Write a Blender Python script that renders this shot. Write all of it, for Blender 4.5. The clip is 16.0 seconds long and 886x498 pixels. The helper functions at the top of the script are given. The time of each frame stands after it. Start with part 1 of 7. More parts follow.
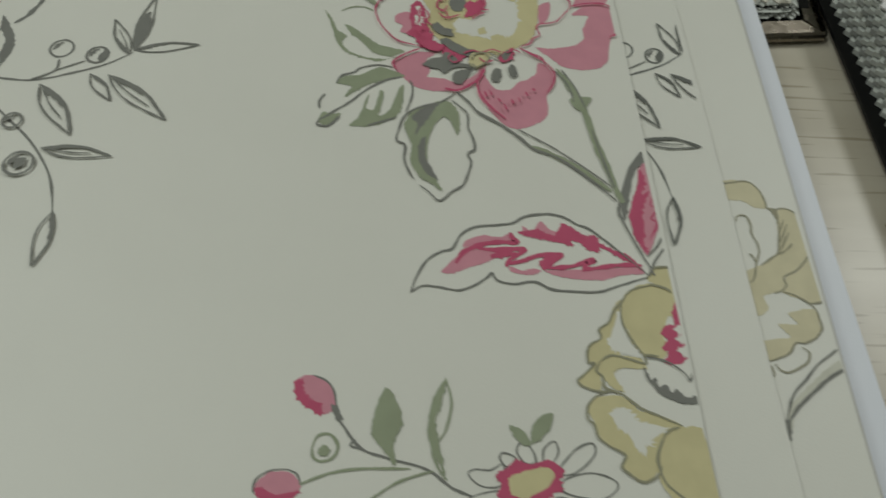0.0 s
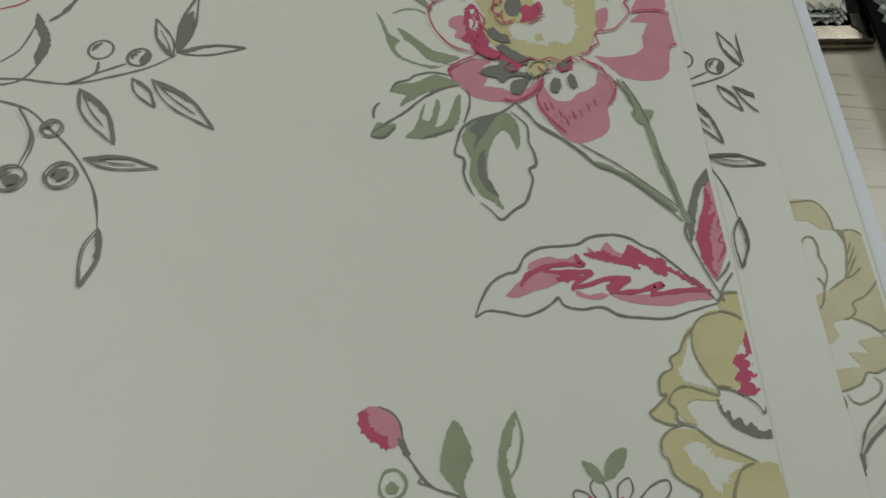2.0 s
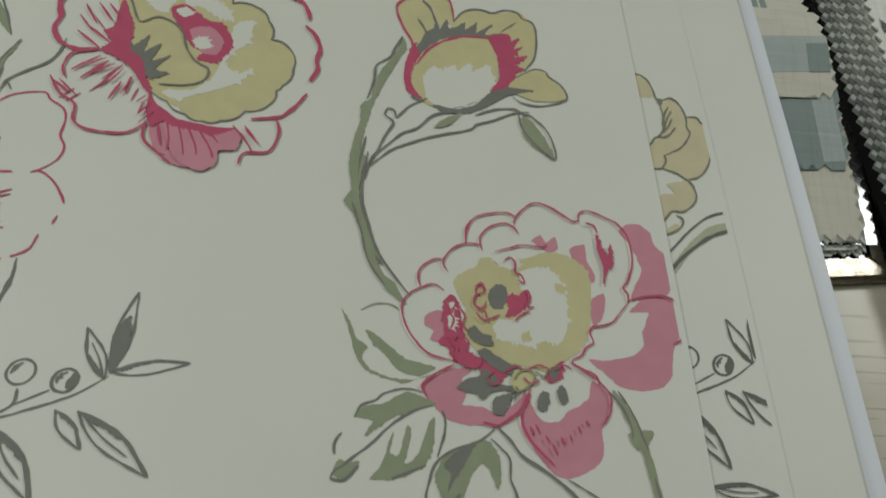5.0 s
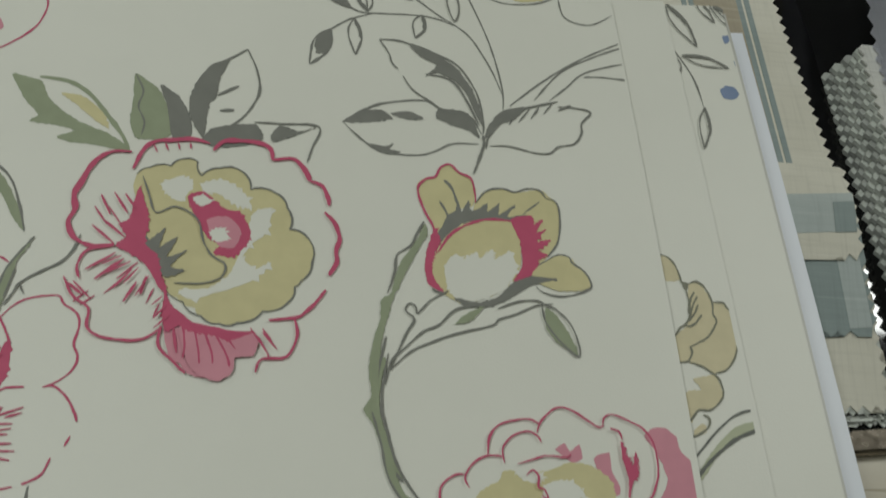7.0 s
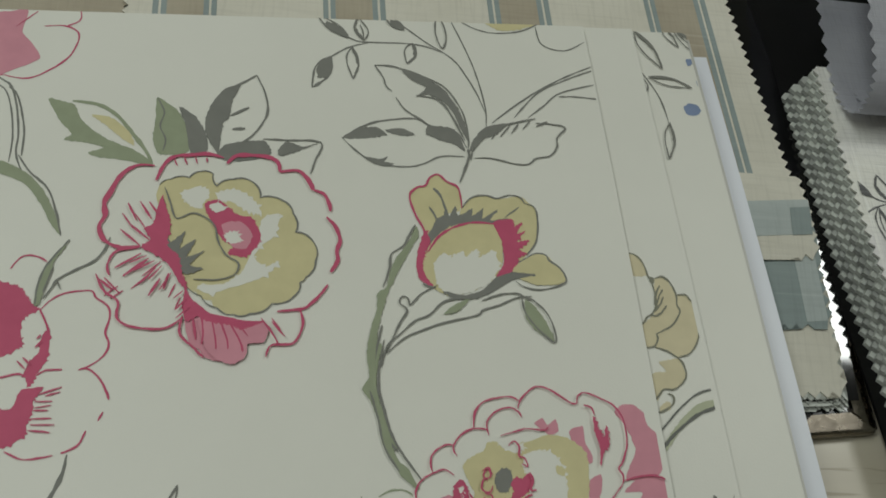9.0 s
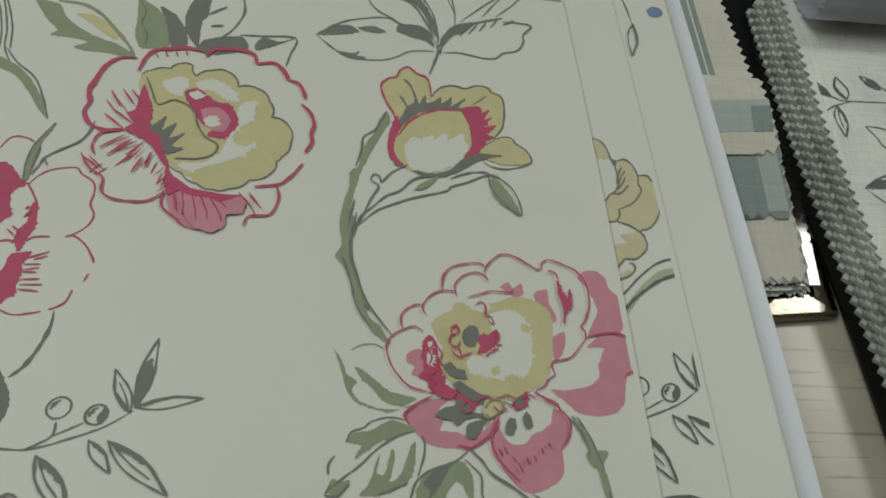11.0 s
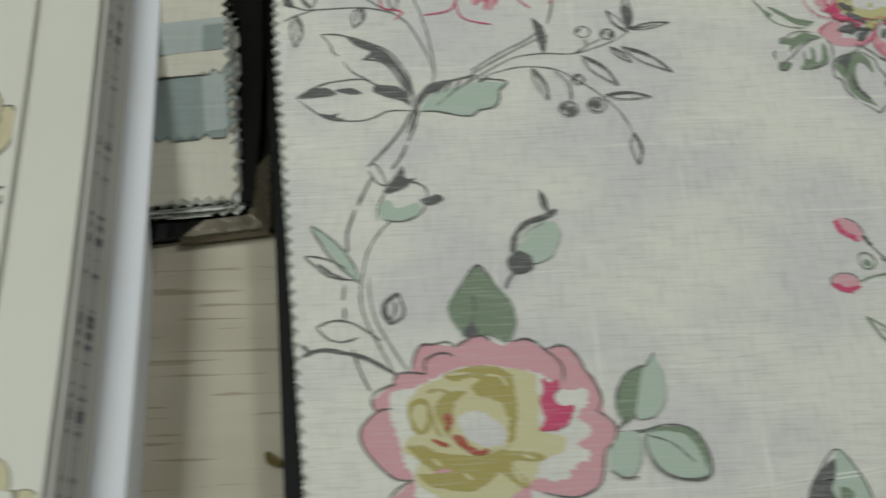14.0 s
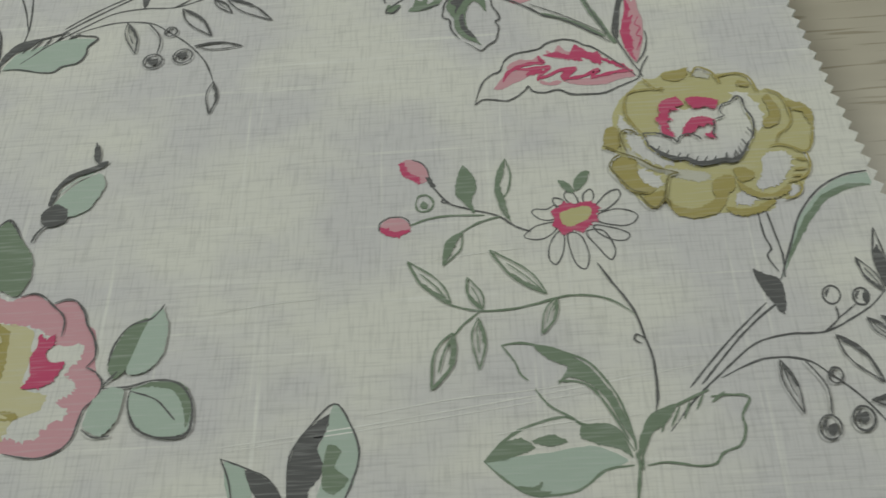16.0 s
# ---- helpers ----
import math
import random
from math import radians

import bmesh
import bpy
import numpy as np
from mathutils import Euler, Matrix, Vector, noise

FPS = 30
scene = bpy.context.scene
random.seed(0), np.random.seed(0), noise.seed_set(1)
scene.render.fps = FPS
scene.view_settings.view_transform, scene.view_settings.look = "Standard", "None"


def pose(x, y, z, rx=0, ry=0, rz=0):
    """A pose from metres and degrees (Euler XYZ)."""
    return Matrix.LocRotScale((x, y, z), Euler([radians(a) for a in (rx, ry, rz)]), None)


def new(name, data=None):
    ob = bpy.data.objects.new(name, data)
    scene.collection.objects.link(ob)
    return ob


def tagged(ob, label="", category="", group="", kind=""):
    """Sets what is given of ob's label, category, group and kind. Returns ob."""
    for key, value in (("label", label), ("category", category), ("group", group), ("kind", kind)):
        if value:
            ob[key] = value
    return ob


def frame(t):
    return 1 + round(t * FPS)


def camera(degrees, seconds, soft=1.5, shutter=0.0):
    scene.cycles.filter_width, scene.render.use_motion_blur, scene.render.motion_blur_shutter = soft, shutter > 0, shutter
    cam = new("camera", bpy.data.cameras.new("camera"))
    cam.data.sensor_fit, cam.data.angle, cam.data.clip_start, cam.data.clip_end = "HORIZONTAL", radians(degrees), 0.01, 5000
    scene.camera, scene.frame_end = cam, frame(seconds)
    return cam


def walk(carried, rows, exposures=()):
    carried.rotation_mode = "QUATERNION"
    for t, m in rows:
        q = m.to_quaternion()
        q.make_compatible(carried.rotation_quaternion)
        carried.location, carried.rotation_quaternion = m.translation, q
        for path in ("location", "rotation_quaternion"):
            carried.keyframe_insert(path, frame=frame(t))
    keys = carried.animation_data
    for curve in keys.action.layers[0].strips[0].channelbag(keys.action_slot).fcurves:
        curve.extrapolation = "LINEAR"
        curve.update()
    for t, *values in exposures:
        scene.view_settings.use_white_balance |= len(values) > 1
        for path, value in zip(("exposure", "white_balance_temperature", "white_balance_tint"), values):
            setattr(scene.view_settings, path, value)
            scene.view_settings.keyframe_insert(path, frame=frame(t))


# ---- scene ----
cam = camera(49.15, 16.0, soft=1.6, shutter=0.5)
# seconds, place in metres, Euler angles in degrees
PATH = [
    (0, 0.0772, -0.2769, 0.2513, 29.652, -6.583, -2.490),
    (0.5, 0.0592, -0.2682, 0.2461, 29.163, -7.699, -2.275),
    (1, 0.0579, -0.2682, 0.2457, 28.628, -7.908, -2.351),
    (1.5, 0.0596, -0.2639, 0.2459, 28.430, -8.016, -2.863),
    (2, 0.0564, -0.2601, 0.2447, 28.022, -8.391, -2.529),
    (2.5, 0.0601, -0.2478, 0.2479, 27.684, -8.293, -2.696),
    (3, 0.0602, -0.2278, 0.2475, 27.566, -8.961, -1.642),
    (3.5, 0.0643, -0.2134, 0.2424, 27.452, -9.221, -1.648),
    (4, 0.0644, -0.1967, 0.2468, 26.738, -9.262, -2.083),
    (4.5, 0.0640, -0.1821, 0.2516, 26.850, -9.619, -1.986),
    (4.7, 0.0631, -0.1780, 0.2532, 27.098, -9.633, -1.691),
    (6.8, 0.0548, -0.1289, 0.2705, 27.384, -9.817, -1.059),
    (7, 0.0542, -0.1227, 0.2725, 27.225, -9.890, -0.901),
    (7.5, 0.0520, -0.1129, 0.2797, 27.567, -10.181, -0.700),
    (8, 0.0505, -0.1177, 0.2890, 28.421, -9.877, -0.906),
    (8.5, 0.0527, -0.1329, 0.2948, 29.158, -9.460, -1.162),
    (10.8, 0.0620, -0.1867, 0.2898, 30.477, -8.961, -2.226),
    (11, 0.0649, -0.1907, 0.2881, 30.478, -8.537, -2.255),
    (11.5, 0.0778, -0.2007, 0.2930, 30.105, -7.459, -2.975),
    (12, 0.1181, -0.2055, 0.3030, 29.322, -6.663, -2.369),
    (12.5, 0.1670, -0.2093, 0.3067, 28.310, -5.127, -3.458),
    (13, 0.2018, -0.2058, 0.3079, 27.253, -4.007, -3.082),
    (13.5, 0.2429, -0.2006, 0.3114, 26.019, -2.291, -2.280),
    (14, 0.3156, -0.2101, 0.2968, 28.149, 0.535, -1.991),
    (14.5, 0.3713, -0.2184, 0.2817, 29.573, 1.871, -1.755),
    (15, 0.4197, -0.2207, 0.2608, 30.627, 3.055, -1.043),
    (15.5, 0.4554, -0.2257, 0.2502, 31.196, 3.920, -0.773),
    (16, 0.4771, -0.2305, 0.2500, 31.743, 5.164, -0.851),
]
walk(cam, [(t, pose(x, y, z, rx, ry, rz)) for t, x, y, z, rx, ry, rz in PATH],
     exposures=((0.0, -0.06), (4.7, -0.09), (8.5, -0.05), (11.5, -0.03), (12.5, 0.09), (13.5, 0.22), (14.3, 0.20), (15.2, 0.06), (16.0, 0.06)))

# ---------------------------------------------------------------- light
world = bpy.data.worlds.new("room_light")
world.use_nodes = True
world.node_tree.nodes["Background"].inputs[0].default_value = (0.75, 0.85, 0.9, 1)
world.node_tree.nodes["Background"].inputs[1].default_value = 0.06
scene.world = world

TABLE = -0.004      # top of the table
PAPER = 0.040       # top sheet of the wallpaper book
CLOTH = 0.0207      # top sample of the fabric book


def ceiling_lamp(x, y, wide, long, watts, colour):
    data = bpy.data.lights.new("tube_light", "AREA")
    data.shape, data.size, data.size_y, data.energy, data.color = "RECTANGLE", wide, long, watts, colour
    ob = new("tube_light", data)
    ob.matrix_world = pose(x, y, 1.86, 0, 0, 0)
    return ob


ceiling_lamp(-0.95, 0.30, 0.9, 1.4, 19.5, (0.93, 1.0, 0.95))
ceiling_lamp(1.53, 0.86, 0.3, 0.34, 13.0, (0.96, 1.0, 0.96))

# ---------------------------------------------------------------- materials
def material(name, colour, rough=0.6, metal=0.0, spec=0.3):
    m = bpy.data.materials.new(name)
    m.use_nodes = True
    b = m.node_tree.nodes["Principled BSDF"]
    b.inputs["Base Color"].default_value = (*colour, 1)
    b.inputs["Roughness"].default_value = rough
    b.inputs["Metallic"].default_value = metal
    b.inputs["Specular IOR Level"].default_value = spec
    return m


def node(m, kind, **values):
    n = m.node_tree.nodes.new(kind)
    for key, value in values.items():
        n.inputs[key].default_value = value
    return n


def join(m, a, out, b, into):
    m.node_tree.links.new(a.outputs[out], b.inputs[into])


def coords(m, scale, turn=0.0):
    c, s = m.node_tree.nodes.new("ShaderNodeTexCoord"), m.node_tree.nodes.new("ShaderNodeMapping")
    s.inputs["Scale"].default_value = scale
    s.inputs["Rotation"].default_value = (0, 0, turn)
    join(m, c, "Object", s, "Vector")
    return s


def blotch(m, colours, scale, detail=4.0, stops=(0.35, 0.65), where=None, socket="Base Color"):
    """Two colours mixed by noise."""
    n = node(m, "ShaderNodeTexNoise", Scale=scale, Detail=detail)
    if where:
        join(m, where, "Vector", n, "Vector")
    r = m.node_tree.nodes.new("ShaderNodeValToRGB")
    for e, p, c in zip(r.color_ramp.elements, stops, colours):
        e.position, e.color = p, (*c, 1)
    join(m, n, "Fac", r, "Fac")
    join(m, r, "Color", m.node_tree.nodes["Principled BSDF"], socket)
    return r


def relief(m, source, out, strength, distance):
    b = node(m, "ShaderNodeBump", Strength=strength, Distance=distance)
    join(m, source, out, b, "Height")
    join(m, b, "Normal", m.node_tree.nodes["Principled BSDF"], "Normal")
    return b


def paper(name, a, b, rough=0.46):
    m = material(name, a, rough, spec=0.45)
    blotch(m, (a, b), 1.0, where=coords(m, (14, 14, 14)))
    n = node(m, "ShaderNodeTexNoise", Scale=1.0, Detail=3.0)
    join(m, coords(m, (1500, 1500, 1500)), "Vector", n, "Vector")
    relief(m, n, "Fac", 0.12, 0.0003)
    return m


def weave(m, threads=900.0, depth=0.0004, strength=0.5, turn=0.0):
    """The relief of a plain woven cloth: two crossed sets of uneven threads."""
    warp = node(m, "ShaderNodeTexNoise", Scale=1.0, Detail=2.0)
    join(m, coords(m, (threads, threads / 14, 1), turn), "Vector", warp, "Vector")
    weft = node(m, "ShaderNodeTexNoise", Scale=1.0, Detail=2.0)
    join(m, coords(m, (threads / 18, threads, 1), turn), "Vector", weft, "Vector")
    add = m.node_tree.nodes.new("ShaderNodeMath")
    add.operation = "MULTIPLY"
    join(m, warp, "Fac", add, 0)
    join(m, weft, "Fac", add, 1)
    relief(m, add, "Value", strength, depth)
    return warp, weft


def cloth(name, a, b, threads=1300.0, slub=(0.80, 0.80, 0.76), turn=-0.10, open_weave=0.30):
    """Linen: blotches where the sheet below shows through, thin places between the threads, pale slubs both ways."""
    m = material(name, a, 0.85, spec=0.12)
    warp, weft = weave(m, threads, turn=turn)
    ramp = blotch(m, (a, b), 1.0, detail=7.0, stops=(0.40, 0.60), where=coords(m, (20, 26, 1), turn))
    last = ramp
    for scale, low, high in (((9, 420, 1), 0.62, 0.72), ((380, 8, 1), 0.64, 0.76)):
        slubs = node(m, "ShaderNodeTexNoise", Scale=1.0, Detail=3.0)
        join(m, coords(m, scale, turn), "Vector", slubs, "Vector")
        pick = m.node_tree.nodes.new("ShaderNodeValToRGB")
        pick.color_ramp.elements[0].position, pick.color_ramp.elements[1].position = low, high
        join(m, slubs, "Fac", pick, "Fac")
        mix = m.node_tree.nodes.new("ShaderNodeMixRGB")
        join(m, pick, "Color", mix, "Fac")
        join(m, last, "Color", mix, "Color1")
        mix.inputs["Color2"].default_value = (*slub, 1)
        last = mix
    for thread in (warp, weft):
        dark = m.node_tree.nodes.new("ShaderNodeMixRGB")
        dark.blend_type = "MULTIPLY"
        thin = m.node_tree.nodes.new("ShaderNodeValToRGB")
        thin.color_ramp.elements[0].position, thin.color_ramp.elements[0].color = 0.30, (0.80, 0.80, 0.80, 1)
        thin.color_ramp.elements[1].position, thin.color_ramp.elements[1].color = 0.50, (1, 1, 1, 1)
        join(m, thread, "Fac", thin, "Fac")
        dark.inputs["Fac"].default_value = open_weave
        join(m, last, "Color", dark, "Color1")
        join(m, thin, "Color", dark, "Color2")
        last = dark
    join(m, last, "Color", m.node_tree.nodes["Principled BSDF"], "Base Color")
    return m


def ink(name, colour, rough=0.6, woven=False):
    """Printing colour, a little uneven."""
    m = material(name, colour, rough, spec=0.25)
    light = tuple(min(1, c * 1.07 + 0.004) for c in colour)
    blotch(m, (colour, light), 1.0, where=coords(m, (160, 160, 160)))
    if woven:
        warp, weft = weave(m, 1300.0, turn=-0.10)
        thin = m.node_tree.nodes.new("ShaderNodeValToRGB")
        thin.color_ramp.elements[0].position, thin.color_ramp.elements[0].color = 0.50, (*colour, 1)
        thin.color_ramp.elements[1].position = 0.82
        thin.color_ramp.elements[1].color = (*[c * 0.65 + 0.26 for c in colour], 1)
        join(m, weft, "Fac", thin, "Fac")
        join(m, thin, "Color", m.node_tree.nodes["Principled BSDF"], "Base Color")
    return m


M_PAPER = paper("cream_paper", (0.74, 0.73, 0.66), (0.77, 0.76, 0.69))
M_WHITE = paper("white_paper", (0.76, 0.78, 0.84), (0.80, 0.82, 0.88))
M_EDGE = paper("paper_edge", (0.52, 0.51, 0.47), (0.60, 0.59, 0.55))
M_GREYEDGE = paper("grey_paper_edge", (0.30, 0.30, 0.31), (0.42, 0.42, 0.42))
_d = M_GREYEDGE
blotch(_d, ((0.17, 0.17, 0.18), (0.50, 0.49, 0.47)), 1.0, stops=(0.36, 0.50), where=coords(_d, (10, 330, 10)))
M_LINEN = cloth("white_linen", (0.755, 0.738, 0.738), (0.865, 0.85, 0.785), slub=(0.92, 0.91, 0.86), open_weave=0.60)
M_CREAM = cloth("cream_linen", (0.66, 0.63, 0.54), (0.71, 0.68, 0.59), 700, (0.725, 0.695, 0.61))
M_TAUPE = cloth("taupe_linen", (0.40, 0.35, 0.27), (0.46, 0.41, 0.32), 700, (0.475, 0.425, 0.335))
M_DUCK = cloth("grey_blue_linen", (0.285, 0.335, 0.33), (0.31, 0.36, 0.355), 700, (0.335, 0.385, 0.38))
M_PALEDUCK = cloth("pale_grey_blue_linen", (0.44, 0.485, 0.475), (0.49, 0.53, 0.515), 700, (0.51, 0.55, 0.535))
M_GREYCLOTH = cloth("grey_green_linen", (0.55, 0.57, 0.53), (0.69, 0.71, 0.66), 420, (0.66, 0.68, 0.64))
M_DARKCLOTH = cloth("dark_grey_linen", (0.36, 0.37, 0.35), (0.52, 0.53, 0.50), 420, (0.42, 0.43, 0.40))
M_LILAC = cloth("lilac_white_cloth", (0.62, 0.62, 0.68), (0.70, 0.70, 0.75), slub=(0.74, 0.74, 0.78))
M_SCRAP = paper("dry_leaf_brown", (0.22, 0.17, 0.06), (0.32, 0.26, 0.10))
M_BLACK = material("black_leatherette", (0.007, 0.007, 0.007), 0.42, spec=0.22)
_n = node(M_BLACK, "ShaderNodeTexNoise", Scale=1.0, Detail=4.0)
join(M_BLACK, coords(M_BLACK, (900, 900, 900)), "Vector", _n, "Vector")
relief(M_BLACK, _n, "Fac", 0.15, 0.0004)
M_GLOSS = material("black_glossy_board", (0.006, 0.006, 0.006), 0.05, spec=0.35)
M_STEEL = material("bright_nickel", (0.24, 0.21, 0.17), 0.24, 1.0)
blotch(M_STEEL, ((0.2, 0.2, 0.2), (0.3, 0.3, 0.3)), 1.0, where=coords(M_STEEL, (300, 300, 300)), socket="Roughness")
M_WALL = paper("painted_wall", (0.62, 0.62, 0.58), (0.66, 0.66, 0.62), 0.8)
M_FLOOR = paper("floor_tile", (0.35, 0.33, 0.30), (0.40, 0.38, 0.35), 0.4)


def table_laminate():
    """Pale wood laminate: fine dark grain lines running across."""
    m = material("pale_wood_laminate", (0.5, 0.45, 0.36), 0.30, spec=0.4)
    base = blotch(m, ((0.50, 0.45, 0.355), (0.56, 0.51, 0.41)), 1.0, where=coords(m, (9, 60, 1), 0.03))
    g = node(m, "ShaderNodeTexNoise", Scale=1.0, Detail=5.0, Roughness=0.35)
    g.inputs["Distortion"].default_value = 0.35
    join(m, coords(m, (26, 560, 1), -0.065), "Vector", g, "Vector")
    r = m.node_tree.nodes.new("ShaderNodeValToRGB")
    els = r.color_ramp.elements
    els[0].position, els[0].color = 0.335, (0.66, 0.62, 0.55, 1)
    els[1].position, els[1].color = 0.385, (1, 1, 1, 1)
    join(m, g, "Fac", r, "Fac")
    mix = m.node_tree.nodes.new("ShaderNodeMixRGB")
    mix.blend_type = "MULTIPLY"
    mix.inputs["Fac"].default_value = 0.85
    join(m, base, "Color", mix, "Color1")
    join(m, r, "Color", mix, "Color2")
    join(m, mix, "Color", m.node_tree.nodes["Principled BSDF"], "Base Color")
    return m


M_TABLE = table_laminate()

from mathutils.geometry import tessellate_polygon as tessellate


# ---------------------------------------------------------------- builders
def part(name, bm, mat, parent=None, label=""):
    """Links a bmesh as one mesh object, under a thing or a part."""
    me = bpy.data.meshes.new(name)
    bm.to_mesh(me)
    bm.free()
    for m in mat if isinstance(mat, (list, tuple)) else [mat]:
        me.materials.append(m)
    ob = new(name, me)
    if parent:
        ob.parent = parent
    if label:
        tagged(ob, label)
    return ob


def thing(name, label, category, group="", kind=""):
    return tagged(new(name), label, category, group, kind)


def block(x0, x1, y0, y1, z0, z1, bevel=0.0):
    bm = bmesh.new()
    bmesh.ops.create_cube(bm, size=1)
    for v in bm.verts:
        v.co = Vector((x0 + (v.co.x + 0.5) * (x1 - x0), y0 + (v.co.y + 0.5) * (y1 - y0), z0 + (v.co.z + 0.5) * (z1 - z0)))
    if bevel:
        bmesh.ops.bevel(bm, geom=bm.edges[:], offset=bevel, segments=2, affect="EDGES")
    return bm


def pinked(corners, teeth, pitch=0.0046, depth=0.0021, shift=0.0):
    """The outline of a sample: the sides numbered in teeth are cut in zigzag."""
    out = []
    for k, a in enumerate(corners):
        a, b = Vector(a), Vector(corners[(k + 1) % len(corners)])
        if k not in teeth:
            out.append(a)
            continue
        along = b - a
        count = max(1, round(along.length / pitch))
        side = Vector((along.y, -along.x)).normalized() * depth
        for i in range(count):
            w = random.uniform(-0.12, 0.12)
            out.append(a + along * ((i + shift) / count))
            out.append(a + along * ((i + 0.5 + w * 0.6 + shift) / count) + side * (1 + w))
    return out


def slab(outline, z0, z1, rise=None):
    """A sheet with the outline given, from z0 up to z1; with rise, it lies on a slope that climbs along y."""
    bm = bmesh.new()
    low = [bm.verts.new((p[0], p[1], z0 + (rise(p[1]) if rise else 0))) for p in outline]
    top = [bm.verts.new((p[0], p[1], z1 + (rise(p[1]) if rise else 0))) for p in outline]
    faces = [bm.faces.new(top), bm.faces.new(low[::-1])]
    if rise:
        bmesh.ops.triangulate(bm, faces=faces)
    n = len(outline)
    for i in range(n):
        bm.faces.new((low[i], low[(i + 1) % n], top[(i + 1) % n], top[i]))
    bmesh.ops.recalc_face_normals(bm, faces=bm.faces[:])
    return bm


def smooth(points, closed, steps=5, straight=0.0, bulge=0.0):
    """A Catmull-Rom curve through the points; with bulge, scallops between them instead."""
    p = [Vector(q) for q in points]
    if bulge:
        middle, out = sum(p, Vector((0, 0))) / len(p), []
        for a, b in zip(p, p[1:] + p[:1] if closed else p[1:]):
            side = Vector(((b - a).y, -(b - a).x)) * bulge
            side *= 1 if side.dot((a + b) / 2 - middle) > 0 else -1
            out += [a.lerp(b, k / 6) + side * math.sin(math.pi * k / 6) ** 0.8 for k in range(6)]
        return out if closed else out + [p[-1]]
    if len(p) == 2:
        return [p[0].lerp(p[1], k / 3) for k in range(4)]
    n, out = len(p), []
    for i in range(n if closed else n - 1):
        a, b, c, d = (p[(i + k) % n] if closed else p[min(max(i + k, 0), n - 1)] for k in (-1, 0, 1, 2))
        for s in range(steps):
            t = s / steps
            bow = 0.5 * (2 * b + (c - a) * t + (2 * a - 5 * b + 4 * c - d) * t * t + (3 * b - 3 * c + d - a) * t ** 3)
            out.append(bow.lerp(b.lerp(c, t), straight))
    if not closed:
        out.append(p[-1])
    return out


# ---------------------------------------------------------------- the room and the table
tagged(part("floor", block(-2.2, 2.6, -2.4, 2.4, -0.80, -0.75), M_FLOOR), "grey tiled office floor under the table", "floor", kind="structure")
tagged(part("ceiling", block(-2.2, 2.6, -2.4, 2.4, 1.90, 1.95), M_WALL), "plain pale painted ceiling of the room", "ceiling", kind="structure")
for n, (a, b, c, d) in enumerate(((-2.3, -2.2, -2.4, 2.4), (2.6, 2.7, -2.4, 2.4), (-2.2, 2.6, -2.5, -2.4), (-2.2, 2.6, 2.4, 2.5))):
    tagged(part(("wall_west", "wall_east", "wall_south", "wall_north")[n], block(a, b, c, d, -0.80, 1.95), M_WALL),
           "plain pale painted wall of the room", "wall", kind="structure")
table = thing("table", "pale wood-grain laminate table carrying the sample books", "table")
part("tabletop", block(-0.75, 1.05, -0.62, 0.62, TABLE - 0.025, TABLE, 0.002), M_TABLE, table)
for x in (-0.70, 0.95):
    for y in (-0.56, 0.51):
        part("leg", block(x, x + 0.05, y, y + 0.05, -0.75, TABLE - 0.025, 0.002), M_STEEL, table)

# ---------------------------------------------------------------- fabric swatch book under the wallpapers
swatch_book = thing("swatch_book", "open black swatch book with pinked cloth samples and metal corners", "sample book")
part("cover", slab([(-0.38, -0.095), (0.2565, -0.0400), (0.2560, 0.0), (0.2620, 0.060), (0.2620, 0.42), (-0.38, 0.42)], TABLE, -0.0005),
     M_GLOSS, swatch_book, "glossy black cover board")


def metal_corner():
    """A folded nickel cap over the board's corner: two flaps cut on the slant, with a rolled rim along both edges."""
    bm = bmesh.new()
    tip, left, back = Vector((0.2572, -0.0406)), Vector((0.2262, -0.0436)), Vector((0.2560, -0.0085))
    flap_left = [tip, left, Vector((0.2345, -0.0366)), Vector((0.2502, -0.0350))]
    flap_back = [tip, Vector((0.2502, -0.0350)), Vector((0.2500, -0.0180)), back]
    # each flap slopes down a little towards its outer edge
    for flap, heights in ((flap_left, (0.0001, 0.0001, 0.0005, 0.0005)), (flap_back, (-0.0002, 0.0012, 0.0012, -0.0002))):
        low = [bm.verts.new((q.x, q.y, -0.0005)) for q in flap]
        top = [bm.verts.new((q.x, q.y, z)) for q, z in zip(flap, heights)]
        bm.faces.new(top)
        for i in range(4):
            bm.faces.new((low[i], low[(i + 1) % 4], top[(i + 1) % 4], top[i]))
    for a, b in ((left, tip), (tip, back)):
        # the rolled rim: half a tube round the board's edge
        side = Vector(((b - a).y, -(b - a).x)).normalized()
        rings = []
        for end in (a, b):
            rings.append([bm.verts.new((end.x + side.x * 0.0016 * math.cos(w), end.y + side.y * 0.0016 * math.cos(w), -0.0014 + 0.0024 * math.sin(w)))
                          for w in (-1.57, -0.9, -0.3, 0.3, 0.9, 1.57)])
        for i in range(5):
            bm.faces.new((rings[0][i], rings[1][i], rings[1][i + 1], rings[0][i + 1]))
    bmesh.ops.recalc_face_normals(bm, faces=bm.faces[:])
    return bm


corner = part("metal_corner", metal_corner(), M_STEEL, swatch_book, "bright nickel corner cap")


def pile(y):
    """Height of the pile of samples, which climbs away from the fore edge."""
    for (a, p), (b, q) in zip(PILE, PILE[1:]):
        if y <= b:
            return p + (q - p) * max(0.0, (y - a) / (b - a))
    return PILE[-1][1]


PILE = ((-0.034, 0.0042), (-0.006, 0.0092), (0.019, 0.0138), (0.037, 0.0172))


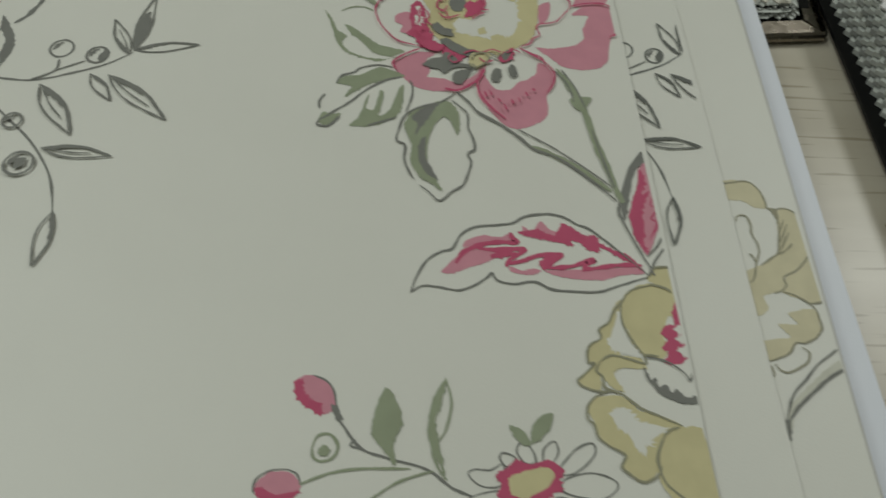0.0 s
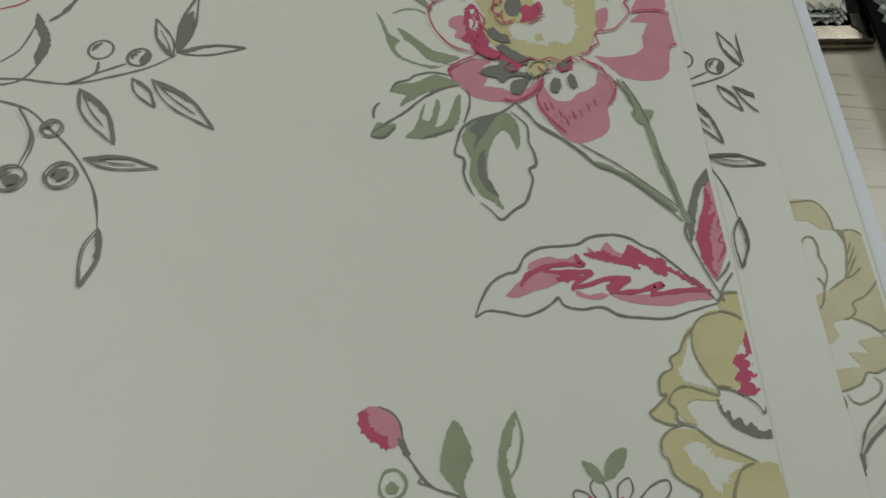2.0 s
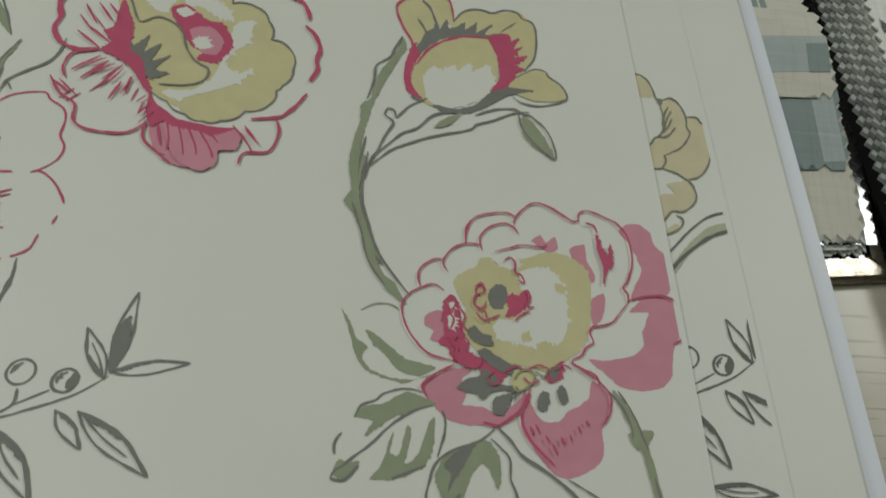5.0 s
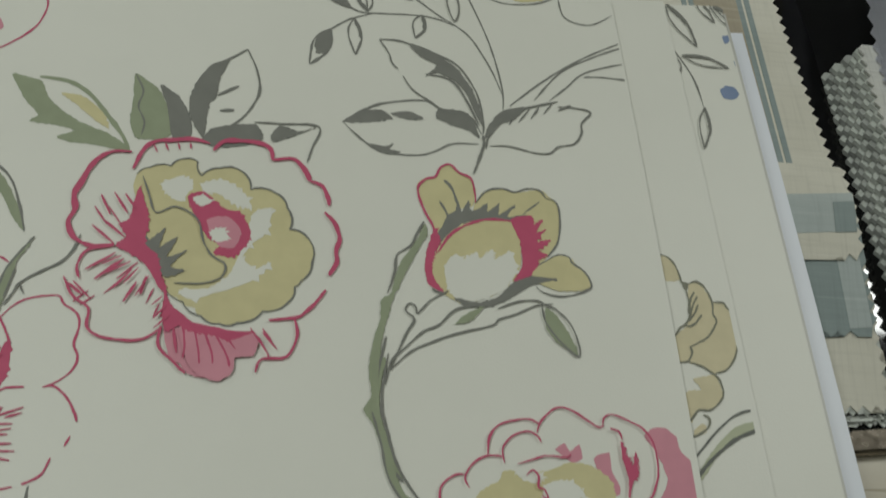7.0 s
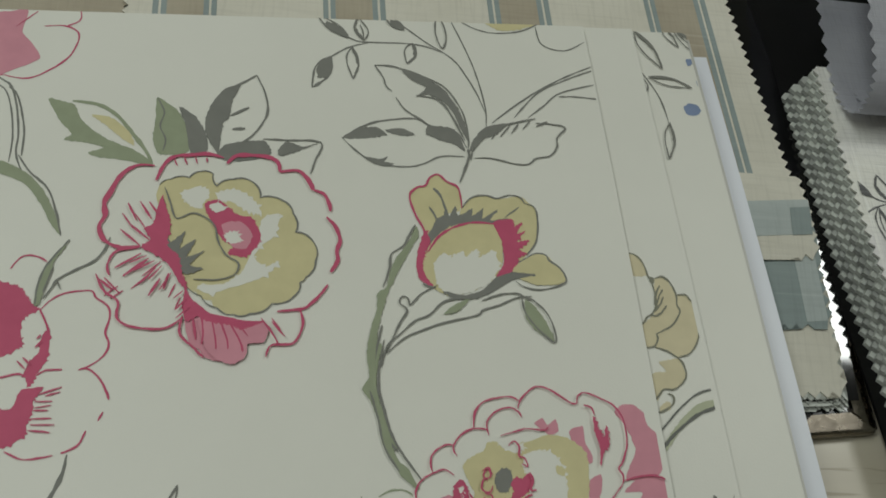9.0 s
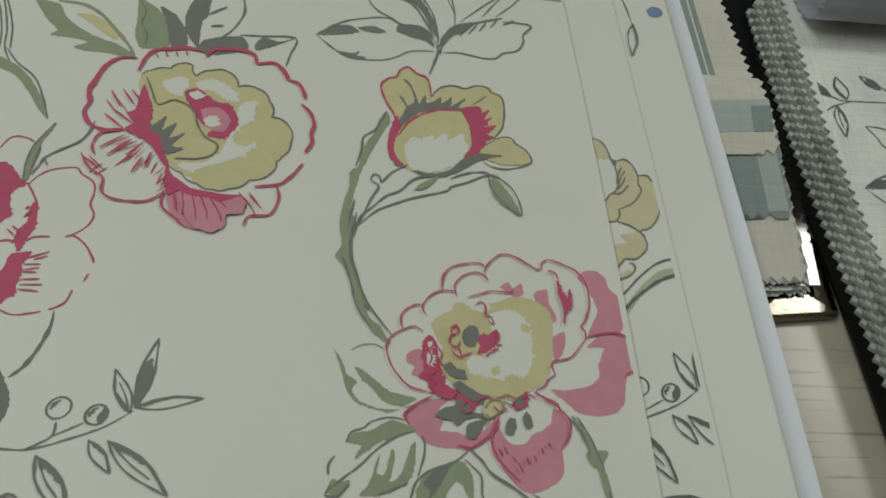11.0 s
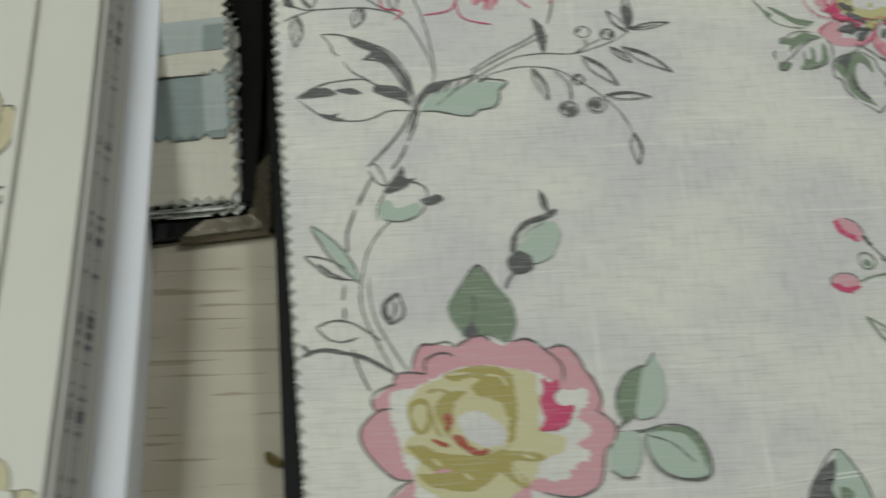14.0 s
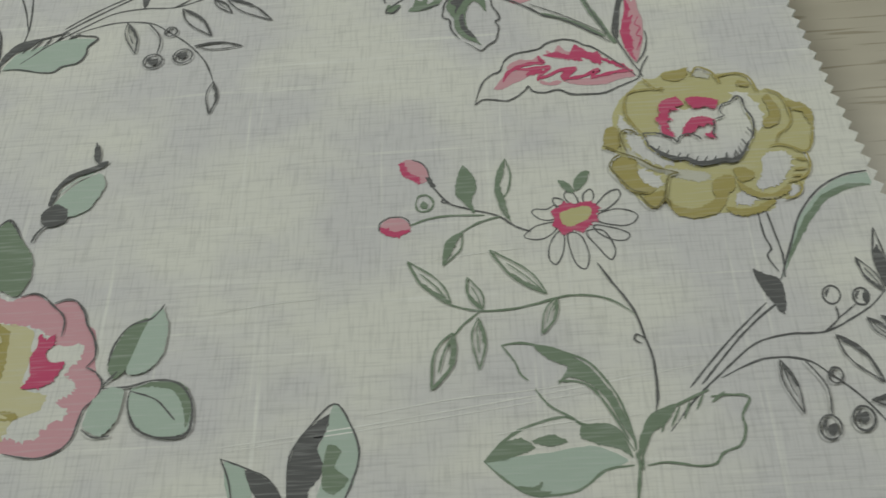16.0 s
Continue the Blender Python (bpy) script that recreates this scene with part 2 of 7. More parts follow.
def swatch(name, y0, x1, y1, lift, mat, label, x0=0.196, shift=0.0, share=1.0):
    """A cloth sample whose lower and outer edges are pinked, lying on a share of the pile."""
    outline = pinked([(x0, y0), (x1, y0 + 0.0025), (x1 - 0.0085 * (y1 - y0) / 0.1, y1), (x0, y1)], (0, 1), shift=shift)
    return part(name, slab(outline, lift, lift + 0.0006, lambda y: share * pile(y)), mat, swatch_book, label)


LAYERS = 7
for k in range(LAYERS):
    swatch("swatch", -0.0352 + 0.0005 * k, 0.2478 - 0.0004 * k, 0.05, 0.0, M_DARKCLOTH if k % 3 == 1 else M_GREYCLOTH, "grey-green cloth sample", shift=0.37 * k % 1,
           share=(k + 0.2) / LAYERS)
swatch("swatch", -0.0318, 0.2452, 0.05, 0.0, M_CREAM, "cream cloth sample", shift=0.1)
part("mount_page", slab([(0.200, -0.0345), (0.2520, -0.0315), (0.2530, 0.0), (0.2525, 0.019), (0.2520, 0.037), (0.2470, 0.114), (0.2415, 0.154), (0.215, 0.39), (0.200, 0.39)], 0.0, 0.0003, lambda y: 0.0030 + 0.03 * (y + 0.034)),
     M_GLOSS, swatch_book, "glossy black page that carries the samples")


def band(x0, x1, y0, y1, mat, name, owner, lift, lean=0.0):
    """A woven stripe or check, a hair above the cloth that it belongs to."""
    outline = [(x0, y0), (x1, y0 + 0.1 * (x1 - x0))]
    steps = 6
    outline += [(x1 + lean * (y1 - y0) * k / steps, y0 + 0.1 * (x1 - x0) + (y1 - y0) * k / steps) for k in range(1, steps + 1)]
    outline += [(x0 + lean * (y1 - y0) * k / steps, y0 + (y1 - y0) * k / steps) for k in range(steps, 0, -1)]
    return part(name, slab(outline, lift, lift + 0.00012, pile), mat, owner)


# checked samples, each peeping out under the next
low = swatch("checked_swatch", -0.0085, 0.2428, 0.05, 0.0008, M_DUCK, "grey-blue checked cloth sample", shift=0.3)
band(0.2345, 0.2426, -0.0058, 0.022, M_PALEDUCK, "pale_check", low, 0.0014, -0.09)
mid = swatch("checked_swatch", 0.0165, 0.2408, 0.05, 0.0016, M_CREAM, "grey-blue and cream checked cloth sample", shift=0.1)
band(0.200, 0.2404, 0.0225, 0.036, M_PALEDUCK, "check_band", mid, 0.0022)
band(0.2325, 0.2403, 0.0255, 0.036, M_DUCK, "dark_check", mid, 0.0024)

striped = part("striped_swatch", slab(pinked([(-0.0055, 0.036), (0.2372, 0.0372), (0.2310, 0.090), (0.1965, 0.39), (-0.0260, 0.39)], (0, 1, 2, 4)), 0.0172, 0.0180),
               M_CREAM, swatch_book, "cream cloth sample with taupe and grey-blue stripes")
LEAN = -0.055


def stripe(x, wide, mat, name, z=0.0182):
    """A stripe of the width given, that stands at x where y is 0.1."""
    y0, y1 = 0.0400, 0.388
    a, b = LEAN * (y0 - 0.1), LEAN * (y1 - 0.1)
    return part(name, slab([(x + a, y0), (x + wide + a, y0), (x + wide + b, y1), (x + b, y1)], 0.0178, z), mat, striped)


for x, gap, wide, last in ((-0.0009, 0.0050, 0.0131, 0.0047), (0.0612, 0.0046, 0.0141, 0.0050), (0.1255, 0.0048, 0.0154, 0.0051), (0.1917, 0.0047, 0.0172, 0.0053)):
    stripe(x + gap, wide, M_TAUPE, "taupe_stripe")
    for start, room in ((x, gap), (x + gap + wide, last)):
        stripe(start, room * 0.40, M_DUCK, "blue_stripe")
        stripe(start + room * 0.60, room * 0.40, M_DUCK, "blue_stripe")
part("beige_swatch", slab(pinked([(-0.30, 0.033), (-0.0075, 0.036), (-0.0285, 0.39), (-0.30, 0.39)], (0, 1)), 0.0165, 0.0170), M_TAUPE, swatch_book,
     "plain beige cloth sample")
part("lower_samples", slab(pinked([(-0.30, 0.030), (0.2350, 0.034), (0.1950, 0.388), (-0.30, 0.388)], (1,)), -0.0004, 0.0163), M_GREYCLOTH, swatch_book,
     "thick pile of grey-green cloth samples")

# ---------------------------------------------------------------- wallpaper book
wallpaper_book = thing("wallpaper_book", "stack of floral wallpaper sheets with staggered edges", "wallpaper book")


def fore_edge(top, low, bow):
    """Points down the outer edge of a page, which bows outwards a little."""
    a, b = Vector(top), Vector(low)
    b += (b - a) * ((b.y + 0.46) / (a.y - b.y))
    reach = a.y - low[1]
    return [a.lerp(b, k / 16) + Vector((bow * max(0.0, 1 - (2 * (a.y - a.lerp(b, k / 16).y) / reach - 1) ** 2), 0)) for k in range(17)]


def sheet(name, top, low, z0, z1, mat, label="", bow=0.0020, round_corner=0.0):
    """A wallpaper page: its upper edge rises to the right like that of the others."""
    left, slope = -0.26, 0.0855
    edge = fore_edge(top, low, bow)
    outline = [(left, -0.46)] + [tuple(q) for q in edge[::-1]]
    if round_corner:
        x, y = outline.pop()
        for k in range(5):
            w = k / 4 * 1.5708
            outline.append((x - round_corner * (1 - math.cos(w)), y - round_corner * (1 - math.sin(w))))
    outline.append((left, top[1] - slope * (top[0] - left)))
    return part(name, slab(outline, z0, z1), mat, wallpaper_book, label)


EDGES = {"page_top": ((0.1540, 0.0950), (0.1672, -0.216)), "page_second": ((0.1735, 0.0980), (0.1883, -0.205)), "page_third": ((0.1955, 0.1000), (0.2085, -0.205))}
page_top = sheet("page", *EDGES["page_top"], 0.0394, PAPER, M_PAPER, "cream wallpaper page printed with roses")
page_second = sheet("page", *EDGES["page_second"], 0.0375, 0.0380, M_PAPER, "cream wallpaper page with ochre flowers")
page_third = sheet("page", *EDGES["page_third"], 0.0356, 0.0361, M_PAPER, "cream wallpaper page with pale ochre flowers", round_corner=0.003)
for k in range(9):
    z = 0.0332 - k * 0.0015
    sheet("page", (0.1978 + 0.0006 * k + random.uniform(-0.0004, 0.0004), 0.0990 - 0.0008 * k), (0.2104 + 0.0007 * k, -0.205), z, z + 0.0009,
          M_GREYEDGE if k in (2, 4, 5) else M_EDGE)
sheet("page", (0.2114, 0.1040), (0.2245, -0.142), 0.0186, 0.0200, M_WHITE, "smooth white backing page", 0.0012)


def page_block():
    """The thick block of white pages: it lies on the table in front and on the pile of samples behind."""
    edge = fore_edge((0.2106, 0.0350), (0.2222, -0.142), 0.0012)
    bm = bmesh.new()
    rows = []
    for q in edge:
        base = TABLE + 0.0002 if q.y < -0.045 else pile(q.y) + 0.0030
        rows.append([bm.verts.new(p) for p in ((-0.26, q.y, base), (q.x - 0.0004, q.y, base), (q.x + 0.0004, q.y, (base + 0.0181) / 2), (q.x, q.y, 0.0181), (-0.26, q.y, 0.0181))])
    for a, b in zip(rows, rows[1:]):
        for i in range(5):
            bm.faces.new((a[i], a[(i + 1) % 5], b[(i + 1) % 5], b[i]))
    for r in (rows[0], rows[-1]):
        bm.faces.new(r)
    bmesh.ops.recalc_face_normals(bm, faces=bm.faces[:])
    return bm


part("page_block", page_block(), M_WHITE, wallpaper_book, "thick block of white pages")

# ---------------------------------------------------------------- fabric book
fabric_book = thing("fabric_book", "stack of pinked floral linen samples on a black board", "fabric book")
part("board", slab([(0.3000, -0.46), (0.2670, -0.137), (0.2610, -0.058), (0.2575, -0.015), (0.2485, 0.065), (0.2440, 0.12), (0.2400, 0.16), (0.2250, 0.40), (0.545, 0.40), (0.560, -0.46)], -0.0003, 0.0012), M_BLACK, fabric_book, "black backing board")


def sample(inset, z0, z1, mat, label, shift, low=0.0, splay=0.0):
    return part("fabric_sample", slab(pinked([(0.3020 + inset, -0.46), (0.6375, -0.46), (0.5675, 0.004), (0.5530 - low, 0.108), (0.2580 + inset - splay, 0.104),
                                              (0.2612 + inset - splay * 0.5, 0.030), (0.2775 + inset, -0.140)], (1, 2, 4, 5, 6), shift=shift), z0, z1), mat, fabric_book, label)


for k in range(7):
    z = 0.0014 + k * 0.0026
    sample(-0.0016 + 0.0002 * k, z, z + 0.0019, M_DARKCLOTH if k % 3 == 1 else M_GREYCLOTH, "grey-green pinked cloth sample", 0.5 * (k % 2) + random.uniform(-0.1, 0.1), 0.004, 0.0035 * (1 - k / 6))
cloth_top = sample(0.0, CLOTH - 0.0008, CLOTH, M_LINEN, "white linen sample printed with roses", 0.0)


def turned_sample(x0, x1, grow, mat, label):
    """A sample folded back over itself: a loop of cloth whose outer side edge is pinked."""
    profile = smooth([(0.150, 0.0216), (0.118, 0.0218), (0.096 - grow, 0.0225), (0.084 - grow, 0.0285), (0.083 - grow, 0.038), (0.092 - grow, 0.0475 + grow),
                      (0.120, 0.0535 + grow), (0.170, 0.0560 + grow), (0.260, 0.0560 + grow)], False, 8)
    bm = bmesh.new()
    rows = []
    for i, (y, z) in enumerate(profile):
        y -= 0.009
        edge = x0 + 0.0021 * (i % 2) + 0.10 * max(0.0, y - 0.10)
        rows.append([bm.verts.new((edge + (x1 - edge) * s, y, z)) for s in (0, 0.004, 0.3, 0.7, 1)])
    for a, b in zip(rows, rows[1:]):
        for i in range(4):
            bm.faces.new((a[i], a[i + 1], b[i + 1], b[i]))
    bmesh.ops.solidify(bm, geom=bm.faces[:], thickness=0.0006)
    bmesh.ops.recalc_face_normals(bm, faces=bm.faces[:])
    return part("turned_sample", bm, mat, fabric_book, label)


turned_sample(0.2610, 0.560, 0.0, M_LILAC, "pale lilac-white cloth back, folded over")
turned_sample(0.2690, 0.556, -0.0035, M_LILAC, "pale lilac-white cloth back, folded over")

# ---------------------------------------------------------------- a scrap on the table
scrap = bmesh.new()
spine = smooth([(0.2600, -0.1203), (0.2612, -0.1222), (0.2632, -0.1238), (0.2660, -0.1248)], False, 4)
rim = []
for i, q in enumerate(spine):
    t = i / (len(spine) - 1)
    wide = 0.0011 * math.sin(math.pi * min(1, t * 0.9 + 0.05)) + 0.0001
    rim.append([scrap.verts.new((q.x + wide * s, q.y + wide * s, TABLE + 0.0006 + 0.0010 * abs(s))) for s in (-1, 0, 1)])
for a, b in zip(rim, rim[1:]):
    for i in range(2):
        scrap.faces.new((a[i], a[i + 1], b[i + 1], b[i]))
bmesh.ops.solidify(scrap, geom=scrap.faces[:], thickness=0.0003)
tagged(part("dry_leaf", scrap, M_SCRAP), "small dry curled brown leaf scrap on the table", "leaf scrap")

# ---------------------------------------------------------------- printing
def inks(woven, **colours):
    return {k: ink("ink_" + k.lower(), c, 0.8 if woven else 0.55, woven) for k, c in colours.items()}


PAPER_INKS = inks(False, K=(0.205, 0.205, 0.185), G=(0.30, 0.335, 0.225), P=(0.62, 0.27, 0.33), R=(0.52, 0.09, 0.17), Y=(0.61, 0.55, 0.315),
                  D=(0.61, 0.55, 0.315), O=(0.30, 0.29, 0.20), L=(0.66, 0.61, 0.38), N=(0.5, 0.1, 0.1), V=(0.70, 0.67, 0.56), B=(0.20, 0.26, 0.40))
PAPER_INKS.update(W=M_PAPER, Q=M_PAPER, T=M_PAPER)
SAND_INKS = dict(PAPER_INKS, **inks(False, Y=(0.63, 0.56, 0.375), D=(0.60, 0.53, 0.35), O=(0.22, 0.22, 0.17), Q=(0.46, 0.48, 0.34), G=(0.40, 0.43, 0.30), K=(0.15, 0.155, 0.14)))
PALE_INKS = dict(PAPER_INKS, **inks(False, Y=(0.64, 0.585, 0.40), D=(0.61, 0.55, 0.38), O=(0.33, 0.31, 0.22), Q=(0.60, 0.59, 0.50), G=(0.45, 0.45, 0.38)))
CLOTH_INKS = inks(True, K=(0.14, 0.14, 0.14), G=(0.235, 0.30, 0.215), P=(0.74, 0.40, 0.45), R=(0.66, 0.10, 0.21), Y=(0.62, 0.575, 0.30),
                  D=(0.47, 0.40, 0.15), O=(0.24, 0.21, 0.09), L=(0.70, 0.65, 0.40), N=(0.46, 0.12, 0.08), V=(0.66, 0.64, 0.54), Q=(0.50, 0.60, 0.52))
CLOTH_INKS.update(W=M_LINEN, T=M_LINEN, **inks(False, H=(0.88, 0.87, 0.83)))
GREEN_INKS = dict(CLOTH_INKS, K=CLOTH_INKS["G"], Q=M_LINEN, T=CLOTH_INKS["Q"])


# straight edges at which the printing ends: point and inward direction
def page_cuts(name):
    top, low = EDGES[name]
    edge = fore_edge(top, low, 0.0020)[:14:2]
    return list(zip(edge, edge[1:])) + [((-0.26, top[1] - 0.0855 * (top[0] + 0.26)), top)]


CUTS = {name: page_cuts(name) for name in EDGES}
CUTS["cloth_top"] = [((0.5530, 0.108), (0.5675, 0.004)), ((0.5675, 0.004), (0.6375, -0.46)), ((0.20, 0.103), (0.60, 0.107)), ((0.2775, -0.140), (0.2570, 0.104))]


class Art:
    """One printed motif: thin films of ink, each a hair above the one before."""

    def __init__(self, name, owner, palette, place):
        self.name, self.owner, self.palette = name, owner, palette
        x, y, a, b, c, d = place
        self.at = Matrix(((a, b, 0, x), (c, d, 0, y), (0, 0, 1, 0), (0, 0, 0, 1000))) * 0.001
        self.cuts = CUTS[{page_top: "page_top", page_second: "page_second", page_third: "page_third", cloth_top: "cloth_top"}[owner]]
        self.floor = {page_top: PAPER, page_second: 0.0380, page_third: 0.0361, cloth_top: CLOTH}[owner]
        self.keys, self.verts, self.faces, self.slots, self.count = list(palette), [], [], [], 0
        self.brushy = {"W": 1.1, "V": 0.9, "L": 1.1, "R": 0.6, "D": 0.5, "Q": 0.25, "Y": 0.3, "K": 0.3, "G": 0.3}
        self.base = 0.00006 + 0.000002 * (len(owner.children) % 6)

    def add(self, key, polygons, lift=0.0):
        self.count += 1
        z = self.floor + self.base + self.count * 0.000012
        for step, poly in enumerate(polygons):
            poly = [(self.at.to_3x3() @ Vector((q[0], q[1], 0)) + self.at.translation).to_2d() for q in poly]
            for a, b in self.cuts:
                a, b = Vector(a), Vector(b)
                side = Vector(((b - a).y, -(b - a).x))
                d = [(q - a).dot(side) for q in poly]
                kept = []
                for i, q in enumerate(poly):
                    r, e, f = poly[i - 1], d[i], d[i - 1]
                    if (e >= 0) != (f >= 0):
                        kept.append(r.lerp(q, f / (f - e)))
                    if e >= 0:
                        kept.append(q)
                poly = kept
                if len(poly) < 3:
                    break
            if len(poly) >= 3:
                first = len(self.verts)
                self.verts += [(q.x, q.y, z + lift * (step % 5)) for q in poly]
                self.faces.append(range(first, len(self.verts)))
                self.slots.append(self.keys.index(key))

    def fill(self, key, points, bulge=0.0):
        """An area of colour with a slightly uneven edge."""
        p = smooth(points, True, 7, 0.35, bulge)
        p = [q + 0.22 * Vector((noise.noise((q.x * 1.1, q.y * 1.1, 3)), noise.noise((q.x * 1.1, q.y * 1.1, 8))))
             + 0.16 * Vector((noise.noise((q.x * 3, q.y * 3, 5)), noise.noise((q.x * 3, q.y * 3, 9)))) for q in p]
        spikes = []
        if key in self.brushy:
            # tongues of colour left by a dry brush
            n = len(p)
            out = [Vector(((p[(i + 1) % n] - p[i - 1]).y, -(p[(i + 1) % n] - p[i - 1]).x)).normalized() for i in range(n)]
            turn = 1 if sum(p[i - 1].x * p[i].y - p[i].x * p[i - 1].y for i in range(n)) > 0 else -1
            slant = Vector((0.35, -0.2))
            for i in range(0, n, 2):
                if random.random() < 0.55:
                    tip = p[i] + (out[i] * turn + slant) * self.brushy[key] * random.uniform(0.3, 1.0)
                    spikes.append([p[i - 1], tip, p[(i + 1) % n]])
        tris = tessellate([[q.to_3d() for q in p]])
        self.add(key, [[p[i] for i in tri] for tri in tris])
        if spikes:
            self.add(key, spikes, 0.000002)

    def line(self, key, wide, points, closed=False, bulge=0.0):
        """A brush line that swells and thins."""
        p = [q + 0.10 * Vector((noise.noise((q.x, q.y, 2)), noise.noise((q.x, q.y, 6)))) for q in smooth(points, closed, bulge=bulge)]
        if closed:
            p.append(p[0])
        n = len(p)
        left, right = [], []
        for i, q in enumerate(p):
            way = p[min(i + 1, n - 1)] - p[max(i - 1, 0)]
            way = Vector((-way.y, way.x)).normalized() if way.length else Vector((0, 0))
            t = i / (n - 1)
            w = wide * 0.62 * (1.0 + 0.6 * noise.noise((q.x * 0.35, q.y * 0.35, self.count)))
            if not closed:
                w *= min(1.0, 0.45 + 4.5 * min(t, 1 - t))
            left.append(q + way * w)
            right.append(q - way * w)
        self.add(key, [[left[i], left[i + 1], right[i + 1], right[i]] for i in range(n - 1)], 0.000002)

    def leaf(self, key, ends, wide, solid):
        """A small pointed leaf: outline, a vein, and one half shaded."""
        a, b = Vector(ends[0]), Vector(ends[1])
        along = b - a
        side = Vector((-along.y, along.x)).normalized() * wide * 0.56
        one = [a, a + along * 0.28 + side * 0.75, a + along * 0.55 + side * 0.95, a + along * 0.82 + side * 0.45, b]
        two = [a, a + along * 0.25 - side * 0.8, a + along * 0.5 - side * 0.9, a + along * 0.8 - side * 0.4, b]
        pen = max(0.34, wide * 0.10)
        self.line(key, pen * 1.5, one)
        self.line(key, pen, two)
        if solid:
            self.fill(key, [a, one[1], one[2], a + along * 0.7, a + along * 0.62 - side * 0.2, a + along * 0.5 - side * 0.7, two[1]])
        else:
            self.fill(key, [a, one[1], one[2], a + along * 0.50 + side * 0.62, a + along * 0.34 + side * 0.5, a + along * 0.18 + side * 0.1])
            if key == "G" or random.random() < 0.4:
                self.line(key, pen * 0.8, [a + along * 0.1, a + along * 0.4 - side * 0.15, a + along * 0.7 + side * 0.05])

    def ring(self, key, wide, centre, radius):
        c = Vector(centre[0])
        self.line(key, wide, [c + radius * Vector((math.cos(k * 0.785), 0.94 * math.sin(k * 0.785))) for k in range(8)], True)
        self.fill(key, [c + radius * Vector((x, y)) for x, y in ((-0.1, 0.75), (-0.7, 0.3), (-0.65, -0.2), (-0.3, 0.3))])

    def finish(self):
        me = bpy.data.meshes.new(self.name)
        me.from_pydata(self.verts, [], [list(f) for f in self.faces])
        for k in self.keys:
            me.materials.append(self.palette[k])
        for f, s in zip(me.polygons, self.slots):
            f.material_index = s
        bm = bmesh.new()
        bm.from_mesh(me)
        for f in bm.faces:
            if f.normal.z < 0:
                f.normal_flip()
        bm.to_mesh(me)
        bm.free()
        ob = new(self.name, me)
        ob.parent = self.owner
        return tagged(ob, self.name.replace("_", " ") + (" on linen" if self.owner == cloth_top else " on cream paper"), kind="stuff" if self.name == "slub_thread" else "")


